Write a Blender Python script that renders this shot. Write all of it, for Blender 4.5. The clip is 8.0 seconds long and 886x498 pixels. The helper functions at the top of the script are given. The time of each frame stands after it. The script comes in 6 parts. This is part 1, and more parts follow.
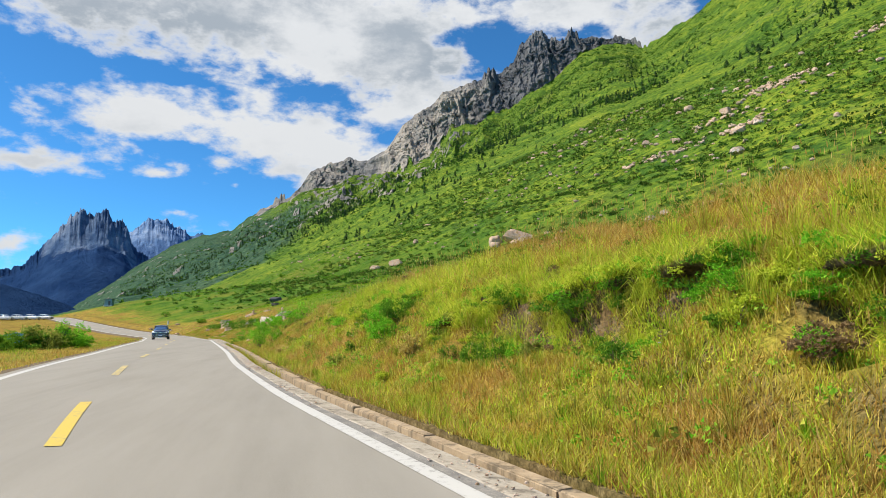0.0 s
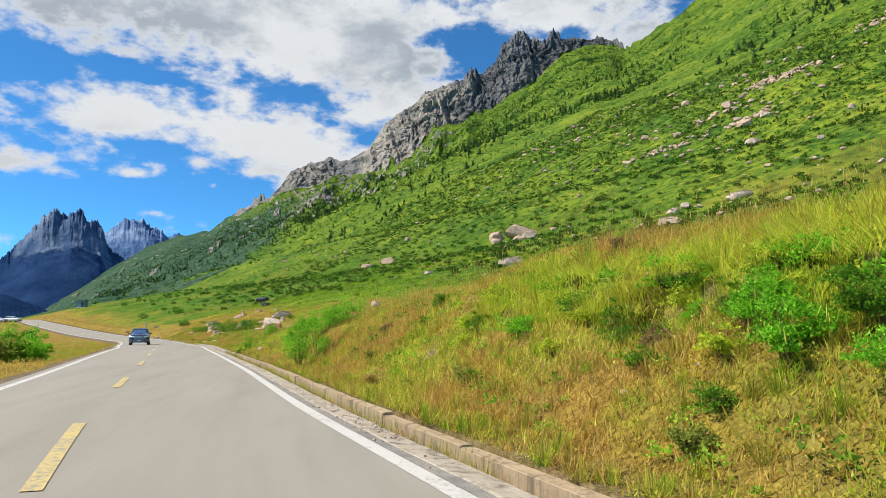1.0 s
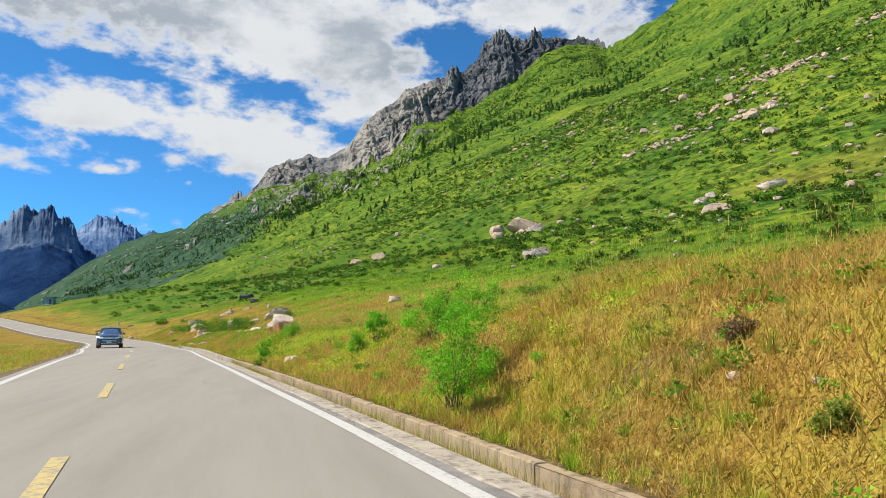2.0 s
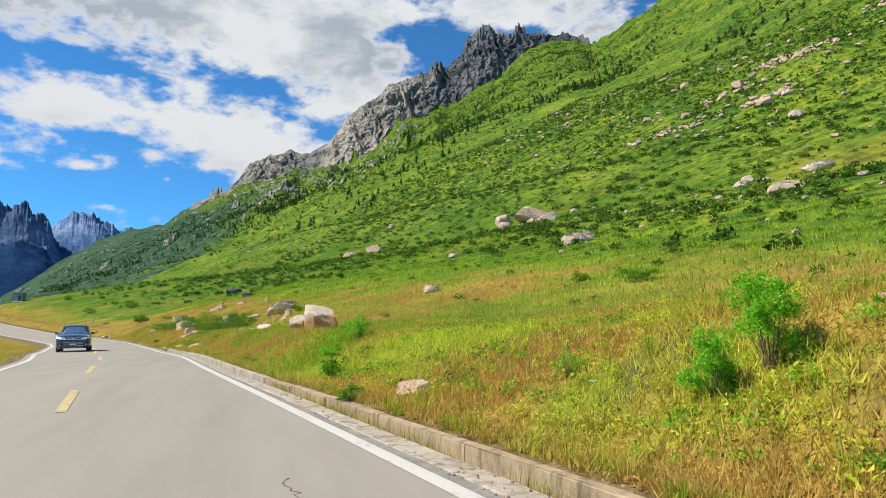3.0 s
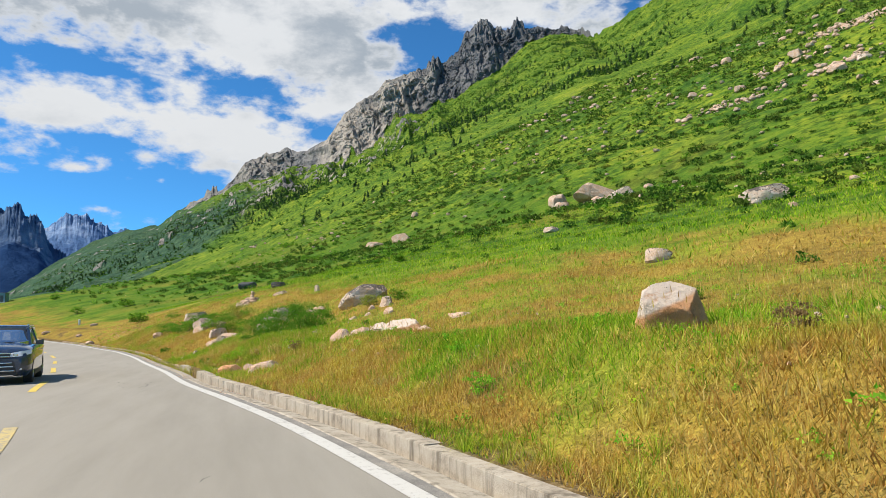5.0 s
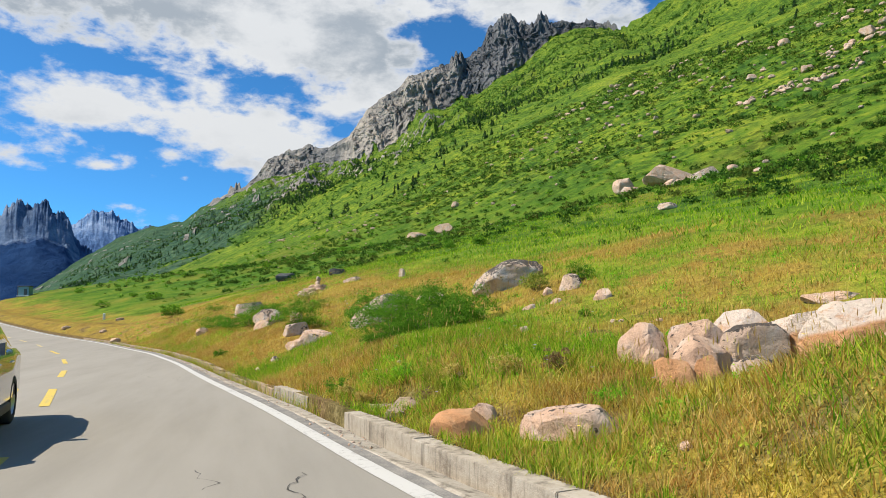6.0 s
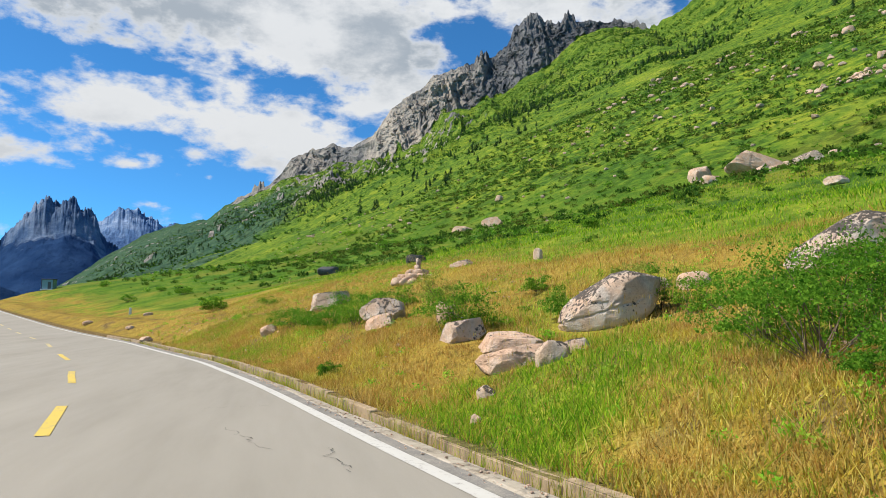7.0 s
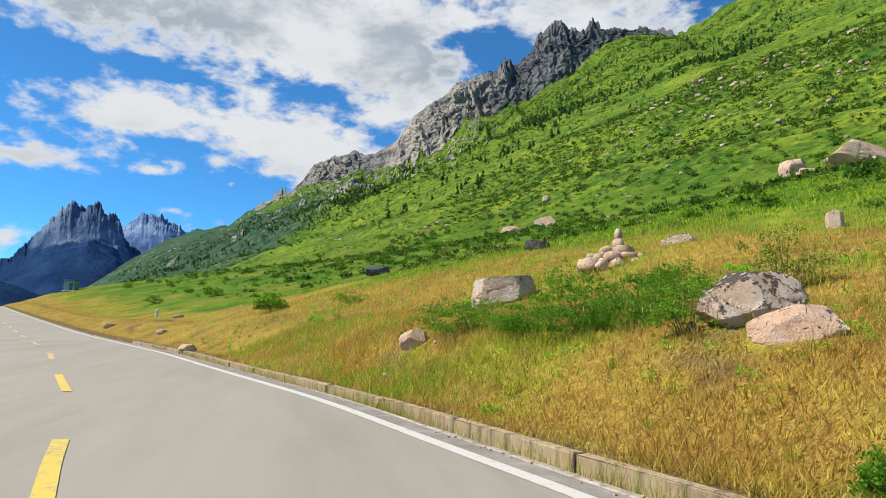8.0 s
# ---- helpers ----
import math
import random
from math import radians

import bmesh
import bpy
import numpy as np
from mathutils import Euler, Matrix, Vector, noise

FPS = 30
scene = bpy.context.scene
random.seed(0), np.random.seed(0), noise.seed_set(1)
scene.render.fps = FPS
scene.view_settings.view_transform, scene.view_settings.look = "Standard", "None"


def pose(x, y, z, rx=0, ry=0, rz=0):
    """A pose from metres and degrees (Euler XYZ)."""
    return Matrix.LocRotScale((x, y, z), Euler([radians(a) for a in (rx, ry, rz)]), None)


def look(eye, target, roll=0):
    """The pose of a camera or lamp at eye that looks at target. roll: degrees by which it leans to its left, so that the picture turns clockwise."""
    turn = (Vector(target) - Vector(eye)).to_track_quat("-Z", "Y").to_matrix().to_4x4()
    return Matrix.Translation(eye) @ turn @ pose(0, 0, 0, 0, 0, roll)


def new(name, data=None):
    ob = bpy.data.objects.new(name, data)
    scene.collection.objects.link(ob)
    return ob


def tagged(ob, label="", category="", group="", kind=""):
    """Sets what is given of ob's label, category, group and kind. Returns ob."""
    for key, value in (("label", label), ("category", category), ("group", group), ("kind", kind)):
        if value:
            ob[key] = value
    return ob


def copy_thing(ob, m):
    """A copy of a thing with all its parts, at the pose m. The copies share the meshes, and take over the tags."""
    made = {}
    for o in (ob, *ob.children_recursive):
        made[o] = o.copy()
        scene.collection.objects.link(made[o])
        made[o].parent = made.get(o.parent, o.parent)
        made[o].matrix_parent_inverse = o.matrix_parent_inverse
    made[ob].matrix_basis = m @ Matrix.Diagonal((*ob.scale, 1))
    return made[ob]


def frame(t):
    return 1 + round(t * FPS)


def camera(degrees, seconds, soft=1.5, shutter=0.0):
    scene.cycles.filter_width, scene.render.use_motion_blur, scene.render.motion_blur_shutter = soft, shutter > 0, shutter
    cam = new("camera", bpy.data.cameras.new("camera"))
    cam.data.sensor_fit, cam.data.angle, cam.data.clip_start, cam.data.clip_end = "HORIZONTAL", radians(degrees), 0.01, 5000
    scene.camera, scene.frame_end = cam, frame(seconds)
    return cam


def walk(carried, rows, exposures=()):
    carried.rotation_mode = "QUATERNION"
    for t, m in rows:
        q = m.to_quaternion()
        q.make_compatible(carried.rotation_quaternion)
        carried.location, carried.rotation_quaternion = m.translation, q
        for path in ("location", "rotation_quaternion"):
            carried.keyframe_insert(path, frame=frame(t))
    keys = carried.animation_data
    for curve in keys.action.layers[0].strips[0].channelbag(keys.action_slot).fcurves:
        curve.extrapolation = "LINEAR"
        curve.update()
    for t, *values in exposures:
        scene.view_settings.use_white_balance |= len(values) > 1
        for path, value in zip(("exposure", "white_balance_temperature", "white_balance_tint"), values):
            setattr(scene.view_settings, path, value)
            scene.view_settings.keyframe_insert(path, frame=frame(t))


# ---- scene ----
cam = camera(67.8, 8.0, 0.6)
PATH = [
    (0, (6.798, -6.657, 1.056), (7.221, -4.717, 1.296), -0.1),
    (0.5, (5.642, -1.514, 1.127), (6.094, 0.42, 1.366), -0.3),
    (1, (4.599, 3.652, 1.197), (5.081, 5.578, 1.44), -0.3),
    (1.5, (3.622, 8.88, 1.245), (4.137, 10.797, 1.489), -0.2),
    (3, (1.27, 25.462, 1.263), (1.87, 27.356, 1.495), -0.4),
    (3.5, (0.581, 30.743, 1.277), (1.202, 32.63, 1.505), -0.5),
    (4, (-0.018, 35.946, 1.249), (0.614, 37.83, 1.478), -0.8),
    (4.5, (-0.651, 41.214, 1.273), (-0.023, 43.099, 1.503), -0.9),
    (6, (-3.589, 58.592, 1.235), (-3.035, 60.501, 1.456), -0.7),
    (6.5, (-4.693, 64.047, 1.247), (-4.171, 65.965, 1.468), -0.2),
    (7, (-5.899, 69.682, 1.186), (-5.405, 71.607, 1.411), 0.2),
    (7.5, (-7.181, 75.224, 1.115), (-6.714, 77.155, 1.348), 0.6),
    (8, (-8.561, 80.88, 1.078), (-8.123, 82.816, 1.328), 1.0),
]
walk(cam, [(t, look(eye, target, roll)) for t, eye, target, roll in PATH], [(0, 0.54), (8, 0.54)])

# ---- sun and sky ----
SUN_AZIMUTH, SUN_HEIGHT = -80.0, 50.0  # degrees, azimuth to the right of +y
sun = new("sun", bpy.data.lights.new("sun", "SUN"))
sun.data.energy, sun.data.angle, sun.data.color = 5.0, radians(0.53), (1.0, 0.91, 0.77)
sun_way = Vector((math.sin(radians(SUN_AZIMUTH)) * math.cos(radians(SUN_HEIGHT)),
                  math.cos(radians(SUN_AZIMUTH)) * math.cos(radians(SUN_HEIGHT)), math.sin(radians(SUN_HEIGHT))))
sun.matrix_world = look(sun_way * 100, (0, 0, 0))

world = bpy.data.worlds.new("world")
scene.world = world
world.use_nodes = True


def wire(tree, kind, links=(), **settings):
    """A node with its settings; links: (input, value or socket)."""
    node = tree.nodes.new(kind)
    for key, value in settings.items():
        setattr(node, key, value)
    for key, value in links:
        if isinstance(value, bpy.types.NodeSocket):
            tree.links.new(value, node.inputs[key])
        else:
            node.inputs[key].default_value = value
    return node


def calc(tree, operation, a, b=0.0, c=0.0, clamp=False):
    node = wire(tree, "ShaderNodeMath", [(0, a), (1, b), (2, c)], operation=operation)
    node.use_clamp = clamp
    return node.outputs[0]


def blend(tree, factor, a, b, mode="MIX"):
    node = wire(tree, "ShaderNodeMix", [(0, factor), (6, a), (7, b)], data_type="RGBA", blend_type=mode)
    return node.outputs[2]


def build_sky(tree):
    tree.nodes.clear()
    way = wire(tree, "ShaderNodeTexCoord").outputs["Generated"]
    air = wire(tree, "ShaderNodeTexSky", sky_type="NISHITA", sun_disc=False, sun_elevation=radians(SUN_HEIGHT),
               sun_rotation=radians(SUN_AZIMUTH), altitude=3500, air_density=1.0, dust_density=0.3, ozone_density=2.5)
    split = wire(tree, "ShaderNodeSeparateXYZ", [(0, way)])
    x, y, z = split.outputs
    azimuth = calc(tree, "MULTIPLY", calc(tree, "ARCTAN2", x, y), 57.2958)
    height = calc(tree, "MULTIPLY", calc(tree, "ARCSINE", z), 57.2958)
    # clouds: soft ovals (azimuth, height, half width, half height, weight) broken up by noise
    flat = wire(tree, "ShaderNodeCombineXYZ", [(0, calc(tree, "MULTIPLY", azimuth, 0.062)),
                                               (1, calc(tree, "MULTIPLY", height, 0.115)), (2, 3.7)]).outputs[0]
    rough = wire(tree, "ShaderNodeTexNoise", [("Vector", flat), ("Scale", 2.2), ("Detail", 9.0), ("Roughness", 0.58),
                                              ("Distortion", 0.25)]).outputs[0]
    fine = wire(tree, "ShaderNodeTexNoise", [("Vector", flat), ("Scale", 7.5), ("Detail", 8.0), ("Roughness", 0.56), ("Distortion", 0.1)]).outputs[0]
    cover = calc(tree, "ADD", calc(tree, "MULTIPLY", calc(tree, "SUBTRACT", rough, 0.58), 2.6),
                 calc(tree, "MULTIPLY", calc(tree, "SUBTRACT", fine, 0.5), 2.6))
    for a, h, ra, rh, w in CLOUDS:
        da = calc(tree, "DIVIDE", calc(tree, "SUBTRACT", azimuth, a), ra)
        dh = calc(tree, "DIVIDE", calc(tree, "SUBTRACT", height, h), rh)
        oval = calc(tree, "EXPONENT", calc(tree, "MULTIPLY", calc(tree, "MULTIPLY_ADD", da, da, calc(tree, "MULTIPLY", dh, dh)), -1.0))
        cover = calc(tree, "MULTIPLY_ADD", oval, w, cover)
    mask = wire(tree, "ShaderNodeMapRange", [(0, cover), (1, -0.12), (2, 0.85), (3, 0.0), (4, 1.0)], interpolation_type="SMOOTHSTEP").outputs[0]
    thick = wire(tree, "ShaderNodeMapRange", [(0, cover), (1, 0.25), (2, 1.25), (3, 0.0), (4, 1.0)], interpolation_type="SMOOTHSTEP").outputs[0]
    grey = wire(tree, "ShaderNodeTexNoise", [("Vector", flat), ("Scale", 1.3), ("Detail", 7.0), ("Roughness", 0.6)]).outputs[0]
    grey = wire(tree, "ShaderNodeMapRange", [(0, grey), (1, 0.40), (2, 0.60), (3, 0.15), (4, 1.0)], interpolation_type="SMOOTHSTEP").outputs[0]
    lofty = wire(tree, "ShaderNodeMapRange", [(0, height), (1, 16.0), (2, 22.5), (3, 0.42), (4, 1.0)], interpolation_type="SMOOTHSTEP").outputs[0]
    tone = blend(tree, calc(tree, "MULTIPLY", calc(tree, "MULTIPLY", thick, grey), lofty), (0.87, 0.89, 0.91, 1), (0.42, 0.48, 0.55, 1))
    high = wire(tree, "ShaderNodeMapRange", [(0, height), (1, -2.0), (2, 25.0), (3, 0.85), (4, 1.0)]).outputs[0]
    tone = blend(tree, 1.0, tone, high, "MULTIPLY")
    deep = blend(tree, 1.0, air.outputs[0], (0.058, 0.145, 0.19, 1), "MULTIPLY")
    colour = blend(tree, mask, deep, tone)
    back = wire(tree, "ShaderNodeBackground", [(0, colour), (1, 0.66)])
    out = wire(tree, "ShaderNodeOutputWorld", [(0, back.outputs[0])])


CLOUDS = [
    (-10, 26.0, 24, 4.2, 1.7), (8, 22.5, 8, 3.2, 1.3), (-14.5, 17.2, 5.0, 1.9, 1.25), (-4, 16.6, 6, 2.2, 1.05), (2.5, 15.0, 5.5, 2.4, 1.1), (3.5, 11.8, 3.6, 1.6, 1.0), (10, 18, 5, 3, 0.8),
    (-19.5, 12.2, 5.0, 0.8, 1.3), (-11.6, 12.3, 1.3, 0.5, 1.0), (-10, 9.4, 1.8, 0.4, 1.0), (-21.5, 6.5, 2.2, 0.9, 1.1), (-6.4, 13.6, 0.9, 0.5, 0.9), (-5.5, 11.9, 0.6, 0.35, 0.8),
    (24, 27.0, 7, 1.8, 1.2), (31, 24, 5, 2, 0.7), (70, 30, 25, 8, 0.6), (-70, 28, 25, 9, 0.5), (140, 35, 40, 12, 0.6),
    (-9, 10.6, 12, 1.6, -0.9), (-21, 19.6, 5, 1.1, -1.3), (-11.5, 20.0, 2.5, 0.8, -1.0), (0.5, 20.0, 2.6, 0.5, -0.9), (7.5, 16.6, 1.2, 0.7, -1.0), (13.5, 24.5, 2.2, 0.9, -1.2), (17.5, 24.0, 2.4, 2.0, -1.2), (-10, 14.4, 3.5, 0.7, -0.9),
]
build_sky(world.node_tree)

# ---- the lie of the land ----
def hash01(i, j, seed):
    n = (i.astype(np.int64) * 374761393 + j.astype(np.int64) * 668265263 + seed * 1442695041) & 0xFFFFFFFF
    n = ((n ^ (n >> 13)) * 1274126177) & 0xFFFFFFFF
    return ((n ^ (n >> 16)) & 0xFFFFFF) / float(0xFFFFFF)


def vnoise(x, y, seed=0):
    """Smooth value noise from 0 to 1."""
    i, j = np.floor(x), np.floor(y)
    u, v = x - i, y - j
    u, v = u * u * u * (u * (u * 6 - 15) + 10), v * v * v * (v * (v * 6 - 15) + 10)
    a, b = hash01(i, j, seed), hash01(i + 1, j, seed)
    c, d = hash01(i, j + 1, seed), hash01(i + 1, j + 1, seed)
    return (a * (1 - u) + b * u) * (1 - v) + (c * (1 - u) + d * u) * v


def fbm(x, y, octaves=4, seed=0, gain=0.5):
    total, weight, size = 0.0, 1.0, 0.0
    for o in range(octaves):
        total = total + weight * vnoise(x * 2**o + 17.3 * o, y * 2**o - 9.1 * o, seed + o)
        size += weight
        weight *= gain
    return total / size


def ridged(x, y, octaves=4, seed=0, gain=0.5):
    total, weight, size = 0.0, 1.0, 0.0
    for o in range(octaves):
        total = total + weight * (1 - np.abs(2 * vnoise(x * 2**o + 5.7 * o, y * 2**o + 3.3 * o, seed + o) - 1))
        size += weight
        weight *= gain
    return total / size


def step(a, b, x):
    t = np.clip((x - a) / (b - a), 0, 1)
    return t * t * (3 - 2 * t)


def smooth_line(knots, reach):
    """A smooth function through knots (y, value)."""
    ys = np.arange(-80.0, 520.0, 0.5)
    raw = np.interp(ys, [k[0] for k in knots], [k[1] for k in knots])
    n = int(reach / 0.5)
    kernel = np.exp(-0.5 * (np.arange(-2 * n, 2 * n + 1) / max(n, 1)) ** 2)
    padded = np.concatenate([raw[0] + (raw[1] - raw[0]) * np.arange(-2 * n, 0), raw, raw[-1] + (raw[-1] - raw[-2]) * np.arange(1, 2 * n + 1)])
    return ys, np.convolve(padded, kernel / kernel.sum(), "valid")


# the road's right edge line (y, x) and its height (y, z)
EDGE_Y, EDGE_X = smooth_line([(-80, 27.0), (-30, 14.6), (-2.5, 8.2), (4.2, 6.7), (8.5, 5.98), (13.7, 5.15), (23.5, 3.95), (36.9, 2.05), (46.1, 0.69), (55.1, -0.53), (60, -1.55), (63.2, -2.3),
                              (68.7, -3.13), (75.2, -4.38), (78.3, -4.95), (81.6, -5.53), (85.2, -6.25), (87.7, -6.9), (91.6, -7.8), (94, -8.6), (98, -9.95), (107, -12.95), (118, -17.3),
                              (126, -20.6), (139, -25.8), (168, -38), (200, -52), (242, -70), (262, -79), (300, -98), (400, -160), (520, -240)], 1.7)
ROAD_Y, ROAD_Z = smooth_line([(-80, -1.2), (-30, -0.45), (-7, -0.14), (3, 0.0), (10, 0.05), (40, 0.07), (60, 0.05), (72, -0.05), (82, -0.10), (90, -0.06),
                              (100, 0.04), (120, 0.32), (139, 0.75), (168, 1.8), (200, 3.2), (242, 5.0), (262, 5.4), (300, 4.4), (400, -4), (520, -14)], 4.0)
EDGE_COS = 1 / np.sqrt(1 + np.gradient(EDGE_X, 0.5) ** 2)


def road_wide(y):
    """Metres between the edge lines."""
    return np.interp(y, [0, 12, 22, 36, 60, 75, 90, 105], [5.1, 5.2, 5.4, 5.6, 5.75, 5.95, 6.1, 6.5])


def edge_x(y):
    return np.interp(y, EDGE_Y, EDGE_X)


def road_z(y):
    return np.interp(y, ROAD_Y, ROAD_Z)


def aside(x, y):
    """Metres to the right of the road's right edge line."""
    return (x - edge_x(y)) * np.interp(y, EDGE_Y, EDGE_COS)


def beside(e, y):
    """The x of a place e metres to the right of the edge line."""
    return edge_x(y) + e / np.interp(y, EDGE_Y, EDGE_COS)


SLOPE_U = [-400, -60, 0, 20, 27, 31, 36, 48, 61, 78, 105, 143, 162, 218, 244, 400, 1121, 2600]
SLOPE_Z = [-150, -12, 0.2, 0.6, 0.9, 1.5, 2.7, 5.8, 8.9, 14.4, 21.3, 41, 44, 82, 95, 186, 711, 1750]


def bank_high(y):
    return np.interp(y, [-40, 8, 16, 24, 32, 40, 60], [2.2, 2.15, 1.9, 1.35, 0.8, 0.4, 0.15])


# the mountain seen from the valley, by azimuth: the elevation of its skyline, of the foot of its crags, and how far off the crest is
CREST = [(-17.1, 1.9), (-14.5, 3.7), (-12.5, 5.2), (-10.4, 6.6), (-7.8, 7.75), (-5.6, 8.3), (-4.4, 9.4), (-2.2, 10.7), (-0.9, 11.3), (0.2, 12.4), (1.0, 13.7), (2.7, 14.4), (4.3, 14.8),
         (6.1, 14.8), (7.7, 15.7), (9.2, 17.9), (10.6, 19.1), (12.1, 19.8), (12.9, 20.8), (15.4, 21.4), (16.4, 21.7), (18.1, 22.2), (19.5, 23.1), (20.1, 24.2), (21.1, 24.9), (22.2, 25.0), (23.7, 24.6),
         (26.2, 24.7), (28.4, 24.4), (29.8, 24.1), (31.8, 23.5), (33.6, 24.3), (36.9, 25.8), (38.8, 26.6), (45.6, 28.8), (52.2, 30.9), (75, 33.4), (120, 31.9)]
CRAG_FOOT = [(-5, 9.0), (-1, 11.0), (0.2, 11.9), (2.2, 12.2), (4.5, 13.2), (7.4, 13.9), (9.4, 13.9), (11.8, 14.9), (13.0, 16.6), (13.8, 17.5), (16.4, 18.2), (18.4, 18.9), (20.4, 20.0), (22.0, 20.9), (23.5, 21.9),
             (24.6, 22.7), (26.6, 23.6), (27.7, 24.0), (29.6, 23.9), (31.0, 24.5), (33, 30)]
CREST_FAR = [(-17, 2250), (-10, 2250), (0, 1800), (5, 1700), (8, 1480), (12, 1450), (23, 1470), (28, 1440), (30.3, 1380), (32, 1000), (35.4, 865), (38.8, 767), (45.6, 671), (52, 575), (75, 500), (120, 450)]
MIDDLE, EYE_Z = (0.0, 40.0), 1.25


def by_azimuth(table, azimuth):
    return np.interp(azimuth, [p[0] for p in table], [p[1] for p in table])


def slope(x, y):
    u, v = 0.9243 * x + 0.3817 * y, -0.3817 * x + 0.9243 * y
    rise = 0.052 * np.clip(v - 165, 0, 105) * step(-120, 10, u) * (1 - step(45, 110, u)) - 1.5 * step(95, 145, v) * (1 - step(190, 260, v)) * (1 - step(110, 170, u))
    return np.interp(u, SLOPE_U, SLOPE_Z) + rise


def crag_lines(azimuth):
    """The crest's distance and height, and the distance and height of the crags' foot."""
    top_r, top = by_azimuth(CREST_FAR, azimuth), by_azimuth(CREST, azimuth)
    foot = np.minimum(by_azimuth(CRAG_FOOT, azimuth), top - 0.25)
    foot_r = top_r * (1 - np.clip(0.018 * (top - foot), 0.012, 0.11))
    return top_r, EYE_Z + top_r * np.tan(np.radians(top)), foot_r, EYE_Z + foot_r * np.tan(np.radians(foot))


def mountain_z(x, y):
    """The bare hillside up to its crest and down behind it; and how near the crest it is (0 to 1)."""
    dx, dy = x - MIDDLE[0], y - MIDDLE[1]
    r, azimuth = np.hypot(dx, dy), np.degrees(np.arctan2(dx, dy))
    top_r, top_z, foot_r, foot_z = crag_lines(azimuth)
    q = np.minimum(r / foot_r, 1)
    sx, sy = np.sin(np.radians(azimuth)), np.cos(np.radians(azimuth))
    z = slope(MIDDLE[0] + q * foot_r * sx, MIDDLE[1] + q * foot_r * sy)
    z = z + (foot_z - slope(MIDDLE[0] + foot_r * sx, MIDDLE[1] + foot_r * sy)) * step(0.25, 1.0, q) * (0.3 + 0.7 * q)
    z = z + (top_z - foot_z) * np.clip((r - foot_r) / (top_r - foot_r), 0, 1)
    return z - np.maximum(r - top_r, 0) * 0.6, r / top_r


def undercut(y):
    """How far the bank is washed out under its turf (0 to 1)."""
    a = step(-3.6, -2.4, y) * (1 - step(3.4, 4.6, y)) * step(0.42, 0.54, fbm(y / 1.1, y * 0 + 2.0, 3, 17))
    return np.maximum(np.maximum(a, 0.9 * step(9.3, 9.8, y) * (1 - step(10.6, 11.3, y))), 0.75 * step(67.4, 67.8, y) * (1 - step(68.6, 69.0, y)))


def lip_e(y):
    return np.interp(y, [8, 14, 60, 66], [3.05, 3.0, 2.6, 1.75]) + 1.1 * (fbm(y / 1.3, y * 0 + 9.0, 3, 19) - 0.5)


# hollows washed into the bank: x, y, width
HOLLOWS = [(10.0, 4.2, 0.7), (10.34, 2.1, 0.5), (10.69, 1.1, 0.55), (11.0, 0.1, 0.9), (11.6, -1.8, 0.9), (9.3, 5.0, 0.6), (8.75, 12.8, 0.45), (9.0, 12.0, 0.6), (9.12, 10.54, 0.75), (9.35, 8.9, 0.5), (9.28, 8.0, 0.6)]
# hollows and swells of the meadow: x, y, reach, height
SWELLS = [(1.9, 65.8, 2.6, -0.48), (1.2, 64.9, 1.2, -0.2), (-1.5, 80.8, 1.8, -0.42), (1.5, 82.0, 2.2, -0.25), (4.5, 80.5, 2.5, -0.2), (-3.6, 95.8, 2.5, 0.35), (-2.9, 88.3, 1.5, 0.15), (4.5, 49.8, 2.0, 0.2), (57, 144, 22, -1.5)]


def land(x, y):
    """The height of the ground."""
    x, y = np.asarray(x, float), np.asarray(y, float)
    e, zr = aside(x, y), road_z(y)
    hill, _ = mountain_z(x, y)
    bumps = (fbm(x / 5, y / 5, 3, 3) - 0.5) * 0.55 + (fbm(x / 23, y / 23, 2, 9) - 0.5) * 1.6 * step(10, 60, e)
    rough = (fbm(x / 70, y / 70, 4, 21) - 0.5) * 16 * step(130, 400, e)
    bank = bank_high(y) * step(0.9, 6.5, e) * (1 - 0.65 * step(9, 34, e)) * (0.85 + 0.4 * fbm(x / 4 + 7, y / 4, 3, 5))
    near = zr + np.interp(y, [4, 12, 36, 44, 71, 75, 79, 84], [0.02, 0.09, 0.09, 0.06, 0.06, -0.04, -0.04, 0.04]) + 0.86 * step(0.95, 3.8, e) + bumps * step(1.0, 4.0, e) * 0.8
    right = near + (hill - near + bumps) * step(1.2, 11, e) + bank + rough
    brink = lip_e(y)
    right = right - np.where((y > -6) & (y < 70), undercut(y) * 0.55 * step(brink - 1.0, brink - 0.1, e) * (1 - step(brink + 0.02, brink + 0.28, e)), 0.0)
    left_e = -e - road_wide(y)
    left = zr - 0.28 + bumps * step(0.6, 4, left_e) * 0.8 - 0.16 * np.clip(left_e - 40, 0, 400)
    left = np.where(left_e > 3, left, zr - 0.1 - 0.06 * np.clip(left_e, 0, 3) + bumps * step(0.6, 4, left_e) * 0.8)
    under = zr - 0.25
    for sx, sy, reach, high in SWELLS:
        right = right + high * np.exp(-((x - sx) ** 2 + (y - sy) ** 2) / reach**2) * step(0.9, 2.0, e)
    for sx, sy, wide in HOLLOWS:
        right = right - 0.42 * np.exp(-(((x - sx) / 0.3) ** 2 + ((y - sy) / (0.6 * wide)) ** 2))
    z = np.where(e > 0.72, right, np.where(left_e > 0.25, left, under))
    return np.where((e > 0.45) & (e <= 0.72), zr - 0.5, z)

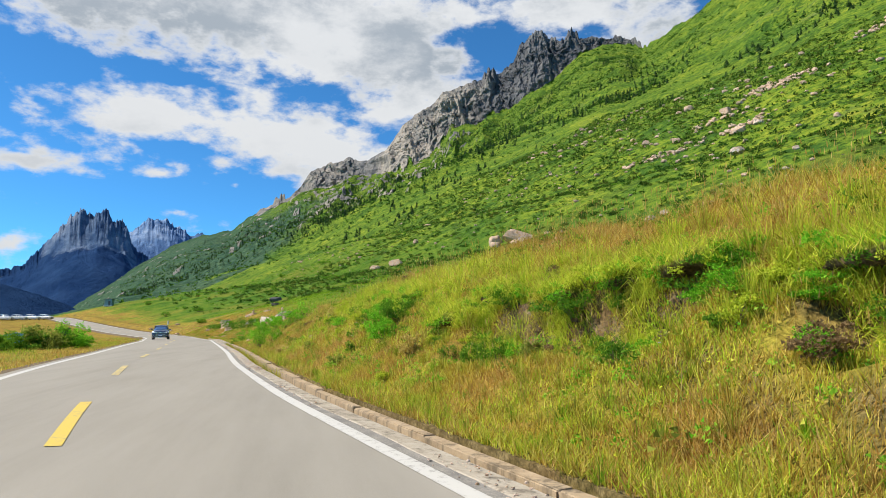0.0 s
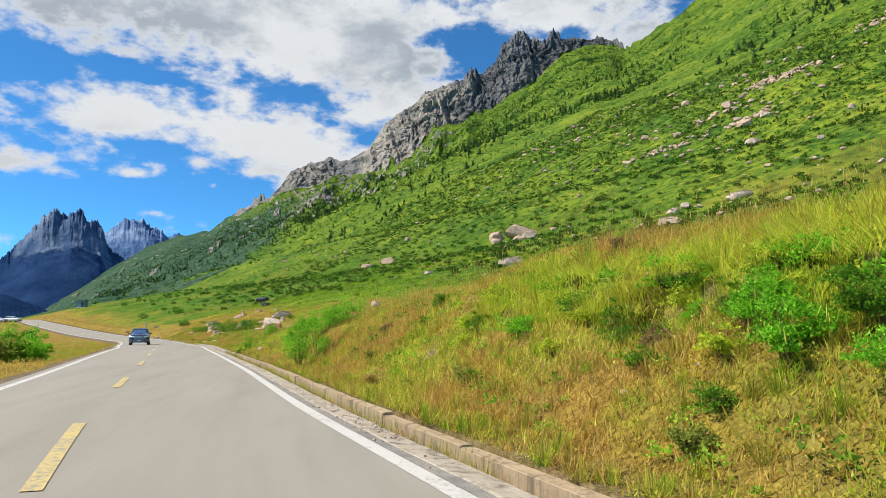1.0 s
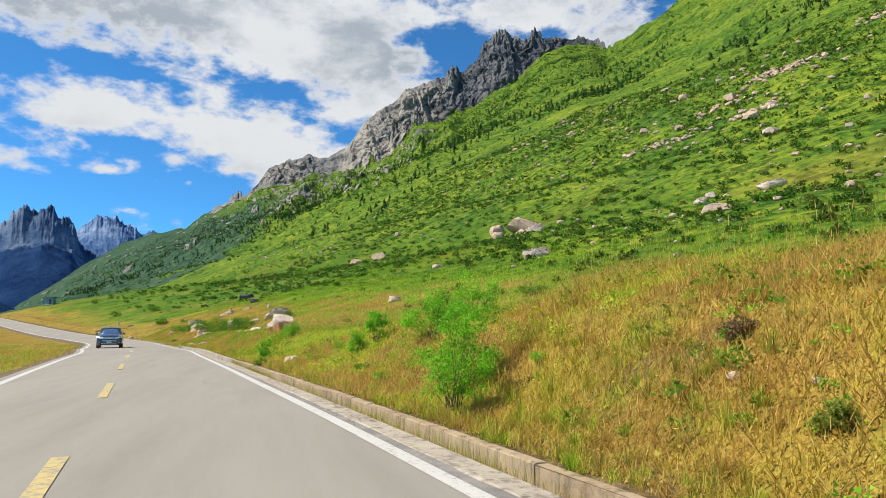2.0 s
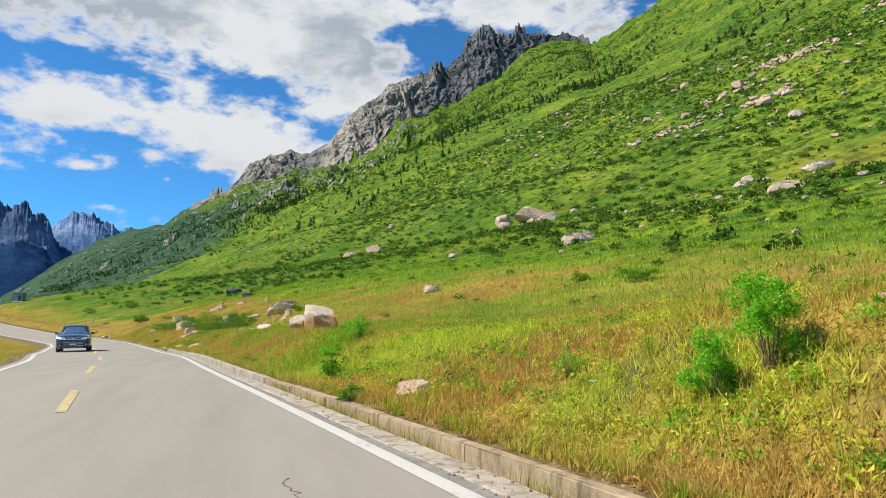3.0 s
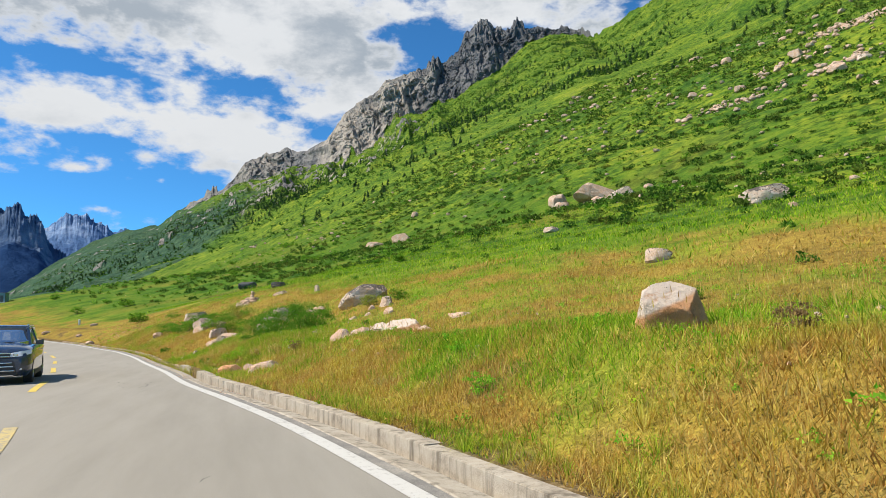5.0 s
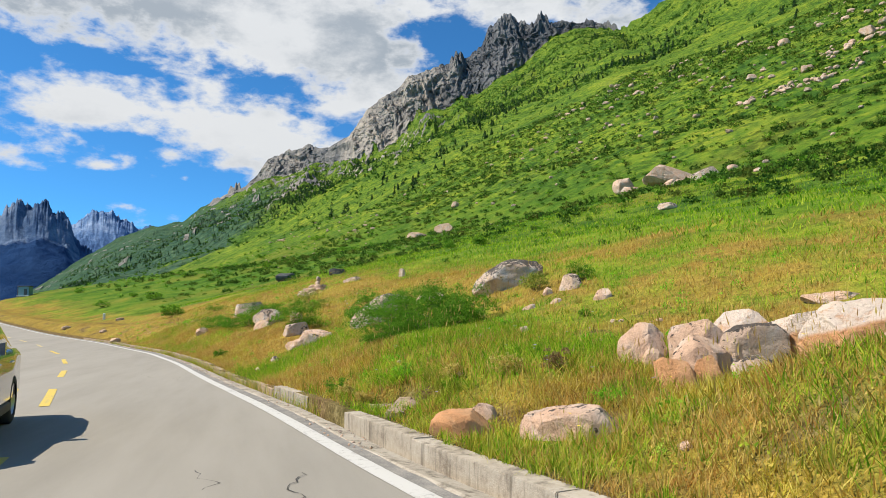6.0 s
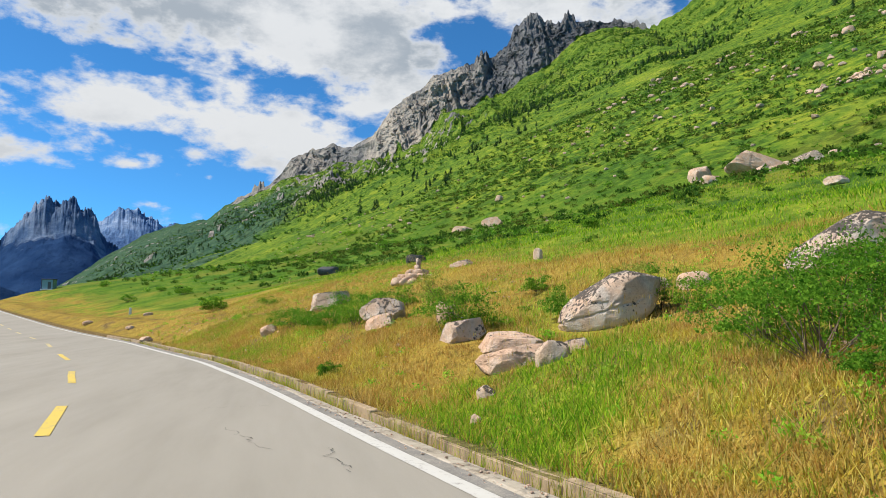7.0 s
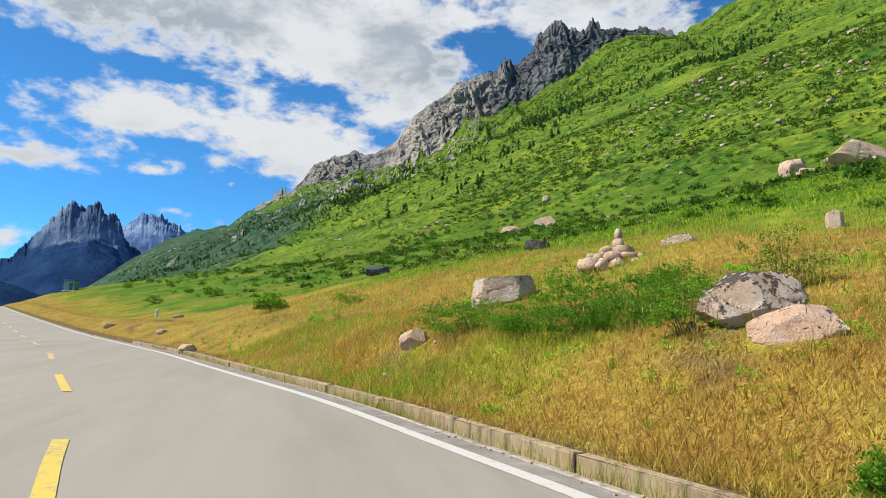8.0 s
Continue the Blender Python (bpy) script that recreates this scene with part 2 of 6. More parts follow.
# ---- materials ----
def surface(name, paint):
    """A material; paint(tree, shader) sets the shader's inputs."""
    m = bpy.data.materials.new(name)
    m.use_nodes = True
    tree = m.node_tree
    paint(tree, tree.nodes["Principled BSDF"])
    return m


def grain(tree, scale, detail=4.0, rough=0.55, vector=None, kind="ShaderNodeTexNoise", distort=0.0):
    vector = vector or wire(tree, "ShaderNodeNewGeometry").outputs["Position"]
    return wire(tree, kind, [("Vector", vector), ("Scale", scale), ("Detail", detail), ("Roughness", rough), ("Distortion", distort)]).outputs[0]


def ramp(tree, factor, stops):
    node = wire(tree, "ShaderNodeValToRGB", [(0, factor)])
    bar = node.color_ramp.elements
    while len(bar) < len(stops):
        bar.new(0.5)
    for item, (place, colour) in zip(bar, stops):
        item.position, item.color = place, (*colour, 1)
    return node.outputs[0]


def relief(tree, shader, height, strength=0.4, distance=0.02):
    tree.links.new(wire(tree, "ShaderNodeBump", [("Height", height), ("Strength", strength), ("Distance", distance)]).outputs[0], shader.inputs["Normal"])


def set_in(tree, shader, **values):
    for key, value in values.items():
        key = {"color": "Base Color", "rough": "Roughness", "metal": "Metallic", "spec": "Specular IOR Level", "coat": "Coat Weight"}[key]
        if isinstance(value, bpy.types.NodeSocket):
            tree.links.new(value, shader.inputs[key])
        elif key == "Base Color":
            shader.inputs[key].default_value = (*value, 1)
        else:
            shader.inputs[key].default_value = value


def paint_ground(tree, s):
    dry = wire(tree, "ShaderNodeAttribute", attribute_name="dry").outputs["Fac"]
    rock = wire(tree, "ShaderNodeAttribute", attribute_name="rock").outputs["Fac"]
    wood_shade = wire(tree, "ShaderNodeAttribute", attribute_name="wood_shade").outputs["Fac"]
    big, mid, small = grain(tree, 0.03, 7, 0.62), grain(tree, 0.30, 6, 0.7), grain(tree, 4.0, 5, 0.7)
    green = ramp(tree, calc(tree, "MULTIPLY_ADD", mid, 0.6, calc(tree, "MULTIPLY", big, 0.4)),
                 [(0.34, (0.020, 0.056, 0.010)), (0.44, (0.050, 0.110, 0.015)), (0.53, (0.125, 0.188, 0.018)), (0.66, (0.27, 0.285, 0.030))])
    clump = wire(tree, "ShaderNodeMapRange", [(0, calc(tree, "MULTIPLY_ADD", grain(tree, 0.55, 5, 0.7), 0.7, calc(tree, "MULTIPLY", grain(tree, 0.09, 4, 0.6), 0.3))), (1, 0.50), (2, 0.57), (3, 0.0), (4, 0.85)]).outputs[0]
    green = blend(tree, clump, green, (0.017, 0.048, 0.008, 1))
    shrubby = wire(tree, "ShaderNodeAttribute", attribute_name="shrubby").outputs["Fac"]
    heath = ramp(tree, calc(tree, "MULTIPLY_ADD", grain(tree, 0.16, 6, 0.7), 0.6, calc(tree, "MULTIPLY", small, 0.4)), [(0.40, (0.020, 0.060, 0.008)), (0.48, (0.055, 0.125, 0.012)), (0.55, (0.095, 0.155, 0.016)), (0.64, (0.19, 0.165, 0.03))])
    green = blend(tree, shrubby, green, heath)
    lush = wire(tree, "ShaderNodeAttribute", attribute_name="lush").outputs["Fac"]
    meadow = ramp(tree, calc(tree, "MULTIPLY_ADD", small, 0.5, calc(tree, "MULTIPLY", mid, 0.5)), [(0.36, (0.044, 0.100, 0.010)), (0.5, (0.118, 0.195, 0.015)), (0.64, (0.245, 0.295, 0.025))])
    green = blend(tree, lush, green, meadow)
    gold = ramp(tree, calc(tree, "MULTIPLY_ADD", small, 0.55, calc(tree, "MULTIPLY", mid, 0.45)),
                [(0.32, (0.095, 0.062, 0.018)), (0.45, (0.20, 0.135, 0.030)), (0.56, (0.29, 0.205, 0.040)), (0.68, (0.25, 0.215, 0.032))])
    colour = blend(tree, dry, green, gold)
    tall = wire(tree, "ShaderNodeMapping", [("Vector", wire(tree, "ShaderNodeNewGeometry").outputs["Position"]), ("Scale", (1.0, 1.0, 0.28))]).outputs[0]
    stone_mix = calc(tree, "MULTIPLY_ADD", grain(tree, 0.018, 9, 0.72), 0.5, calc(tree, "MULTIPLY", grain(tree, 0.075, 7, 0.75, tall), 0.5))
    stone = ramp(tree, stone_mix, [(0.36, (0.07, 0.07, 0.078)), (0.45, (0.19, 0.18, 0.165)), (0.53, (0.32, 0.285, 0.24)), (0.66, (0.46, 0.40, 0.32))])
    moss = grain(tree, 0.012, 8, 0.7)
    rocky = wire(tree, "ShaderNodeMapRange", [(0, calc(tree, "ADD", rock, calc(tree, "MULTIPLY", calc(tree, "SUBTRACT", moss, 0.5), 1.3))), (1, 0.42), (2, 0.6), (3, 0.0), (4, 1.0)]).outputs[0]
    wood_shade_mask = wire(tree, "ShaderNodeMapRange", [(0, calc(tree, "ADD", wood_shade, calc(tree, "MULTIPLY", calc(tree, "SUBTRACT", grain(tree, 0.03, 8, 0.75), 0.5), 1.6))), (1, 0.45), (2, 0.65), (3, 0.0), (4, 0.8)]).outputs[0]
    soil = wire(tree, "ShaderNodeAttribute", attribute_name="soil").outputs["Fac"]
    earth = ramp(tree, small, [(0.3, (0.030, 0.020, 0.012)), (0.5, (0.095, 0.066, 0.040)), (0.7, (0.20, 0.15, 0.095))])
    colour = blend(tree, soil, colour, earth)
    # dark blue-green: forest, with cloud shade and haze put into its colour
    colour = blend(tree, wood_shade_mask, colour, ramp(tree, grain(tree, 0.16, 8, 0.8), [(0.38, (0.005, 0.020, 0.022)), (0.5, (0.022, 0.056, 0.046)), (0.6, (0.062, 0.118, 0.080)), (0.7, (0.15, 0.19, 0.15))]))
    bluish = wire(tree, "ShaderNodeAttribute", attribute_name="bluish").outputs["Fac"]
    # multiplies the stone towards a darker, bluer tone
    stone = blend(tree, bluish, stone, blend(tree, 1.0, stone, (0.36, 0.42, 0.53, 1), "MULTIPLY"))
    colour = blend(tree, rocky, colour, stone)
    fleck = wire(tree, "ShaderNodeMapRange", [(0, grain(tree, 26, 4, 0.75)), (1, 0.3), (2, 0.7), (3, 0.45), (4, 1.5)]).outputs[0]
    fleck = blend(tree, calc(tree, "MULTIPLY", lush, calc(tree, "SUBTRACT", 1.0, rocky)), (1, 1, 1, 1), fleck)
    colour = blend(tree, 1.0, colour, fleck, "MULTIPLY")
    set_in(tree, s, color=colour, rough=0.95, spec=0.04)
    soft = calc(tree, "MULTIPLY_ADD", small, 0.07, mid)
    relief(tree, s, calc(tree, "MULTIPLY_ADD", calc(tree, "MULTIPLY", stone_mix, rocky), 6.0, soft), 1.0, 0.7)


def paint_hazed_rock(tree, s, lift=1.0):
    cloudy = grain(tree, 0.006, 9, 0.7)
    # air haze put into the rock's colour: blue-grey, brightened by lift
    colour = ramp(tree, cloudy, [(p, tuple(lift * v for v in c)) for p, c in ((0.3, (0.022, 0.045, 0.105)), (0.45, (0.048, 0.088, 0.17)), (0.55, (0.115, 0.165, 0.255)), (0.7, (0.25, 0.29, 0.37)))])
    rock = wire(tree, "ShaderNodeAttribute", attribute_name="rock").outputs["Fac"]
    # cloud shade put into the navy colour of the lower slopes
    wood_shade = ramp(tree, grain(tree, 0.01, 6), [(0.35, (0.011, 0.031, 0.088)), (0.65, (0.022, 0.052, 0.125))])
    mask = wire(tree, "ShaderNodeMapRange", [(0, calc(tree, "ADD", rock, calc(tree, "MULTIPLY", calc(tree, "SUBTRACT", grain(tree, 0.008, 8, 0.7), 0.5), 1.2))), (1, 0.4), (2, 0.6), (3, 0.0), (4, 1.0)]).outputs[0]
    set_in(tree, s, color=blend(tree, mask, wood_shade, colour), rough=1.0, spec=0.0)
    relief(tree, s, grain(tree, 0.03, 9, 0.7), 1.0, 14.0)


def paint_asphalt(tree, s):
    cells = grain(tree, 90, 3, 0.7)
    along = wire(tree, "ShaderNodeMapping", [("Vector", wire(tree, "ShaderNodeNewGeometry").outputs["Position"]), ("Scale", (1.0, 0.12, 1.0))]).outputs[0]
    patch = grain(tree, 0.7, 5, 0.6, along)
    stain = grain(tree, 2.6, 6, 0.65, along)
    tone = calc(tree, "MULTIPLY_ADD", patch, 0.5, calc(tree, "MULTIPLY_ADD", stain, 0.3, calc(tree, "MULTIPLY", cells, 0.2)))
    colour = ramp(tree, tone, [(0.3, (0.205, 0.190, 0.160)), (0.5, (0.268, 0.249, 0.212)), (0.7, (0.312, 0.290, 0.25))])
    set_in(tree, s, color=colour, rough=0.88, spec=0.25)
    relief(tree, s, cells, 0.35, 0.006)


def paint_shoulder(tree, s):
    cells, patch = grain(tree, 55, 3, 0.75), grain(tree, 3.0, 6, 0.7)
    colour = ramp(tree, calc(tree, "MULTIPLY_ADD", patch, 0.55, calc(tree, "MULTIPLY", cells, 0.45)), [(0.36, (0.15, 0.143, 0.132)), (0.5, (0.22, 0.208, 0.188)), (0.62, (0.32, 0.296, 0.255))])
    set_in(tree, s, color=colour, rough=0.92, spec=0.2)
    relief(tree, s, cells, 0.6, 0.012)


def paint_line(base, worn=0.72):
    def paint(tree, s):
        wear = grain(tree, 14, 6, 0.75)
        broad = grain(tree, 1.1, 4)
        k = wire(tree, "ShaderNodeMapRange", [(0, calc(tree, "MULTIPLY_ADD", broad, 0.35, wear)), (1, worn), (2, worn + 0.14), (3, 0.0), (4, 0.85)]).outputs[0]
        set_in(tree, s, color=blend(tree, k, (*base, 1), (0.22, 0.205, 0.185, 1)), rough=0.7)
        relief(tree, s, wear, 0.3, 0.004)
    return paint


def paint_concrete(light, tint=(1.0, 1.0, 1.0)):
    def paint(tree, s):
        a, b, c = grain(tree, 1.3, 6, 0.7), grain(tree, 11, 6, 0.7), grain(tree, 70, 2)
        tone = calc(tree, "MULTIPLY_ADD", a, 0.5, calc(tree, "MULTIPLY_ADD", b, 0.35, calc(tree, "MULTIPLY", c, 0.15)))
        colour = ramp(tree, tone, [(0.32, (0.20 * light * tint[0], 0.16 * light * tint[1], 0.12 * light * tint[2])), (0.48, (0.48 * light * tint[0], 0.42 * light * tint[1], 0.33 * light * tint[2])), (0.66, (0.62 * light * tint[0], 0.56 * light * tint[1], 0.46 * light * tint[2]))])
        stretch = wire(tree, "ShaderNodeMapping", [("Vector", wire(tree, "ShaderNodeNewGeometry").outputs["Position"]), ("Scale", (5.0, 5.0, 0.5))]).outputs[0]
        drip = grain(tree, 1.0, 5, 0.7, stretch)
        k = wire(tree, "ShaderNodeMapRange", [(0, drip), (1, 0.50), (2, 0.64), (3, 0.0), (4, 0.72)]).outputs[0]
        set_in(tree, s, color=blend(tree, k, colour, (0.085, 0.07, 0.05, 1)), rough=0.9, spec=0.2)
        relief(tree, s, calc(tree, "MULTIPLY_ADD", c, 0.4, b), 0.6, 0.015)
    return paint


def paint_granite(base, lichen):
    def paint(tree, s):
        place = wire(tree, "ShaderNodeTexCoord").outputs["Object"]
        own = wire(tree, "ShaderNodeObjectInfo").outputs["Random"]
        a, b, c = grain(tree, 1.1, 6, 0.65, place), grain(tree, 7, 7, 0.75, place), grain(tree, 60, 3, 0.7, place)
        tone = calc(tree, "MULTIPLY_ADD", a, 0.45, calc(tree, "MULTIPLY_ADD", b, 0.35, calc(tree, "MULTIPLY", c, 0.2)))
        colour = ramp(tree, tone, [(0.33, tuple(0.42 * v for v in base)), (0.5, base), (0.68, tuple(min(1, 1.35 * v) for v in base))])
        pale = wire(tree, "ShaderNodeAttribute", attribute_name="pale").outputs["Fac"]
        blush = wire(tree, "ShaderNodeMapRange", [(0, grain(tree, 1.7, 4, 0.6, place, distort=0.6)), (1, 0.42), (2, 0.62), (3, 0.0), (4, 1.0)]).outputs[0]
        colour = blend(tree, 1.0, colour, blend(tree, blush, (1.06, 0.90, 0.78, 1), (1.05, 1.07, 1.08, 1)), "MULTIPLY")
        vein = wire(tree, "ShaderNodeMapRange", [(0, grain(tree, 4.5, 8, 0.8, place, distort=1.2)), (1, 0.34), (2, 0.41), (3, 0.62), (4, 1.0)]).outputs[0]
        colour = blend(tree, 1.0, colour, vein, "MULTIPLY")
        skin = calc(tree, "MULTIPLY", pale, wire(tree, "ShaderNodeMapRange", [(0, b), (1, 0.36), (2, 0.48), (3, 0.35), (4, 1.0)]).outputs[0])
        colour = blend(tree, skin, colour, (0.64, 0.53, 0.43, 1))
        upward = wire(tree, "ShaderNodeSeparateXYZ", [(0, wire(tree, "ShaderNodeNewGeometry").outputs["Normal"])]).outputs[2]
        spots = calc(tree, "MULTIPLY_ADD", grain(tree, 12, 5, 0.65, place), 0.65, calc(tree, "MULTIPLY", grain(tree, 2.2, 3, 0.5, place), 0.35))
        crust = calc(tree, "MULTIPLY_ADD", calc(tree, "MAXIMUM", upward, 0.0), 0.19 * lichen, calc(tree, "MULTIPLY_ADD", own, 0.04, spots))
        k = wire(tree, "ShaderNodeMapRange", [(0, crust), (1, 0.635), (2, 0.655), (3, 0.0), (4, 0.92)]).outputs[0]
        set_in(tree, s, color=blend(tree, k, colour, (0.045, 0.042, 0.038, 1)), rough=0.9, spec=0.2)
        relief(tree, s, calc(tree, "MULTIPLY_ADD", c, 0.3, calc(tree, "MULTIPLY_ADD", grain(tree, 22, 5, 0.7, place), 0.5, b)), 0.9, 0.06)
    return paint


def paint_leaf(stops, rough=0.75):
    def paint(tree, s):
        isle = wire(tree, "ShaderNodeNewGeometry").outputs["Random Per Island"]
        patch = grain(tree, 0.5, 4)
        k = calc(tree, "MULTIPLY_ADD", isle, 0.6, calc(tree, "MULTIPLY", patch, 0.4))
        dry = wire(tree, "ShaderNodeAttribute", attribute_name="dry").outputs["Fac"]
        fresh = ramp(tree, k, stops)
        straw = ramp(tree, k, [(0.15, (0.265, 0.170, 0.030)), (0.35, (0.41, 0.305, 0.040)), (0.52, (0.55, 0.45, 0.060)), (0.8, (0.70, 0.62, 0.16))])
        russet = wire(tree, "ShaderNodeMapRange", [(0, grain(tree, 0.55, 6, 0.7)), (1, 0.41), (2, 0.54), (3, 0.0), (4, 0.9)]).outputs[0]
        straw = blend(tree, russet, straw, ramp(tree, k, [(0.2, (0.33, 0.17, 0.045)), (0.5, (0.53, 0.315, 0.085)), (0.8, (0.68, 0.47, 0.17))]))
        colour = blend(tree, dry, fresh, straw)
        set_in(tree, s, color=colour, rough=rough, spec=0.02)
        thin = wire(tree, "ShaderNodeBsdfTranslucent", [(0, colour)])
        mix = wire(tree, "ShaderNodeMixShader", [(0, 0.5), (1, s.outputs[0]), (2, thin.outputs[0])])
        tree.links.new(mix.outputs[0], tree.nodes["Material Output"].inputs[0])
    return paint


def paint_plain(colour, rough=0.5, metal=0.0, coat=0.0):
    def paint(tree, s):
        dust = grain(tree, 6, 5, 0.7)
        k = wire(tree, "ShaderNodeMapRange", [(0, dust), (1, 0.4), (2, 0.8), (3, 0.0), (4, 0.18)]).outputs[0]
        set_in(tree, s, color=blend(tree, k, (*colour, 1), (0.3, 0.27, 0.22, 1)), rough=rough, metal=metal, coat=coat)
    return paint


def paint_earth(tree, s):
    a, b = grain(tree, 5, 5, 0.7), grain(tree, 45, 4, 0.7)
    colour = ramp(tree, calc(tree, "MULTIPLY_ADD", a, 0.6, calc(tree, "MULTIPLY", b, 0.4)), [(0.35, (0.06, 0.042, 0.026)), (0.5, (0.14, 0.105, 0.065)), (0.65, (0.24, 0.19, 0.125))])
    set_in(tree, s, color=colour, rough=0.95, spec=0.1)
    relief(tree, s, b, 0.7, 0.02)


EARTH = surface("silt", paint_earth)
GROUND = surface("meadow", paint_ground)
HAZED_ROCK = surface("hazed_rock", paint_hazed_rock)
# paler copy for the farther peak: more haze in its colour
PALE_HAZED_ROCK = surface("pale_hazed_rock", lambda tree, s: paint_hazed_rock(tree, s, 1.6))
ASPHALT = surface("asphalt", paint_asphalt)
WHITE_LINE = surface("white_line", paint_line((0.50, 0.49, 0.455)))
YELLOW_LINE = surface("yellow_line", paint_line((0.56, 0.41, 0.06)))
WORN_LINE = surface("worn_line", paint_line((0.50, 0.39, 0.14), 0.64))
SHOULDER = surface("shoulder", paint_shoulder)
CONCRETE = surface("concrete", paint_concrete(0.76))
HILL_ROCK = surface("hill_granite", paint_granite((0.47, 0.37, 0.29), 0.4))
PINK_ROCK = surface("pink_granite", paint_granite((0.55, 0.43, 0.34), 0.36))
ORANGE_ROCK = surface("orange_granite", paint_granite((0.54, 0.325, 0.175), 0.1))
GREY_ROCK = surface("lichen_granite", paint_granite((0.53, 0.455, 0.385), 1.0))
GRASS = surface("grass", paint_leaf([(0.2, (0.075, 0.225, 0.012)), (0.45, (0.18, 0.385, 0.018)), (0.7, (0.37, 0.52, 0.028)), (0.85, (0.54, 0.60, 0.06))]))
# the grass again with brighter, yellower stops, for the bank before y = 41
BRIGHT_GRASS = surface("bright_grass", paint_leaf([(0.2, (0.24, 0.40, 0.03)), (0.45, (0.50, 0.64, 0.045)), (0.7, (0.72, 0.76, 0.08)), (0.85, (0.82, 0.80, 0.14))]))
BUSH = surface("bush_leaf", paint_leaf([(0.2, (0.065, 0.165, 0.018)), (0.5, (0.14, 0.30, 0.027)), (0.8, (0.29, 0.45, 0.04))]))
HILL_BUSH = surface("hill_bush_leaf", paint_leaf([(0.2, (0.018, 0.056, 0.011)), (0.5, (0.044, 0.112, 0.017)), (0.8, (0.115, 0.22, 0.028))]))
MID_BUSH = surface("slope_bush_leaf", paint_leaf([(0.2, (0.034, 0.105, 0.014)), (0.5, (0.078, 0.195, 0.022)), (0.8, (0.17, 0.32, 0.036))]))
FERN = surface("fern_leaf", paint_leaf([(0.2, (0.050, 0.145, 0.013)), (0.5, (0.110, 0.270, 0.022)), (0.8, (0.20, 0.37, 0.037))]))
BRIGHT_BUSH = surface("bright_leaf", paint_leaf([(0.2, (0.09, 0.30, 0.015)), (0.5, (0.20, 0.52, 0.03)), (0.8, (0.36, 0.68, 0.06))]))
LIME = surface("lime_leaf", paint_leaf([(0.2, (0.20, 0.28, 0.02)), (0.45, (0.46, 0.56, 0.04)), (0.8, (0.70, 0.74, 0.09))]))
CONIFER = surface("conifer", paint_leaf([(0.2, (0.019, 0.047, 0.019)), (0.5, (0.034, 0.072, 0.025)), (0.8, (0.060, 0.111, 0.034))]))
DARK_ROCK = surface("dark_rock", paint_granite((0.09, 0.10, 0.11), 0.3))
WALL_OLD = surface("weathered_wall", paint_concrete(0.72, (1.0, 0.87, 0.70)))
BARK = surface("bark", paint_plain((0.12, 0.08, 0.05), 0.9))
CRACK = surface("crack", paint_plain((0.035, 0.032, 0.03), 0.95))
SEED = surface("seed_head", paint_leaf([(0.2, (0.40, 0.26, 0.08)), (0.5, (0.58, 0.42, 0.16)), (0.8, (0.70, 0.55, 0.26))]))
PETAL_BLUE = surface("pale_blue_petal", paint_plain((0.45, 0.47, 0.75), 0.7))
PETAL_YELLOW = surface("yellow_petal", paint_plain((0.75, 0.55, 0.04), 0.7))

# ---- ground, mountains, road ----
def mesh_of(name, verts, faces, material, smooth=False, fields=()):
    """One mesh from arrays; faces all alike (triangles or quads). fields: (name, values per vertex)."""
    verts, faces = np.asarray(verts, np.float32).reshape(-1, 3), np.asarray(faces, np.int32)
    me = bpy.data.meshes.new(name)
    n = faces.shape[1]
    me.vertices.add(len(verts))
    me.vertices.foreach_set("co", verts.ravel())
    me.loops.add(faces.size)
    me.loops.foreach_set("vertex_index", faces.ravel())
    me.polygons.add(len(faces))
    me.polygons.foreach_set("loop_start", np.arange(0, faces.size, n, dtype=np.int32))
    me.polygons.foreach_set("use_smooth", np.full(len(faces), smooth))
    for field, values in fields:
        me.attributes.new(field, "FLOAT", "POINT").data.foreach_set("value", np.asarray(values, np.float32))
    me.update(calc_edges=True)
    me.validate()
    me.materials.append(material)
    return me


def grid_faces(rows, columns):
    i = (np.arange(rows - 1)[:, None] * columns + np.arange(columns - 1)[None, :]).ravel()
    return np.stack([i, i + 1, i + columns + 1, i + columns], 1)


def spread(*stretches):
    """Places from stretches (from, to, spacing)."""
    out = []
    for a, b, gap in stretches:
        out += list(np.linspace(a, b, max(int(round((b - a) / gap)), 1), endpoint=False))
    return np.array(out + [stretches[-1][1]])


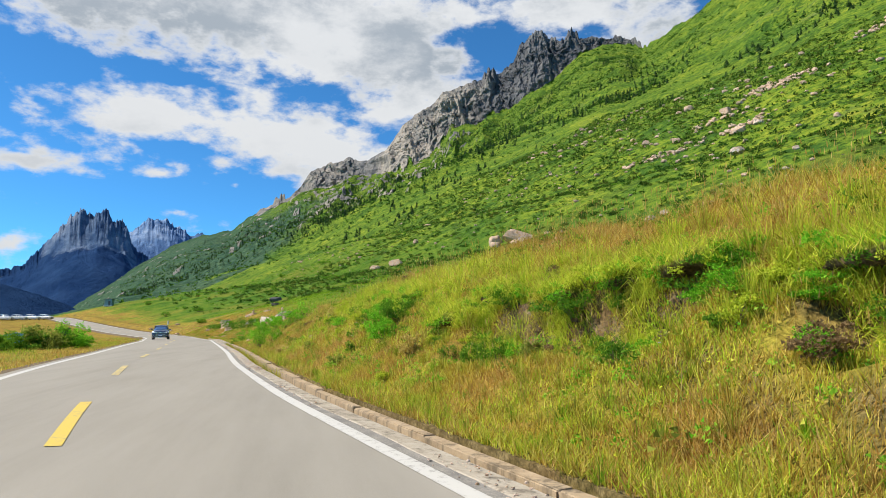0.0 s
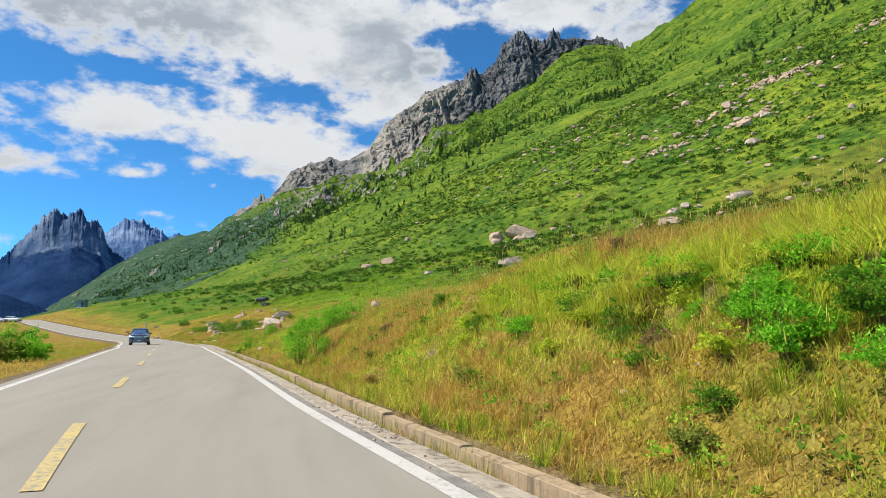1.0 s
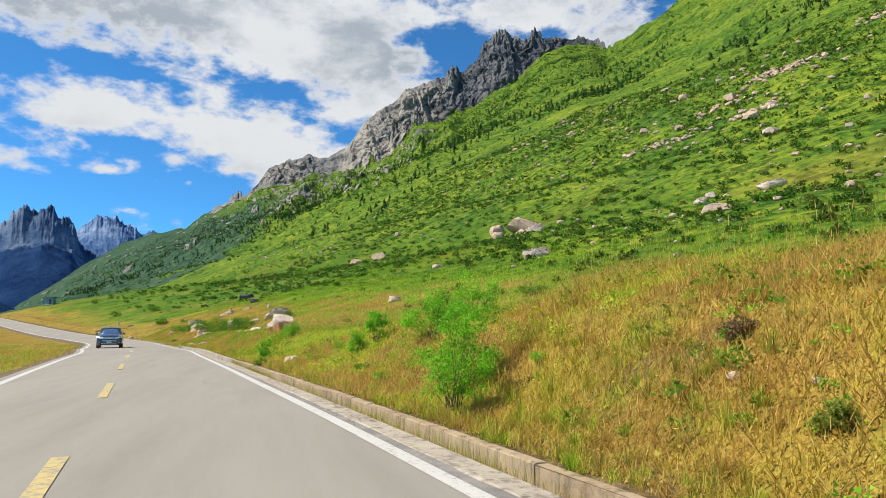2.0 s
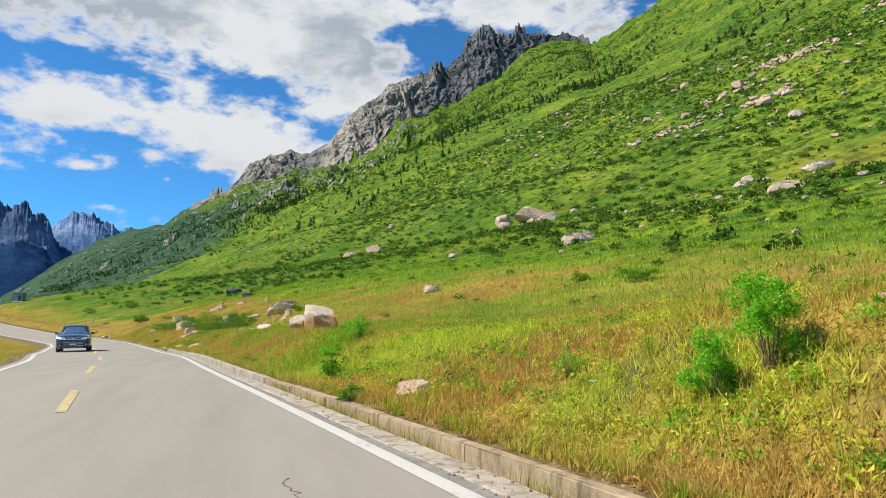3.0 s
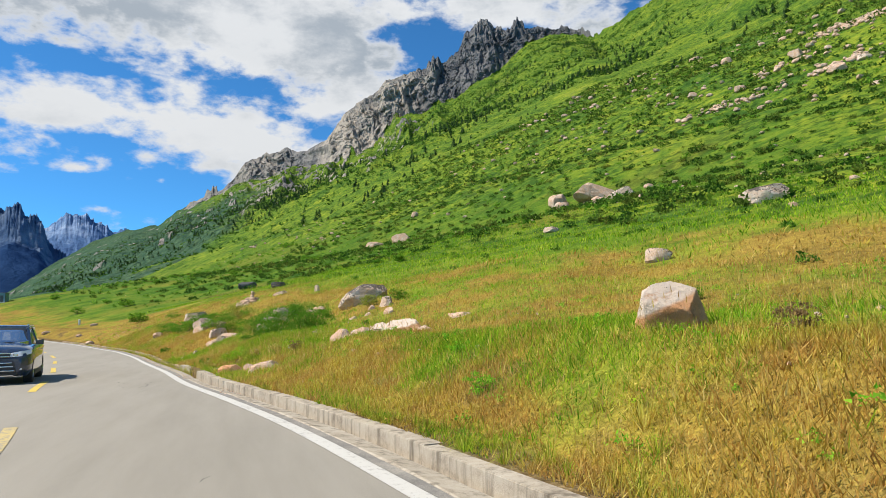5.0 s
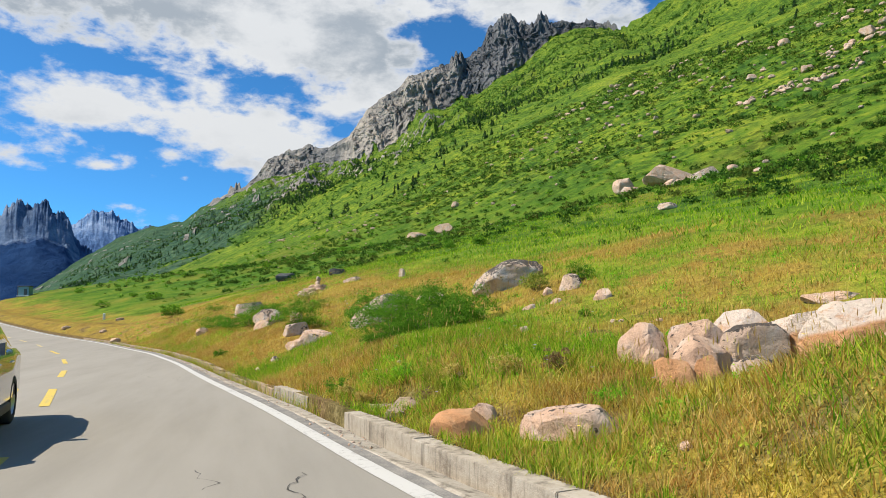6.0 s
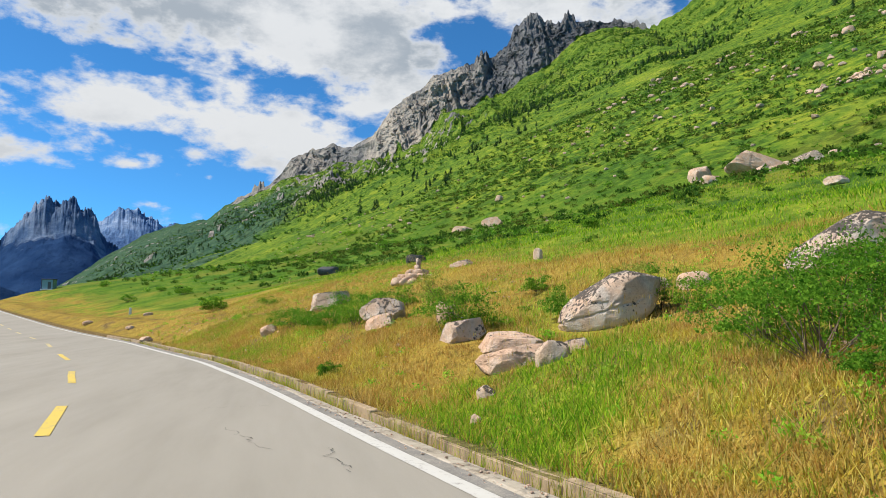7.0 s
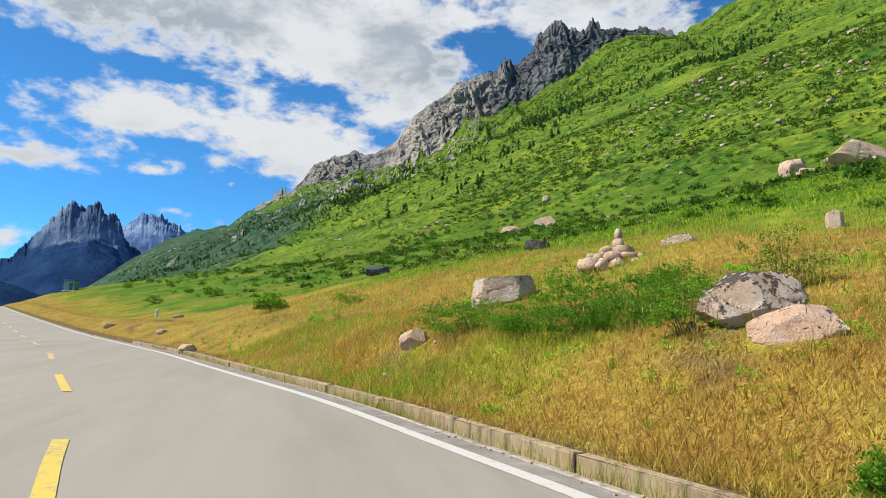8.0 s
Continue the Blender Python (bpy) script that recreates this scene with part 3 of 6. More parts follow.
# lush green spots in the dry meadow: x, y, half sizes, weight
FRESH = [(1.5, 84, 1.2, 1.0, 0.7), (0.5, 86.5, 1.2, 1.0, 0.6), (-1.3, 79.2, 0.8, 0.9, 0.7), (-5.6, 89.3, 0.8, 1.4, 0.15), (3.5, 86, 1.5, 1.5, 0.6), (-3.9, 83.2, 0.6, 0.8, 0.15), (7.5, 46.5, 3.0, 2.6, 0.6), (10, 49.5, 3.0, 3.0, 0.5), (11.0, 53.4, 2.0, 2.2, 0.8), (3.6, 44.6, 1.6, 1.8, 0.8), (6.4, 50.2, 2.0, 1.2, 0.7), (0.8, 70.2, 2.6, 2.0, 0.7), (0.9, 67.8, 2.4, 1.6, 0.9), (2.6, 71.8, 2.0, 1.6, 0.8), (-1.2, 69.6, 0.5, 0.8, 0.8),
         (-1.0, 76.0, 2.0, 1.2, 0.2), (11.0, 2.5, 1.3, 3.5, 0.3), (10.5, 9.0, 1.0, 3.0, 0.35), (8.6, 15, 1.0, 2.0, 0.35), (5.0, 30.0, 1.0, 1.6, 0.6), (-4.0, 91, 2.0, 4.0, 0.6), (-9.0, 101, 3.0, 6.0, 0.4), (2.0, 84.0, 3.0, 3.0, 0.3), (5.5, 38, 1.4, 2.5, 0.5)]


def dry_field(x, y, e):
    """Where the grass is dry and golden: by the road and in patches."""
    patch = fbm(x / 9, y / 9, 4, 31)
    near = 1 - step(14, 24, e - np.interp(y, [0, 25, 45, 62, 76, 92, 110], [3, 8, 8, 6, 0, -2, -6]) + 16 * (patch - 0.5))
    tufts = step(0.34, 0.66, 0.6 * fbm(x / 2.4, y / 2.4, 3, 37) + 0.4 * fbm(x / 0.7, y / 0.7, 3, 38))
    fresh = np.zeros(np.shape(x))
    for gx, gy, rx, ry, w in FRESH:
        fresh = np.maximum(fresh, w * np.exp(-((x - gx) / rx) ** 2 - ((y - gy) / ry) ** 2))
    near = near * (1 - fresh) * (1 - 0.4 * step(43, 47, y) * (1 - step(57, 62, y)) * step(1.6, 3.0, e))
    bleached = 0.1 + 0.36 * (1 - step(22, 34, y)) + 0.15 * (1 - step(8, 14, y)) + 0.3 * step(3.5, 6.0, e) * (1 - step(38, 46, y)) + 0.12 * step(57, 62, y) * (1 - step(70, 76, y)) + 0.25 * step(56, 59, y) * (1 - step(65.5, 67, y)) + 0.22 * step(77, 83, y) * (1 - step(3.5, 6.5, e)) + 0.4 * step(96, 108, y) * (1 - step(7, 15, e)) - 0.12 * step(72, 80, y) * step(5, 8, e)
    return np.clip(near * (0.06 + bleached + 0.95 * tufts) + (0.5 - 0.25 * step(80, 110, y)) * step(0.60, 0.72, fbm(x / 16, y / 16, 3, 41)) * (1 - step(60, 130, e)), 0, 1)


def build_ground():
    es = spread((-160, -60, 12), (-60, -20, 3), (-20, -8, 1.0), (-8, -6.3, 0.4), (-6.3, 0.5, 3.4), (0.5, 0.56, 0.06), (0.56, 0.70, 0.14), (0.70, 0.73, 0.03),
                (0.73, 12, 0.3), (12, 30, 0.7), (30, 80, 1.8), (80, 200, 4), (200, 460, 9))
    ys = spread((-80, -12, 4), (-12, 110, 0.4), (110, 180, 1.2), (180, 300, 3), (300, 500, 8))
    ee, yy = np.meshgrid(es, ys)
    xx = beside(ee, yy)
    zz = land(xx, yy)
    side = aside(xx, yy)
    rock = 0.12 * step(60, 200, side)
    wood_shade = 0.25 * step(40, 120, side)
    soil = 0.6 * step(0.70, 0.78, fbm(xx / 0.8, yy / 0.8, 4, 91)) * step(1.3, 2.4, side) * (1 - step(6, 9, side)) * step(34, 22, yy) + 0.7 * step(0.68, 0.76, fbm(xx / 0.8, yy / 0.8, 3, 95)) * step(1.2, 2.0, side) * (1 - step(5, 10, side)) + 0.8 * step(1.25, 0.95, side) * step(0.0, 0.2, side)
    bare = undercut(yy) * step(-0.2, -0.02, side - lip_e(yy)) * (1 - step(0.3, 0.45, side - lip_e(yy))) * (yy > -6) * (yy < 70)
    soil = np.clip(np.maximum(soil, bare), 0, 1)
    me = mesh_of("ground", np.stack([xx, yy, zz], -1), grid_faces(*xx.shape), GROUND, True,
                 [("dry", dry_field(xx, yy, side).ravel()), ("rock", rock.ravel()), ("wood_shade", wood_shade.ravel()), ("soil", soil.ravel()), ("lush", ((1 - step(17, 36, side)) * (1 - 0.85 * step(70, 110, yy) * step(8, 16, side))).ravel()), ("shrubby", (step(95, 130, yy) * step(9, 22, side) * (1 - step(60, 110, side))).ravel())])
    return tagged(new("ground", me), "grassy valley floor and hillside with dry golden patches", "ground", kind="structure")


# towers on the crest: azimuth, half width, height
SPIRES = [(17.0, 0.30, 26), (17.5, 0.35, 30), (20.35, 0.25, 10), (21.0, 0.28, 14), (21.75, 0.4, 26), (22.35, 0.3, 18), (23.2, 0.2, 10), (24.6, 0.3, 16), (25.0, 0.4, 30), (29.0, 0.35, 9), (30.4, 0.3, 9), (31.0, 0.2, 7),
          (-1.95, 0.2, 26), (-1.45, 0.22, 30), (-3.2, 0.3, 8), (2.6, 0.25, 9), (4.3, 0.35, 11), (15.9, 0.2, 9)]
HIGH = {}  # the mountain's surface, for what grows on it


def build_mountain():
    azs = spread((-40, -18, 1.0), (-18, -5, 0.125), (-5, 31.6, 0.075), (31.6, 38, 0.125), (38, 60, 0.4), (60, 140, 2))
    top_r, top_z, foot_r, foot_z = (v[:, None] for v in crag_lines(azs))
    g, c = np.linspace(0, 1, 130)[None, :-1], np.linspace(0, 1, 90)[None, :]
    rr = np.concatenate([240 * (foot_r / 240) ** g, foot_r + (top_r - foot_r) * c, top_r * np.linspace(1.005, 1.1, 8)[None, :]], 1)
    deg = np.broadcast_to(azs[:, None], rr.shape)
    aa = np.radians(deg)
    xx, yy = MIDDLE[0] + rr * np.sin(aa), MIDDLE[1] + rr * np.cos(aa)
    zz, k = mountain_z(xx, yy)
    e = aside(xx, yy)
    rise = (rr - foot_r) / (top_r - foot_r)  # 0 at the crags' foot, 1 at the crest
    craggy = step(-4.5, -3, deg) * (1 - step(30.8, 31.6, deg))
    rock = craggy * step(-0.12, 0.10, rise + 0.7 * (fbm(deg * 1.6, rr / 40, 4, 51) - 0.5))
    fade = 1 - step(1.0, 1.06, k)
    # slanting ribs, gullies and broken blocks, thrust out of the face
    across = deg * 25.3
    warp = fbm(across / 55, zz / 55, 4, 63)
    lean = across + 0.35 * zz
    ribs = ridged(lean / 74 + 1.1 * warp, zz / 210, 4, 61, 0.55) - 0.62
    bars = ridged(lean / 21 + 1.3 * warp, zz / 75 + 0.5 * warp, 4, 64, 0.6) - 0.62
    blocks = np.floor(6 * fbm(across / 19 + warp, zz / 26, 3, 67, 0.6)) / 6 - 0.5
    crisp = fbm(across / 7, zz / 7, 3, 69) - 0.5
    out = rock * (54 * ribs + 20 * bars + 22 * blocks + 6 * crisp) * (1 - 0.65 * step(0.75, 1.0, rise)) * fade
    outcrop = (0.8 * step(0.53, 0.62, fbm(deg / 0.9, rr / 55, 5, 81)) * step(0.22, 0.4, k) * (1 - step(10, 19, deg)) * step(-7, 2, deg)
               + 0.6 * step(0.60, 0.68, fbm(deg / 0.7, rr / 45, 4, 83)) * step(0.2, 0.4, k) * (1 - step(15, 19, deg))
               + 0.9 * np.exp(-((deg - 14.6 - (rr - 1000) / 260) / 0.8) ** 2) * step(850, 930, rr) * (1 - step(1180, 1240, rr))) * (1 - rock)
    outcrop = np.clip(outcrop * step(-0.1, 0.25, ridged(deg / 0.45, rr / 26, 3, 85) - 0.5), 0, 1)
    zz = zz + (fbm(xx / 60, yy / 60, 5, 71) - 0.5) * 20 * step(260, 500, rr) * (1 - rock) * fade + outcrop * (ridged(lean / 16 + warp, rr / 30, 4, 86) - 0.3) * 11
    gullies = ridged(deg / 2.6 + fbm(xx / 200, yy / 200, 3, 73) * 1.5, rr / 900, 3, 77) - 0.6
    zz = zz + gullies * (8 + 20 * step(-14, 0, deg) * (1 - step(24, 30, deg))) * step(0.25, 0.6, k) * (1 - step(0.9, 1.0, k)) * (1 - 0.7 * rock)
    summit = step(0.72, 1.0, rise) * (1 - step(1.0, 1.03, k)) * craggy
    teeth = ridged(across / 15, across * 0 + 3.0, 3, 91, 0.65) - 0.55
    zz = zz + summit * teeth * (7 + 8 * step(13, 19, deg))
    for where, half, tall in SPIRES:
        tower = np.clip(1.25 - np.abs(deg - where) / half, 0, 1) ** 0.4 * (0.6 + 0.55 * vnoise(deg * 7, deg * 0, 93))
        zz = zz + 0.72 * tall * tower * step(0.5, 0.9, rise) * (1 - step(1.0, 1.03, k))
        rock = np.maximum(rock, (np.abs(deg - where) < 1.3 * half) * step(0.55, 0.8, rise))
    rr = rr - out
    xx, yy = MIDDLE[0] + rr * np.sin(aa), MIDDLE[1] + rr * np.cos(aa)
    lower = 1 - step(240, 430, rr)
    zz = zz - 5.0 * lower + (fbm(xx / 70, yy / 70, 4, 21) - 0.5) * 16 * step(130, 400, e) * (1 - step(0.6, 0.9, k))
    grove = step(0.16, 0.34, k) * (1 - step(0.66, 0.9, k))
    # crags darker and bluer to the right, and on the left crag
    bluish = 0.9 * step(12.5, 17.5, deg + 5 * (warp - 0.5)) + 0.7 * (1 - step(6.5, 8.0, deg)) * step(2.5, 4.5, deg) + 0.4 * (1 - step(1.5, 4.0, deg))
    # cloud shade and haze on the left flank, carried by colour
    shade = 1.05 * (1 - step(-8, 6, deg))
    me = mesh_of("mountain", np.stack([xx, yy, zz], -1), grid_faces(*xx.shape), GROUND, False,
                 [("dry", np.zeros(xx.size)), ("rock", np.maximum(rock, outcrop).ravel()), ("bluish", np.clip(bluish, 0, 1).ravel()), ("wood_shade", np.clip(0.35 * grove + 0.75 * shade, 0, 1).ravel())])
    HIGH["x"], HIGH["y"], HIGH["z"], HIGH["k"], HIGH["rock"], HIGH["deg"], HIGH["r"] = (np.ravel(v) for v in (xx, yy, zz, k, np.maximum(rock, 0.5 * outcrop), deg, rr))
    return tagged(new("mountain", me), "steep green mountainside with jagged grey granite crest", "mountain", kind="structure")


def build_massif(name, label, line, distance, depth, seed, spike, green, gap=0.045, material=None):
    """A far mountain by its skyline (azimuth, height)."""
    az = np.arange(line[0][0], line[-1][0], gap)
    top = np.interp(az, [p[0] for p in line], [p[1] for p in line])
    f = np.concatenate([np.linspace(0, 1, 60), np.linspace(1.02, 1.3, 8)])
    ff, aa = np.meshgrid(f, np.radians(az))
    width = int(2.4 / gap)
    broad = np.convolve(np.pad(top, width, "edge"), np.ones(2 * width + 1) / (2 * width + 1), "valid")
    tt = broad[:, None] + (top - broad)[:, None] * np.minimum(ff, 1) ** 4
    rr = distance - depth * (1 - ff)
    xx, yy = MIDDLE[0] + rr * np.sin(aa), MIDDLE[1] + rr * np.cos(aa)
    body = np.where(ff <= 1, ff ** 1.15, 1 - (ff - 1) * 2.2)
    zz = -60 + (tt + 60) * body
    crag = step(0.50, 0.90, ff + 0.5 * (fbm(xx / 260, yy / 260, 4, seed + 11) - 0.5))
    deg = np.degrees(aa)
    flutes = ridged(deg * 1.1 + 1.5 * fbm(xx / 300, yy / 300, 3, seed + 1), ff * 3.0, 5, seed, 0.6) - 0.62
    spires = 0.6 * (ridged(xx / 130, yy / 130, 5, seed + 3, 0.6) - 0.64) + 0.9 * (ridged(xx / 62, yy / 62, 4, seed + 4, 0.6) - 0.62)
    zz = zz + (flutes * 0.25 + spires * 1.0 + (fbm(xx / 240, yy / 240, 5, seed + 9, 0.6) - 0.5) * 1.6) * spike * crag * (0.35 + 0.65 * ff) + (ridged(xx / 420, yy / 420, 4, seed + 7) - 0.6) * spike * 1.2 * step(0.25, 0.55, ff) * (1 - step(0.8, 1.0, ff))
    zz = zz + (ridged(deg * 2.3, deg * 0 + 1.5, 4, seed + 21, 0.65) - 0.42) * spike * step(0.8, 1.0, ff) * (1 - step(1.0, 1.1, ff)) * (1 - green) * step(-23, -19, deg)
    # left flank gets less rock, so the navy shade colour covers it
    me = mesh_of(name, np.stack([xx, yy, zz], -1), grid_faces(*xx.shape), material or HAZED_ROCK, True, [("rock", (crag * (1 - green) * (0.35 + 0.65 * step(-20, -18.2, deg))).ravel())])
    return tagged(new(name, me), label, "mountain", kind="structure")


def ribbon(name, y0, y1, edges, lift, material, gap=1.0, category="", label="", under=0.0):
    """A strip along the road between two offsets from the edge line; edges may be functions of y."""
    ys = np.linspace(y0, y1, max(int((y1 - y0) / gap), 1) + 1)
    es = [e(ys) if callable(e) else np.full(len(ys), e) for e in edges]
    lifts = lift if isinstance(lift, (list, tuple)) else [lift] * len(es)
    rows = np.stack([np.stack([beside(e, ys), ys, road_z(ys) + (z(ys) if callable(z) else z)], -1) for e, z in zip(es, lifts)], 1)
    return mesh_of(name, rows, grid_faces(len(ys), len(es)), material, False)


build_ground()
build_mountain()
build_massif("backdrop_massif", "jagged granite massif beyond the valley, coloured blue-grey for haze",
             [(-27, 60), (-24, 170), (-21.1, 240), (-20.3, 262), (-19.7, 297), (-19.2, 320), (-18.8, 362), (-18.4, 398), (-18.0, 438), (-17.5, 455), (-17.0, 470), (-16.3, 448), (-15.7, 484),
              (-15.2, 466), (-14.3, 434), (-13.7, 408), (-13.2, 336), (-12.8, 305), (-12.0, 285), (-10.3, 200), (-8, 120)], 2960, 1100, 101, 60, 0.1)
build_massif("backdrop_peak", "distant grey mountain peak, coloured paler blue for haze",
             [(-18, 330), (-16.4, 420), (-14.5, 495), (-13.5, 522), (-12.6, 555), (-12.1, 594), (-11.6, 588), (-10.7, 594), (-9.8, 572), (-8.9, 516), (-8.2, 545), (-7.6, 520), (-5.1, 440), (-1.4, 333)], 3860, 1300, 131, 42, 0.0, material=PALE_HAZED_ROCK)
build_massif("backdrop_hill", "low hill across the valley, coloured dark for cloud shade",
             [(-70, 110), (-50, 100), (-32.1, 80), (-27.6, 70), (-24.6, 61), (-22.4, 52), (-20.2, 42), (-18.6, 34), (-17.4, 27), (-15.7, 14), (-12, -10), (-8, -40)], 860, 420, 151, 5, 1.0, 0.25)

def rim_e(y):
    """Where the asphalt ends beside the edge line."""
    return np.interp(y, [8, 14, 36, 42, 64, 70, 80, 87, 94], [0.05, 0.06, 0.05, 0.03, 0.06, 0.09, 0.10, 0.18, 0.24])


road = tagged(new("road", ribbon("road", -80, 300, [lambda y: -road_wide(y) - 0.22, lambda y: -road_wide(y) / 2, lambda y: rim_e(y) + 0.05 * fbm(y * 2.1, y * 0, 4, 7)], [0.0, 0.03, 0.0], ASPHALT, 0.5)), "pale grey worn asphalt mountain road", "road", kind="structure")
def strip_part(name, me, parent, label=""):
    ob = new(name, me)
    ob.parent = parent
    return tagged(ob, label) if label else ob


strip_part("edge_line", ribbon("edge_line", -80, 300, [-0.22, -0.05], [0.008, 0.006], WHITE_LINE), road, "white painted edge line")
strip_part("edge_line", ribbon("edge_line", -80, 300, [lambda y: -road_wide(y), lambda y: 0.17 - road_wide(y)], [0.005, 0.006], WHITE_LINE), road, "white painted edge line")

strip_part("shoulder", ribbon("shoulder", -80, 300, [-0.045, lambda y: rim_e(y) + 0.005 + 0.05 * fbm(y * 2.1, y * 0, 4, 7)], [0.005, 0.003], SHOULDER, 0.25), road, "darker gravelly asphalt shoulder")


strip_part("verge_strip", ribbon("verge_strip", -80, 300, [lambda y: -road_wide(y) - 1.5, lambda y: -road_wide(y) - 0.6 - 0.3 * fbm(y * 0.9, y * 0, 3, 12), lambda y: -road_wide(y) - 0.2], [-0.42, -0.06, -0.004], EARTH, 0.5), road, "bare tan earth along the asphalt")


def dash_e(y):
    return -np.interp(y, [0, 6, 14, 22, 50, 60, 66, 72, 79, 87, 103], [2.91, 2.87, 3.02, 3.12, 3.17, 3.15, 3.08, 3.2, 3.4, 3.6, 3.72])


for start, end in [(-17.2, -13.6), (-8.6, -5.0), (0.2, 3.8), (9.1, 12.8), (18.2, 21.4), (27.2, 30.6), (36.1, 39.7), (45.2, 48.8), (53.1, 56.6), (62.4, 65.8), (70.5, 74.0),
                   (77.9, 80.8), (84.9, 88.2), (93.0, 96.6), (102.2, 105.8), (111.6, 115.2), (121, 124.6), (130.4, 134), (140, 143.6), (149.4, 153), (158.8, 162.4), (168.2, 171.8)]:
    strip_part("centre_dash", ribbon("centre_dash", start, end, [lambda y: dash_e(y) - 0.075, lambda y: dash_e(y) + 0.075], [0.034, 0.034], WORN_LINE if 8 < start < 58 or start > 100 else YELLOW_LINE, 0.3), road, "worn pale yellow centre dash" if 8 < start < 58 or start > 100 else "yellow painted centre dash")

# ---- roadside: gutter, ditch wall, cracks ----
def floor_z(y):
    """The ditch's floor below the road."""
    return -np.interp(y, [4, 9, 38, 44, 64, 70], [0.16, 0.30, 0.30, 0.15, 0.15, 0.36])


def face_e(y):
    """The road-side face of the ditch wall."""
    return np.interp(y, [4, 9, 36, 42, 66, 70], [0.54, 0.60, 0.60, 0.55, 0.57, 0.70])


def lip_e_of(y):
    return np.interp(y, [4, 9, 38, 44, 66, 70], [0.36, 0.38, 0.36, 0.36, 0.33, 0.33])


def lip_z(y):
    return np.interp(y, [10, 18, 40, 44, 65, 69], [-0.02, 0.0, 0.0, -0.03, -0.03, -0.01])


gutter = tagged(new("gutter", ribbon("gutter", -80, 240, [lambda y: rim_e(y) - 0.02, lambda y: rim_e(y) + 0.05 + 0.02 * np.sin(y * 1.7), lambda y: lip_e_of(y) + 0.04 * fbm(y * 1.3, y * 0.0, 3, 5), lambda y: lip_e_of(y) + 0.03 + 0.04 * fbm(y * 1.3, y * 0.0, 3, 5), lambda y: face_e(y) + 0.05],
                [-0.02, 0.008, lip_z, floor_z, floor_z], CONCRETE, 0.4)), "pale rough concrete gutter strip along the asphalt", "gutter", kind="structure")


for y0, y1 in ((8.0, 41.0), (69.5, 118.0)):
    bed = ribbon("ditch_bed", y0, y1, [lambda y: lip_e_of(y) + 0.045, lambda y: face_e(y) - 0.03, lambda y: face_e(y) + 0.04], [lambda y: floor_z(y) + 0.02, lambda y: floor_z(y) + 0.04 + 0.05 * fbm(y * 2, y * 0, 3, 8), lambda y: floor_z(y) + 0.07], EARTH, 0.3)
    tagged(new("ditch_bed", bed), "silty bed of the roadside ditch", "ditch", kind="structure")


def box_mesh(name, sx, sy, sz, material, bevel=0.02, jitter=0.0, seed=0, segments=1):
    """A box with its foot at z = 0 and worn, bevelled edges."""
    bm = bmesh.new()
    bmesh.ops.create_cube(bm, size=1)
    bmesh.ops.scale(bm, vec=(sx, sy, sz), verts=bm.verts)
    bmesh.ops.translate(bm, vec=(0, 0, sz / 2), verts=bm.verts)
    if bevel:
        bmesh.ops.bevel(bm, geom=list(bm.edges), offset=bevel, segments=segments, affect="EDGES")
    rnd = random.Random(seed)
    for v in bm.verts:
        v.co += Vector([rnd.uniform(-jitter, jitter) for _ in range(3)])
    me = bpy.data.meshes.new(name)
    bm.to_mesh(me)
    bm.free()
    me.materials.append(material)
    return me


wall = tagged(new("ditch_wall", None), "low stained concrete wall lining the roadside ditch", "wall", kind="structure")
BLOCKS = [box_mesh("wall_block", 0.22, 2.45, 0.62, CONCRETE, 0.006, 0.002, n, 2) for n in range(5)]
OLD_BLOCKS = [box_mesh("wall_block", 0.15, 2.45, 0.62, WALL_OLD, 0.012, 0.006, n + 9, 3) for n in range(5)]
blocks = random.Random(4)
y = -14.0
# the headwall of a culvert behind the gap
culvert = tagged(new("culvert", None), "half-buried concrete headwall of a roadside culvert", "culvert")
culvert.matrix_basis = Matrix.Translation((float(beside(1.35, 67.6)), 67.6, float(road_z(67.6)) - 0.35)) @ Matrix.Rotation(-0.32, 4, "Z")
for at, size in (((0, 0, 0), (0.22, 1.6, 0.50)), ((-0.32, 0.70, -0.06), (0.5, 0.2, 0.46))):
    ob = new("slab", box_mesh("slab", *size, WALL_OLD, 0.02, 0.012, 31, 3))
    ob.parent, ob.location = culvert, at
while y < 118:
    mid = y + 1.2
    if not 66.9 < mid < 69.4:
        slope_x = float(edge_x(mid + 0.6) - edge_x(mid - 0.6)) / 1.2
        ob = new("wall_block", blocks.choice(BLOCKS if 42 < mid < 72 else OLD_BLOCKS))
        ob.parent = wall
        sink = -float(np.interp(mid, [4, 9, 14, 36, 42, 66, 71, 75, 79, 84], [-0.05, 0.0, 0.05, 0.05, 0.02, 0.04, 0.04, -0.08, -0.07, 0.02]))
        ob.matrix_basis = Matrix.Translation((float(beside(float(face_e(mid)) + (0.11 if 42 < mid < 72 else 0.075), mid)), mid, float(road_z(mid)) - 0.59 - sink + blocks.uniform(-0.006, 0.008) * (1.5 if mid < 22 else 1))) @ Matrix.Rotation(
            -math.atan(slope_x), 4, "Z") @ pose(0, 0, 0, math.degrees(math.atan(float(road_z(mid + 0.6) - road_z(mid - 0.6)) / 1.2)) + blocks.uniform(-0.15, 0.15), blocks.uniform(-0.5, 0.5), blocks.uniform(-0.05, 0.05))
    y += 2.4


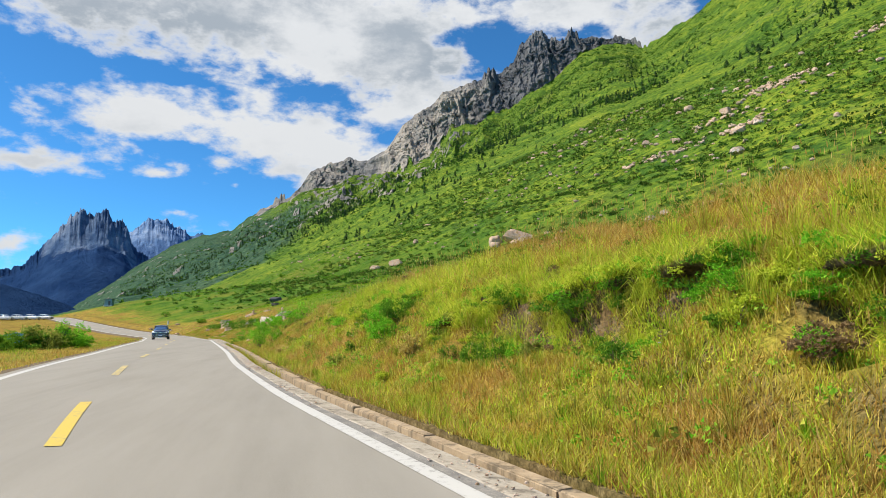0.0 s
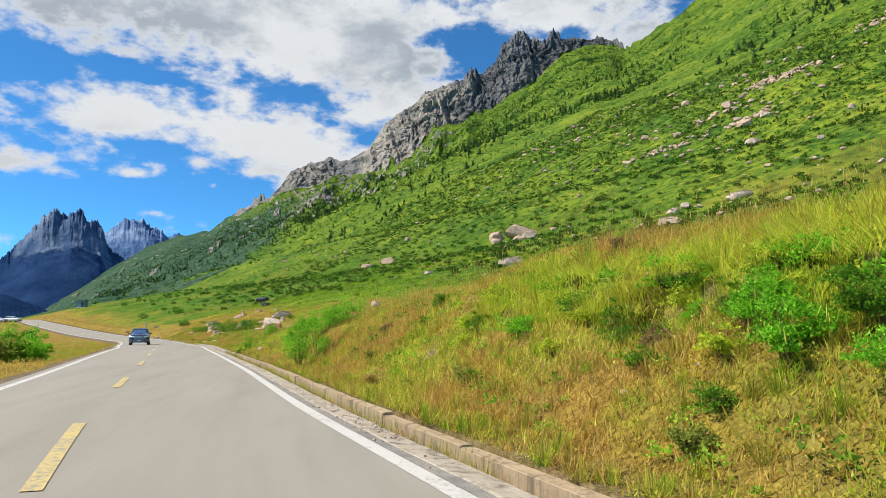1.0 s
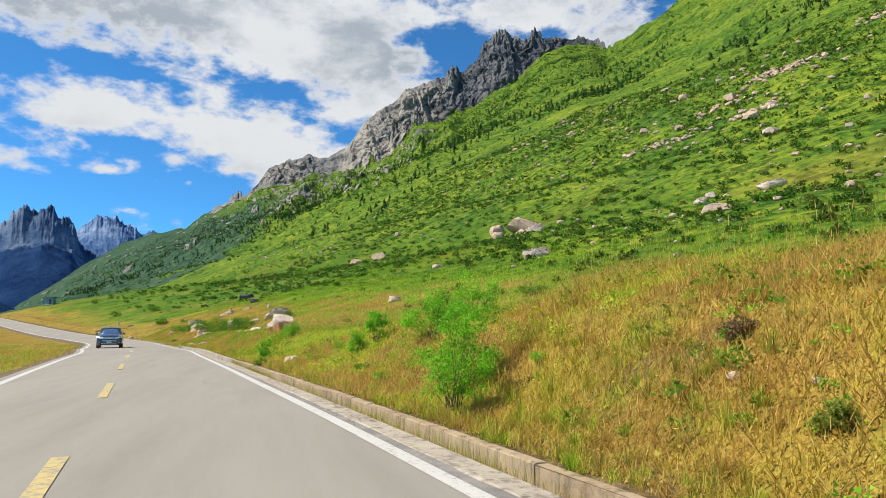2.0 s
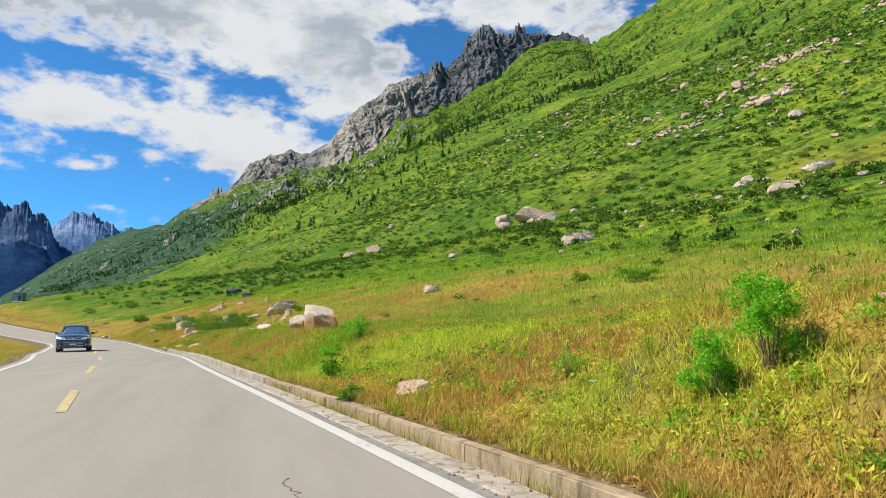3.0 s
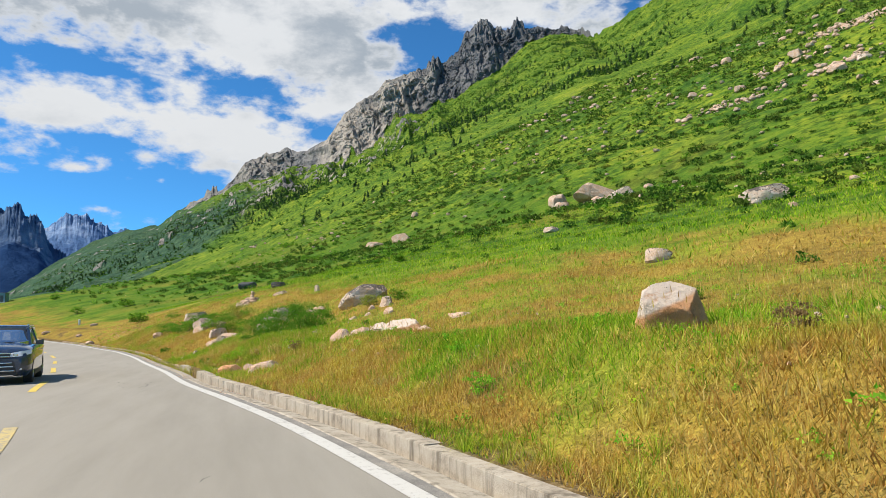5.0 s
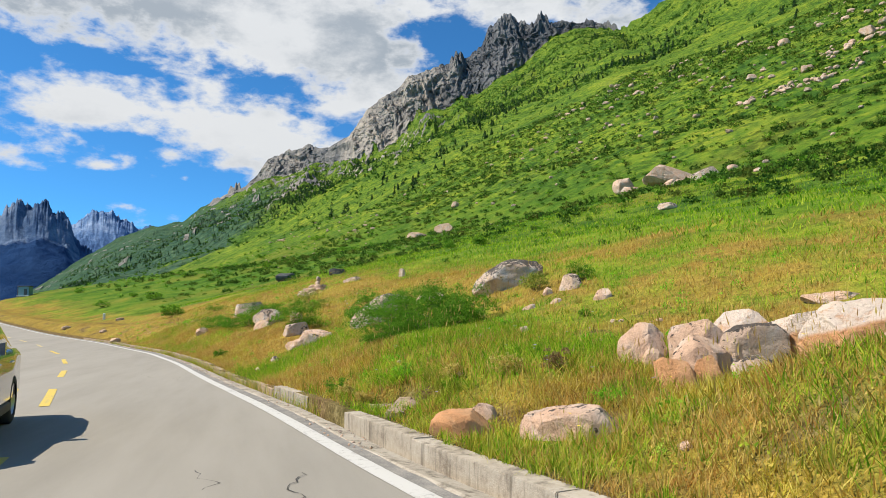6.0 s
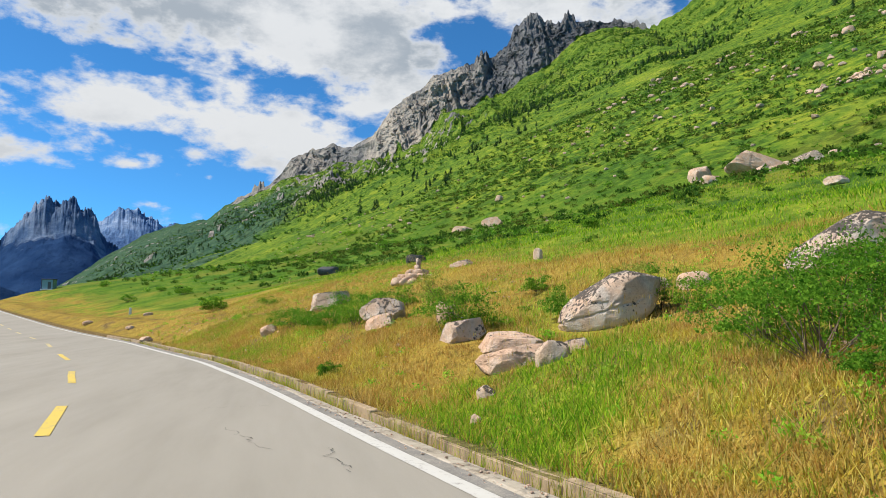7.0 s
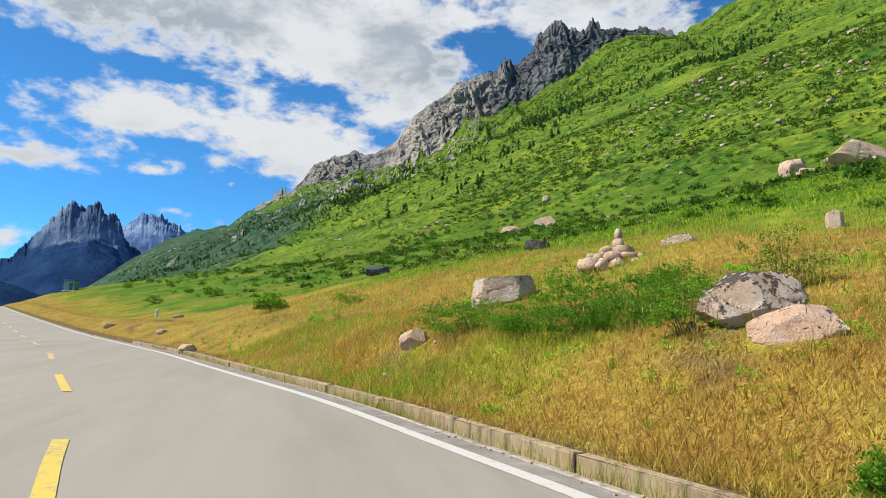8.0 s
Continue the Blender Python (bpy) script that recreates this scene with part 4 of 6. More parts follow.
def crack(y0, e0, heading, length, wide, seed):
    """A jagged crack in the asphalt from (e0, y0)."""
    rnd = random.Random(seed)
    pts, e, y, a = [], e0, y0, heading
    for _ in range(int(length / 0.09)):
        pts.append((e, y, 0.5 * wide * rnd.uniform(0.2, 1.2)))
        b = a + rnd.uniform(-50, 50)
        e, y = e + 0.09 * math.sin(radians(b)), y + 0.09 * math.cos(radians(b))
    verts = []
    for n, (e, y, w) in enumerate(pts):
        z = float(road_z(y)) + 0.016
        c, s = math.cos(radians(heading)), math.sin(radians(heading))
        verts += [(float(beside(e - w * c, y)), y + w * s, z), (float(beside(e + w * c, y)), y - w * s, z)]
    strip_part("crack", mesh_of("crack", verts, grid_faces(len(pts), 2), CRACK), road, "dark crack in the asphalt")


for n, row in enumerate([(50.6, -1.55, 8, 2.6, 0.012), (48.2, -0.95, 4, 2.4, 0.014), (47.2, -0.5, -6, 1.8, 0.01), (46.8, -1.9, 0, 2.0, 0.010), (62.6, -1.6, 0, 2.6, 0.012),
                         (62.4, -1.2, 6, 2.2, 0.012), (76.6, -1.2, 4, 1.9, 0.012), (78.0, -1.6, -10, 1.6, 0.010), (75.4, -0.8, 8, 1.5, 0.012), (30.0, -1.2, 5, 1.2, 0.01),
                         (80.3, -0.6, -97, 2.6, 0.008), (80.0, -3.1, -95, 2.4, 0.009), (88.1, -1.2, -99, 3.0, 0.007)]):
    crack(*row, n + 1)


# ---- rocks ----
def ball(level):
    bm = bmesh.new()
    bmesh.ops.create_icosphere(bm, subdivisions=level, radius=1)
    verts = np.array([v.co[:] for v in bm.verts])
    faces = np.array([[v.index for v in f.verts] for f in bm.faces])
    bm.free()
    return verts, faces


BALLS = {n: ball(n) for n in (1, 2, 3, 4, 5)}


def rock_shape(seed, wide, deep, high, level, cuts=6, worn=0.05, box=2.6, tilt=0.0, least=0.55):
    """Vertices of a boulder: a rounded block split along a few planes, weathered and cracked, its foot at z = 0. box: 2 is round, 5 is square-edged; tilt: degrees."""
    rnd = np.random.RandomState(seed)
    v, faces = BALLS[level]
    v = v / (np.abs(v) ** box).sum(1, keepdims=True) ** (1 / box)
    ways = rnd.normal(size=(cuts, 3))
    ways[:, 2] = np.abs(ways[:, 2])
    ways *= np.where(np.arange(cuts)[:, None] % 3 == 0, (0.45, 0.45, 1.0), (1.0, 1.0, 0.3))  # flat tops and steep sides
    for n in ways / np.linalg.norm(ways, axis=1, keepdims=True):
        over = np.maximum(v @ n - rnd.uniform(least, 0.97), 0)
        v = v - 0.98 * over[:, None] * n
    q = v * 1.3 + rnd.uniform(0, 50, 3)
    bump = fbm(q[:, 0] + q[:, 2] * 0.7, q[:, 1] - q[:, 2] * 0.6, 3, seed) - 0.5
    q = q * 5
    fine = fbm(q[:, 0] + q[:, 2], q[:, 1] - q[:, 2], 4, seed + 3, 0.6) - 0.5
    v = v * (1 + 2.4 * worn * bump + 1.2 * worn * fine)[:, None]
    size = np.linalg.norm(v, axis=1).max()
    for n in rnd.normal(size=(3 * cuts, 3)):  # chipped corners and spalled flakes
        n = n / np.linalg.norm(n)
        over = np.maximum(v @ n - size * rnd.uniform(0.70, 0.98), 0)
        v = v - over[:, None] * n
    for n in rnd.normal(size=(2, 3)) * (1, 0.6, 1):  # weathered joints
        off = v @ (n / np.linalg.norm(n)) - rnd.uniform(-0.3, 0.3) + 0.10 * fine
        v = v * (1 - 0.035 * np.exp(-((off / 0.03) ** 2)))[:, None]
    c, d = math.cos(radians(tilt)), math.sin(radians(tilt))
    v = v * (wide, deep, high)
    v = np.stack([v[:, 0] * c - v[:, 2] * d, v[:, 1], v[:, 0] * d + v[:, 2] * c], -1)
    v = v - (v.max(0) + v.min(0)) / 2
    v = v / (v.max(0) - v.min(0)) * (wide, deep, high)
    v[:, 2] -= v[:, 2].min()
    return v, faces


ROCKS = {"pink": (PINK_ROCK, "pinkish granite boulder half sunk in dry grass"), "orange": (ORANGE_ROCK, "orange-brown broken granite boulder in the grass"),
         "grey": (GREY_ROCK, "grey granite boulder blotched with dark lichen"), "dark": (DARK_ROCK, "dark flat-topped slab of rock in the meadow")}
SHAPES = {"block": (11, 2.8, 0.05, 0.55), "round": (7, 2.1, 0.05, 0.70), "slab": (10, 2.5, 0.08, 0.58), "plate": (7, 4.0, 0.04, 0.62), "peak": (9, 2.3, 0.07, 0.55), "lean": (5, 2.6, 0.06, 0.72)}  # cuts, squareness, wear, deepest cut


def boulder(x, y, wide, high, yaw, kind, shape, tilt, group, seed):
    """A boulder whose top stands high over the grass; wide is across the way from the road."""
    material, label = ROCKS[kind]
    hill = group == "boulders on the hillside"
    material = HILL_ROCK if hill and kind == "pink" else material
    cuts, box, worn, least = SHAPES[shape]
    near = float(aside(x, y)) < 14 and y < 100
    level = 5 if near and wide > 0.65 or wide > 5 else 4 if near and wide > 0.25 or wide > 3 else 3
    foot = 0.18 + 0.15 * high if near else 0.3 * high
    v, faces = rock_shape(seed * 7 + 3, wide, wide * (0.62 if shape in ("slab", "plate") else 0.8), high + foot, level, cuts, worn, box, tilt, least)
    up = v[:, 2] / v[:, 2].max()
    pale = np.zeros(len(v))
    if shape == "peak":  # broken on one side, peaked to the other, its weathered crown pale
        v[:, 0] -= 0.22 * wide * up**1.6
        v[:, 2] *= 1 - 0.22 * np.clip(v[:, 0] / wide + 0.25, 0, 1)
        v[:, 0] *= 1.06 - 0.28 * up
    if shape == "lean":  # a thick slab propped up at one end
        v[:, 2] += 0.62 * high * (v[:, 0] / wide) * (0.35 + 0.65 * up)
        v[:, 0] += 0.2 * wide * up
    if kind == "orange" and wide > 0.8:
        pale = step(0.0, 0.05, up - 0.66 - 0.42 * v[:, 0] / wide + 0.1 * (fbm(v[:, 0] * 4, v[:, 1] * 4, 3, seed) - 0.5))
    me = mesh_of("boulder", v, faces, material, True, [("pale", pale)])
    me.set_sharp_from_angle(angle=radians(24))
    ob = new("boulder", me)
    ob.matrix_basis = Matrix.Translation((x, y, float(land(x, y)) - foot)) @ Matrix.Rotation(radians(yaw), 4, "Z")
    return tagged(ob, label, "boulder", group)


# x, y, width, height, yaw, colour, shape, tilt
NEAR_ROCKS = [(4.5, 49.8, 1.5, 0.91, -31, "orange", "peak", 0), (3.99, 54.25, 0.95, 0.61, -20, "orange", "block", 12), (3.95, 35.3, 0.66, 0.15, -36, "pink", "slab", 4), (-0.6, 64.54, 1.05, 0.3, -42, "pink", "slab", 4),
              (-1.43, 65.36, 0.72, 0.25, -29, "orange", "round", 0), (-0.95, 66.0, 0.34, 0.18, -31, "pink", "round", 0), (-1.5, 67.4, 0.2, 0.12, -21, "pink", "round", 0), (7.25, 14.9, 0.34, 0.07, -31, "pink", "slab", 0)]
PILE_ROCKS = [(1.71, 66.82, 0.68, 0.54, -44, "pink", "round", -6), (1.68, 66.5, 0.32, 0.25, -45, "pink", "round", 0), (2.25, 66.29, 0.82, 0.6, -43, "pink", "plate", 5), (1.77, 65.57, 0.78, 0.6, -44, "pink", "block", 0),
              (2.43, 65.48, 0.85, 0.6, -47, "grey", "block", -8), (2.85, 66.1, 0.9, 0.62, -40, "orange", "plate", 6), (3.0, 65.3, 1.05, 0.62, -44, "orange", "plate", -8), (2.96, 64.28, 1.5, 0.6, -43, "orange", "slab", 4),
              (2.10, 63.39, 0.45, 0.21, -43, "pink", "block", 30), (3.22, 63.37, 0.85, 0.23, -48, "pink", "slab", 12), (5.78, 67.38, 1.05, 0.1, -43, "pink", "slab", 0), (1.1, 65.2, 0.52, 0.39, -42, "orange", "block", 14),
              (1.45, 65.1, 0.42, 0.43, -42, "orange", "block", 0), (1.72, 64.6, 0.6, 0.34, -48, "grey", "round", 6)]
MEADOW_ROCKS = [(0.62, 82.1, 2.0, 1.02, -38, "grey", "lean", 0), (4.7, 80.0, 2.4, 1.05, -28, "grey", "lean", 0), (-1.92, 80.28, 1.4, 0.38, -33, "pink", "slab", 8), (-1.5, 81.7, 1.35, 0.34, -29, "pink", "slab", 0), (-2.1, 82.9, 1.0, 0.42, -25, "grey", "block", 16),
                (-1.9, 84.9, 0.5, 0.62, -20, "pink", "round", 0), (-1.3, 79.1, 0.5, 0.2, -42, "grey", "slab", 6), (-1.85, 78.9, 0.55, 0.3, -39, "grey", "block", 15), (-2.9, 78.85, 0.3, 0.16, -33, "grey", "slab", 10), (-3.4, 77.75, 0.16, 0.12, -34, "pink", "round", 0),
                (-1.4, 81.0, 0.2, 0.18, -32, "pink", "round", 0), (5.12, 75.6, 0.72, 0.42, -40, "grey", "block", 0), (4.6, 72.9, 0.5, 0.24, -47, "pink", "slab", 0), (4.5, 75.8, 0.3, 0.2, -38, "pink", "round", 0), (1.3, 70.1, 0.2, 0.16, -45, "pink", "block", 0),
                (3.0, 82.3, 0.7, 0.3, -23, "pink", "round", 0), (2.6, 82.9, 0.45, 0.26, -23, "pink", "round", 0), (3.5, 74.8, 0.45, 0.12, -38, "pink", "slab", 0), (4.0, 74.3, 0.35, 0.12, -38, "pink", "slab", 0), (2.6, 67.8, 0.26, 0.22, -44, "pink", "round", 0)]
FAR_MEADOW_ROCKS = [(-2.89, 88.21, 1.32, 0.62, -30, "grey", "round", 4), (-3.1, 87.2, 1.0, 0.33, -36, "pink", "block", 0), (-3.75, 95.64, 1.6, 0.66, -14, "grey", "slab", 6), (-6.0, 94.8, 0.66, 0.34, -6, "pink", "round", 0), (-21.7, 134.3, 0.9, 0.36, 14, "pink", "slab", 0),
                    (-18.8, 146.0, 1.0, 0.34, 9, "pink", "slab", 0), (-12.4, 108.0, 0.7, 0.26, 8, "pink", "slab", 0), (-15.4, 119.4, 0.6, 0.25, 10, "pink", "slab", 0), (4.4, 94.4, 0.42, 0.46, -43, "grey", "block", 0), (2.1, 97.5, 1.1, 0.3, -20, "grey", "slab", 10),
                    (1.24, 159.6, 3.0, 1.0, -7, "dark", "plate", 0), (13.9, 68.0, 1.05, 0.5, -29, "grey", "slab", 0)]
HILL_ROCKS = [(59.2, 146.8, 8.0, 2.9, -32, "pink", "plate", -8), (56.14, 134.69, 4.6, 2.3, -36, "grey", "slab", 24), (55.69, 154.2, 3.7, 2.4, -34, "pink", "round", 0), (54.3, 150.4, 2.8, 1.5, -33, "pink", "round", 0), (56.9, 143.0, 2.4, 1.5, -30, "pink", "block", 0),
              (55.9, 139.5, 2.6, 1.4, -32, "pink", "block", 0), (54.4, 142.0, 1.9, 1.2, -33, "pink", "round", 0), (60.2, 141.5, 1.9, 1.0, -33, "pink", "block", 0), (32.9, 82.0, 3.3, 1.25, -33, "grey", "slab", 16), (51.0, 74.3, 3.4, 1.0, -49, "pink", "slab", 0),
              (76.6, 93.9, 4.2, 1.4, -50, "grey", "slab", 0), (66.6, 97.0, 2.4, 1.0, -44, "grey", "block", 0), (29.6, 192.8, 4.2, 1.1, -14, "pink", "slab", 0), (35.3, 191.2, 4.4, 2.0, -17, "pink", "block", 8), (2.8, 110.5, 1.3, 0.55, -6, "dark", "slab", 0),
              (72.8, 99.0, 1.4, 0.8, -51, "pink", "block", 0), (72.8, 102.6, 1.8, 0.9, -50, "grey", "block", 0), (61.2, 275.2, 4.2, 2.4, -15, "pink", "block", 0), (63.1, 137.0, 1.6, 0.8, -33, "pink", "round", 0), (26.8, 101.5, 1.5, 0.5, -24, "grey", "slab", 0)]
SLOPE_ROCKS = [(45.9, 217.5, 2.0, 1.4, -14, "pink", "block", 0), (103.6, 122.2, 3.3, 1.4, -41, "grey", "slab", 0), (128.4, 185.1, 3.3, 1.7, -35, "pink", "block", 0), (126.9, 202.8, 2.8, 1.6, -32, "pink", "block", 0), (156.6, 220.5, 3.9, 2.0, -35, "pink", "slab", 0),
               (145.3, 182.5, 4.1, 2.0, -39, "pink", "block", 0), (131.5, 158.6, 4.8, 1.9, -40, "pink", "slab", 10), (135.9, 155.1, 3.1, 1.4, -42, "grey", "block", 0), (136.8, 127.9, 1.7, 1.2, -48, "pink", "block", 0), (99.9, 124.9, 1.6, 0.7, -39, "grey", "block", 0),
               (101.8, 102.2, 1.3, 0.8, -46, "grey", "round", 0), (92.0, 94.0, 1.5, 0.6, -46, "grey", "slab", 0), (90.0, 102.5, 1.2, 0.6, -42, "pink", "block", 0)]
number = 0
for group, rows in (("boulders by the road", NEAR_ROCKS), ("heap of boulders", PILE_ROCKS), ("boulders in the meadow", MEADOW_ROCKS), ("boulders in the meadow", FAR_MEADOW_ROCKS),
                    ("boulders on the hillside", HILL_ROCKS), ("boulders on the hillside", SLOPE_ROCKS)):
    for row in rows:
        number += 1
        boulder(*row, group, number)

# a cairn of stacked stones
cairn = new("cairn", None)
cairn.location, cairn.scale = (0.1, 97.3, float(land(0.1, 97.3)) - 0.3), (1.4, 1.2, 1.2)
tagged(cairn, "small cairn of stacked pale stones on the meadow", "cairn")
pick = random.Random(9)
for ring, (radius, count, size, up) in enumerate([(0.55, 13, 0.40, 0.0), (0.30, 7, 0.36, 0.02), (0.36, 9, 0.34, 0.2), (0.16, 4, 0.32, 0.38), (0.03, 1, 0.3, 0.56), (0.0, 1, 0.2, 0.74)]):
    for n in range(count):
        a = 6.283 * n / count + ring
        v, faces = rock_shape(900 + ring * 20 + n, size * pick.uniform(0.8, 1.3), size * pick.uniform(0.7, 1), size * (0.75 if ring < 5 else 1.4), 2, 5, 0.06, 3.0)
        ob = new("stone", mesh_of("stone", v, faces, PINK_ROCK, True))
        ob.parent = cairn
        ob.location, ob.rotation_euler = (radius * 1.25 * math.cos(a), radius * math.sin(a), up), (0, 0, pick.uniform(0, 6))


# ---- what grows: joined by the thousand ----
def scattered(seed, count, e0, e1, y0, y1):
    rnd = np.random.RandomState(seed)
    ys = rnd.uniform(y0, y1, count)
    es = rnd.uniform(e0, e1, count)
    return rnd, beside(es, ys), ys, es


def blades(name, rnd, x, y, high, wide, dry, lean=0.55, material=None, sink=0.03, z=None):
    """Leaning blades of grass, two triangles each."""
    n = len(x)
    z = land(x, y) - sink if z is None else z
    a, b = rnd.uniform(0, 6.283, n), rnd.uniform(0, 6.283, n)
    across = np.stack([np.cos(a), np.sin(a), np.zeros(n)], -1) * (wide / 2)[:, None]
    over = np.stack([np.cos(b), np.sin(b), np.zeros(n)], -1) * (high * lean * rnd.uniform(0.2, 1.6, n))[:, None]
    foot = np.stack([x, y, z], -1)
    mid = foot + over * 0.35 + np.stack([0 * x, 0 * x, high * 0.6], -1)
    tip = foot + over + np.stack([0 * x, 0 * x, high], -1)
    low = foot + (mid - foot) * 0.6
    verts = np.stack([foot, low - across, low + across, tip], 1).reshape(-1, 3)
    i = np.arange(n)[:, None, None] * 4
    faces = (i + np.array([[0, 2, 1], [1, 2, 3]])).reshape(-1, 3)
    me = mesh_of(name, verts, faces, material or GRASS, False, [("dry", np.repeat(dry, 4))])
    return me


def stuff(name, me, label, category):
    return tagged(new(name, me), label, category, kind="stuff")


def clear_of_rocks(x, y):
    keep = np.ones(len(x), bool)
    for rows in (NEAR_ROCKS, PILE_ROCKS, MEADOW_ROCKS, FAR_MEADOW_ROCKS):
        for rx, ry, w, *_ in rows:
            keep &= (x - rx) ** 2 + (y - ry) ** 2 > (0.52 * w) ** 2
    return keep


def grass_patch(name, seed, count, e0, e1, y0, y1, low, top, wide, label, material=None):
    rnd, x, y, e = scattered(seed, count, e0, e1, y0, y1)
    thick = fbm(x / 0.9, y / 0.9, 3, 111)
    keep = (rnd.uniform(0.0, 0.62, count) < thick) & clear_of_rocks(x, y)
    rnd_h = rnd.uniform(low, top, count) * (0.45 + 1.1 * fbm(x / 2.3, y / 2.3, 3, 117))
    dry = np.clip(step(-0.22, 0.22, dry_field(x, y, e) * 1.05 - rnd.uniform(0, 1, count)) + rnd.normal(0, 0.12, count), 0, 1)
    rnd_h = rnd_h * (0.85 - 0.15 * dry)
    x, y, rnd_h, dry = x[keep], y[keep], rnd_h[keep], dry[keep]
    stuff(name, blades(name, rnd, x, y, rnd_h, np.full(len(x), wide) * rnd.uniform(0.7, 1.4, len(x)), dry, 0.55, material), label, "grass")


for seed, count, e0, e1, y0, y1, wide, material in ((208, 132000, 0.76, 3.0, -7, 41, 0.012, BRIGHT_GRASS), (213, 46000, 0.76, 3.6, -6, 6, 0.011, BRIGHT_GRASS), (211, 78000, 0.76, 3.0, 41, 66, 0.0115, GRASS), (201, 112000, 3.0, 5.5, -7, 41, 0.014, BRIGHT_GRASS), (212, 68000, 3.0, 5.5, 41, 66, 0.0135, GRASS)):
    grass_patch("verge_grass", seed, count, e0, e1, y0, y1, 0.07, 0.27, wide, "rough mixed green and golden grass on the roadside bank", material)
grass_patch("crest_grass", 209, 40000, 3.4, 7.5, -5, 26, 0.25, 0.55, 0.009, "tall pale seeding grass along the crest of the bank", BRIGHT_GRASS)
grass_patch("verge_grass", 202, 200000, 0.86, 5.5, 66, 104, 0.06, 0.31, 0.0125, "rough golden grass beside the road")
grass_patch("meadow_grass", 203, 160000, 5.5, 16, -8, 120, 0.08, 0.32, 0.018, "tall green and golden meadow grass")
grass_patch("hill_grass", 204, 75000, 16, 46, -10, 150, 0.14, 0.4, 0.05, "green meadow grass on the lower slope")
for seed, count, y0, y1, tall in ((205, 8000, 9, 40, 0.42), (207, 17000, 69, 112, 0.52)):
    rnd, x, y, e = scattered(seed, count, 0.0, 1.0, y0, y1)
    side = lip_e_of(y) + 0.06 + e * (face_e(y) - lip_e_of(y) - 0.07)
    keep = rnd.uniform(0.2, 0.7, count) < fbm(y / 1.3, y * 0, 3, seed)
    y, side = y[keep], side[keep]
    me = blades("ditch_grass", rnd, beside(side, y), y, rnd.uniform(0.4, 1.1, len(y)) * tall, np.full(len(y), 0.007), np.clip(rnd.normal(0.55, 0.35, len(y)), 0, 1), 0.25, None, 0, road_z(y) + floor_z(y))
    stuff("ditch_grass", me, "green and straw-coloured grass growing in the roadside ditch", "grass")
grass_patch("left_verge_grass", 206, 45000, -20, -5.6, -6, 90, 0.12, 0.4, 0.016, "rough golden grass on the far verge")


def weeds(name, seed, count, e0, e1, y0, y1, material, label, r0=0.05, r1=0.2):
    rnd, x, y, e = scattered(seed, count, e0, e1, y0, y1)
    keep = (rnd.uniform(0.38, 0.75, count) < fbm(x / 1.6, y / 1.6, 3, seed)) & clear_of_rocks(x, y)
    x, y = x[keep], y[keep]
    r = rnd.uniform(r0, r1, len(x))
    cloud = leaf_cloud(rnd, np.stack([x, y, land(x, y) + 0.3 * r], -1), r, 40, 0.17, 0.9)
    stuff(name, leafy(name, cloud, material, np.repeat(np.clip(rnd.normal(0.1, 0.25, len(x)), 0, 1), 120)), label, "weeds")


def seed_stalks():
    rnd, x, y, e = scattered(221, 36000, 1.2, 17, -8, 115)
    keep = rnd.uniform(0, 1, len(x)) < dry_field(x, y, e) * 0.9 + 0.3 * step(5, 8, e) * (y < 60)
    x, y = x[keep], y[keep]
    n = len(x)
    high, z = rnd.uniform(0.3, 0.75, n), land(x, y)
    a = rnd.uniform(0, 6.283, n)
    side = np.stack([np.cos(a), np.sin(a), np.zeros(n)], -1)
    lean = np.stack([rnd.normal(0, 0.12, n), rnd.normal(0, 0.12, n), np.ones(n)], -1) * high[:, None]
    foot = np.stack([x, y, z], -1)
    tip = foot + lean
    body = foot + lean * 0.82
    verts = np.stack([foot - side * 0.002, foot + side * 0.002, body, body - side * 0.0065 + lean * 0.05, body + side * 0.0065 + lean * 0.05, tip], 1).reshape(-1, 3)
    faces = (np.arange(n)[:, None, None] * 6 + np.array([[0, 1, 2], [2, 4, 3], [3, 4, 5]])).reshape(-1, 3)
    stuff("seed_stalks", mesh_of("seed_stalks", verts, faces, SEED, False, [("dry", np.full(6 * n, 0.6))]), "dry straw-coloured seed stalks above the grass", "grass")


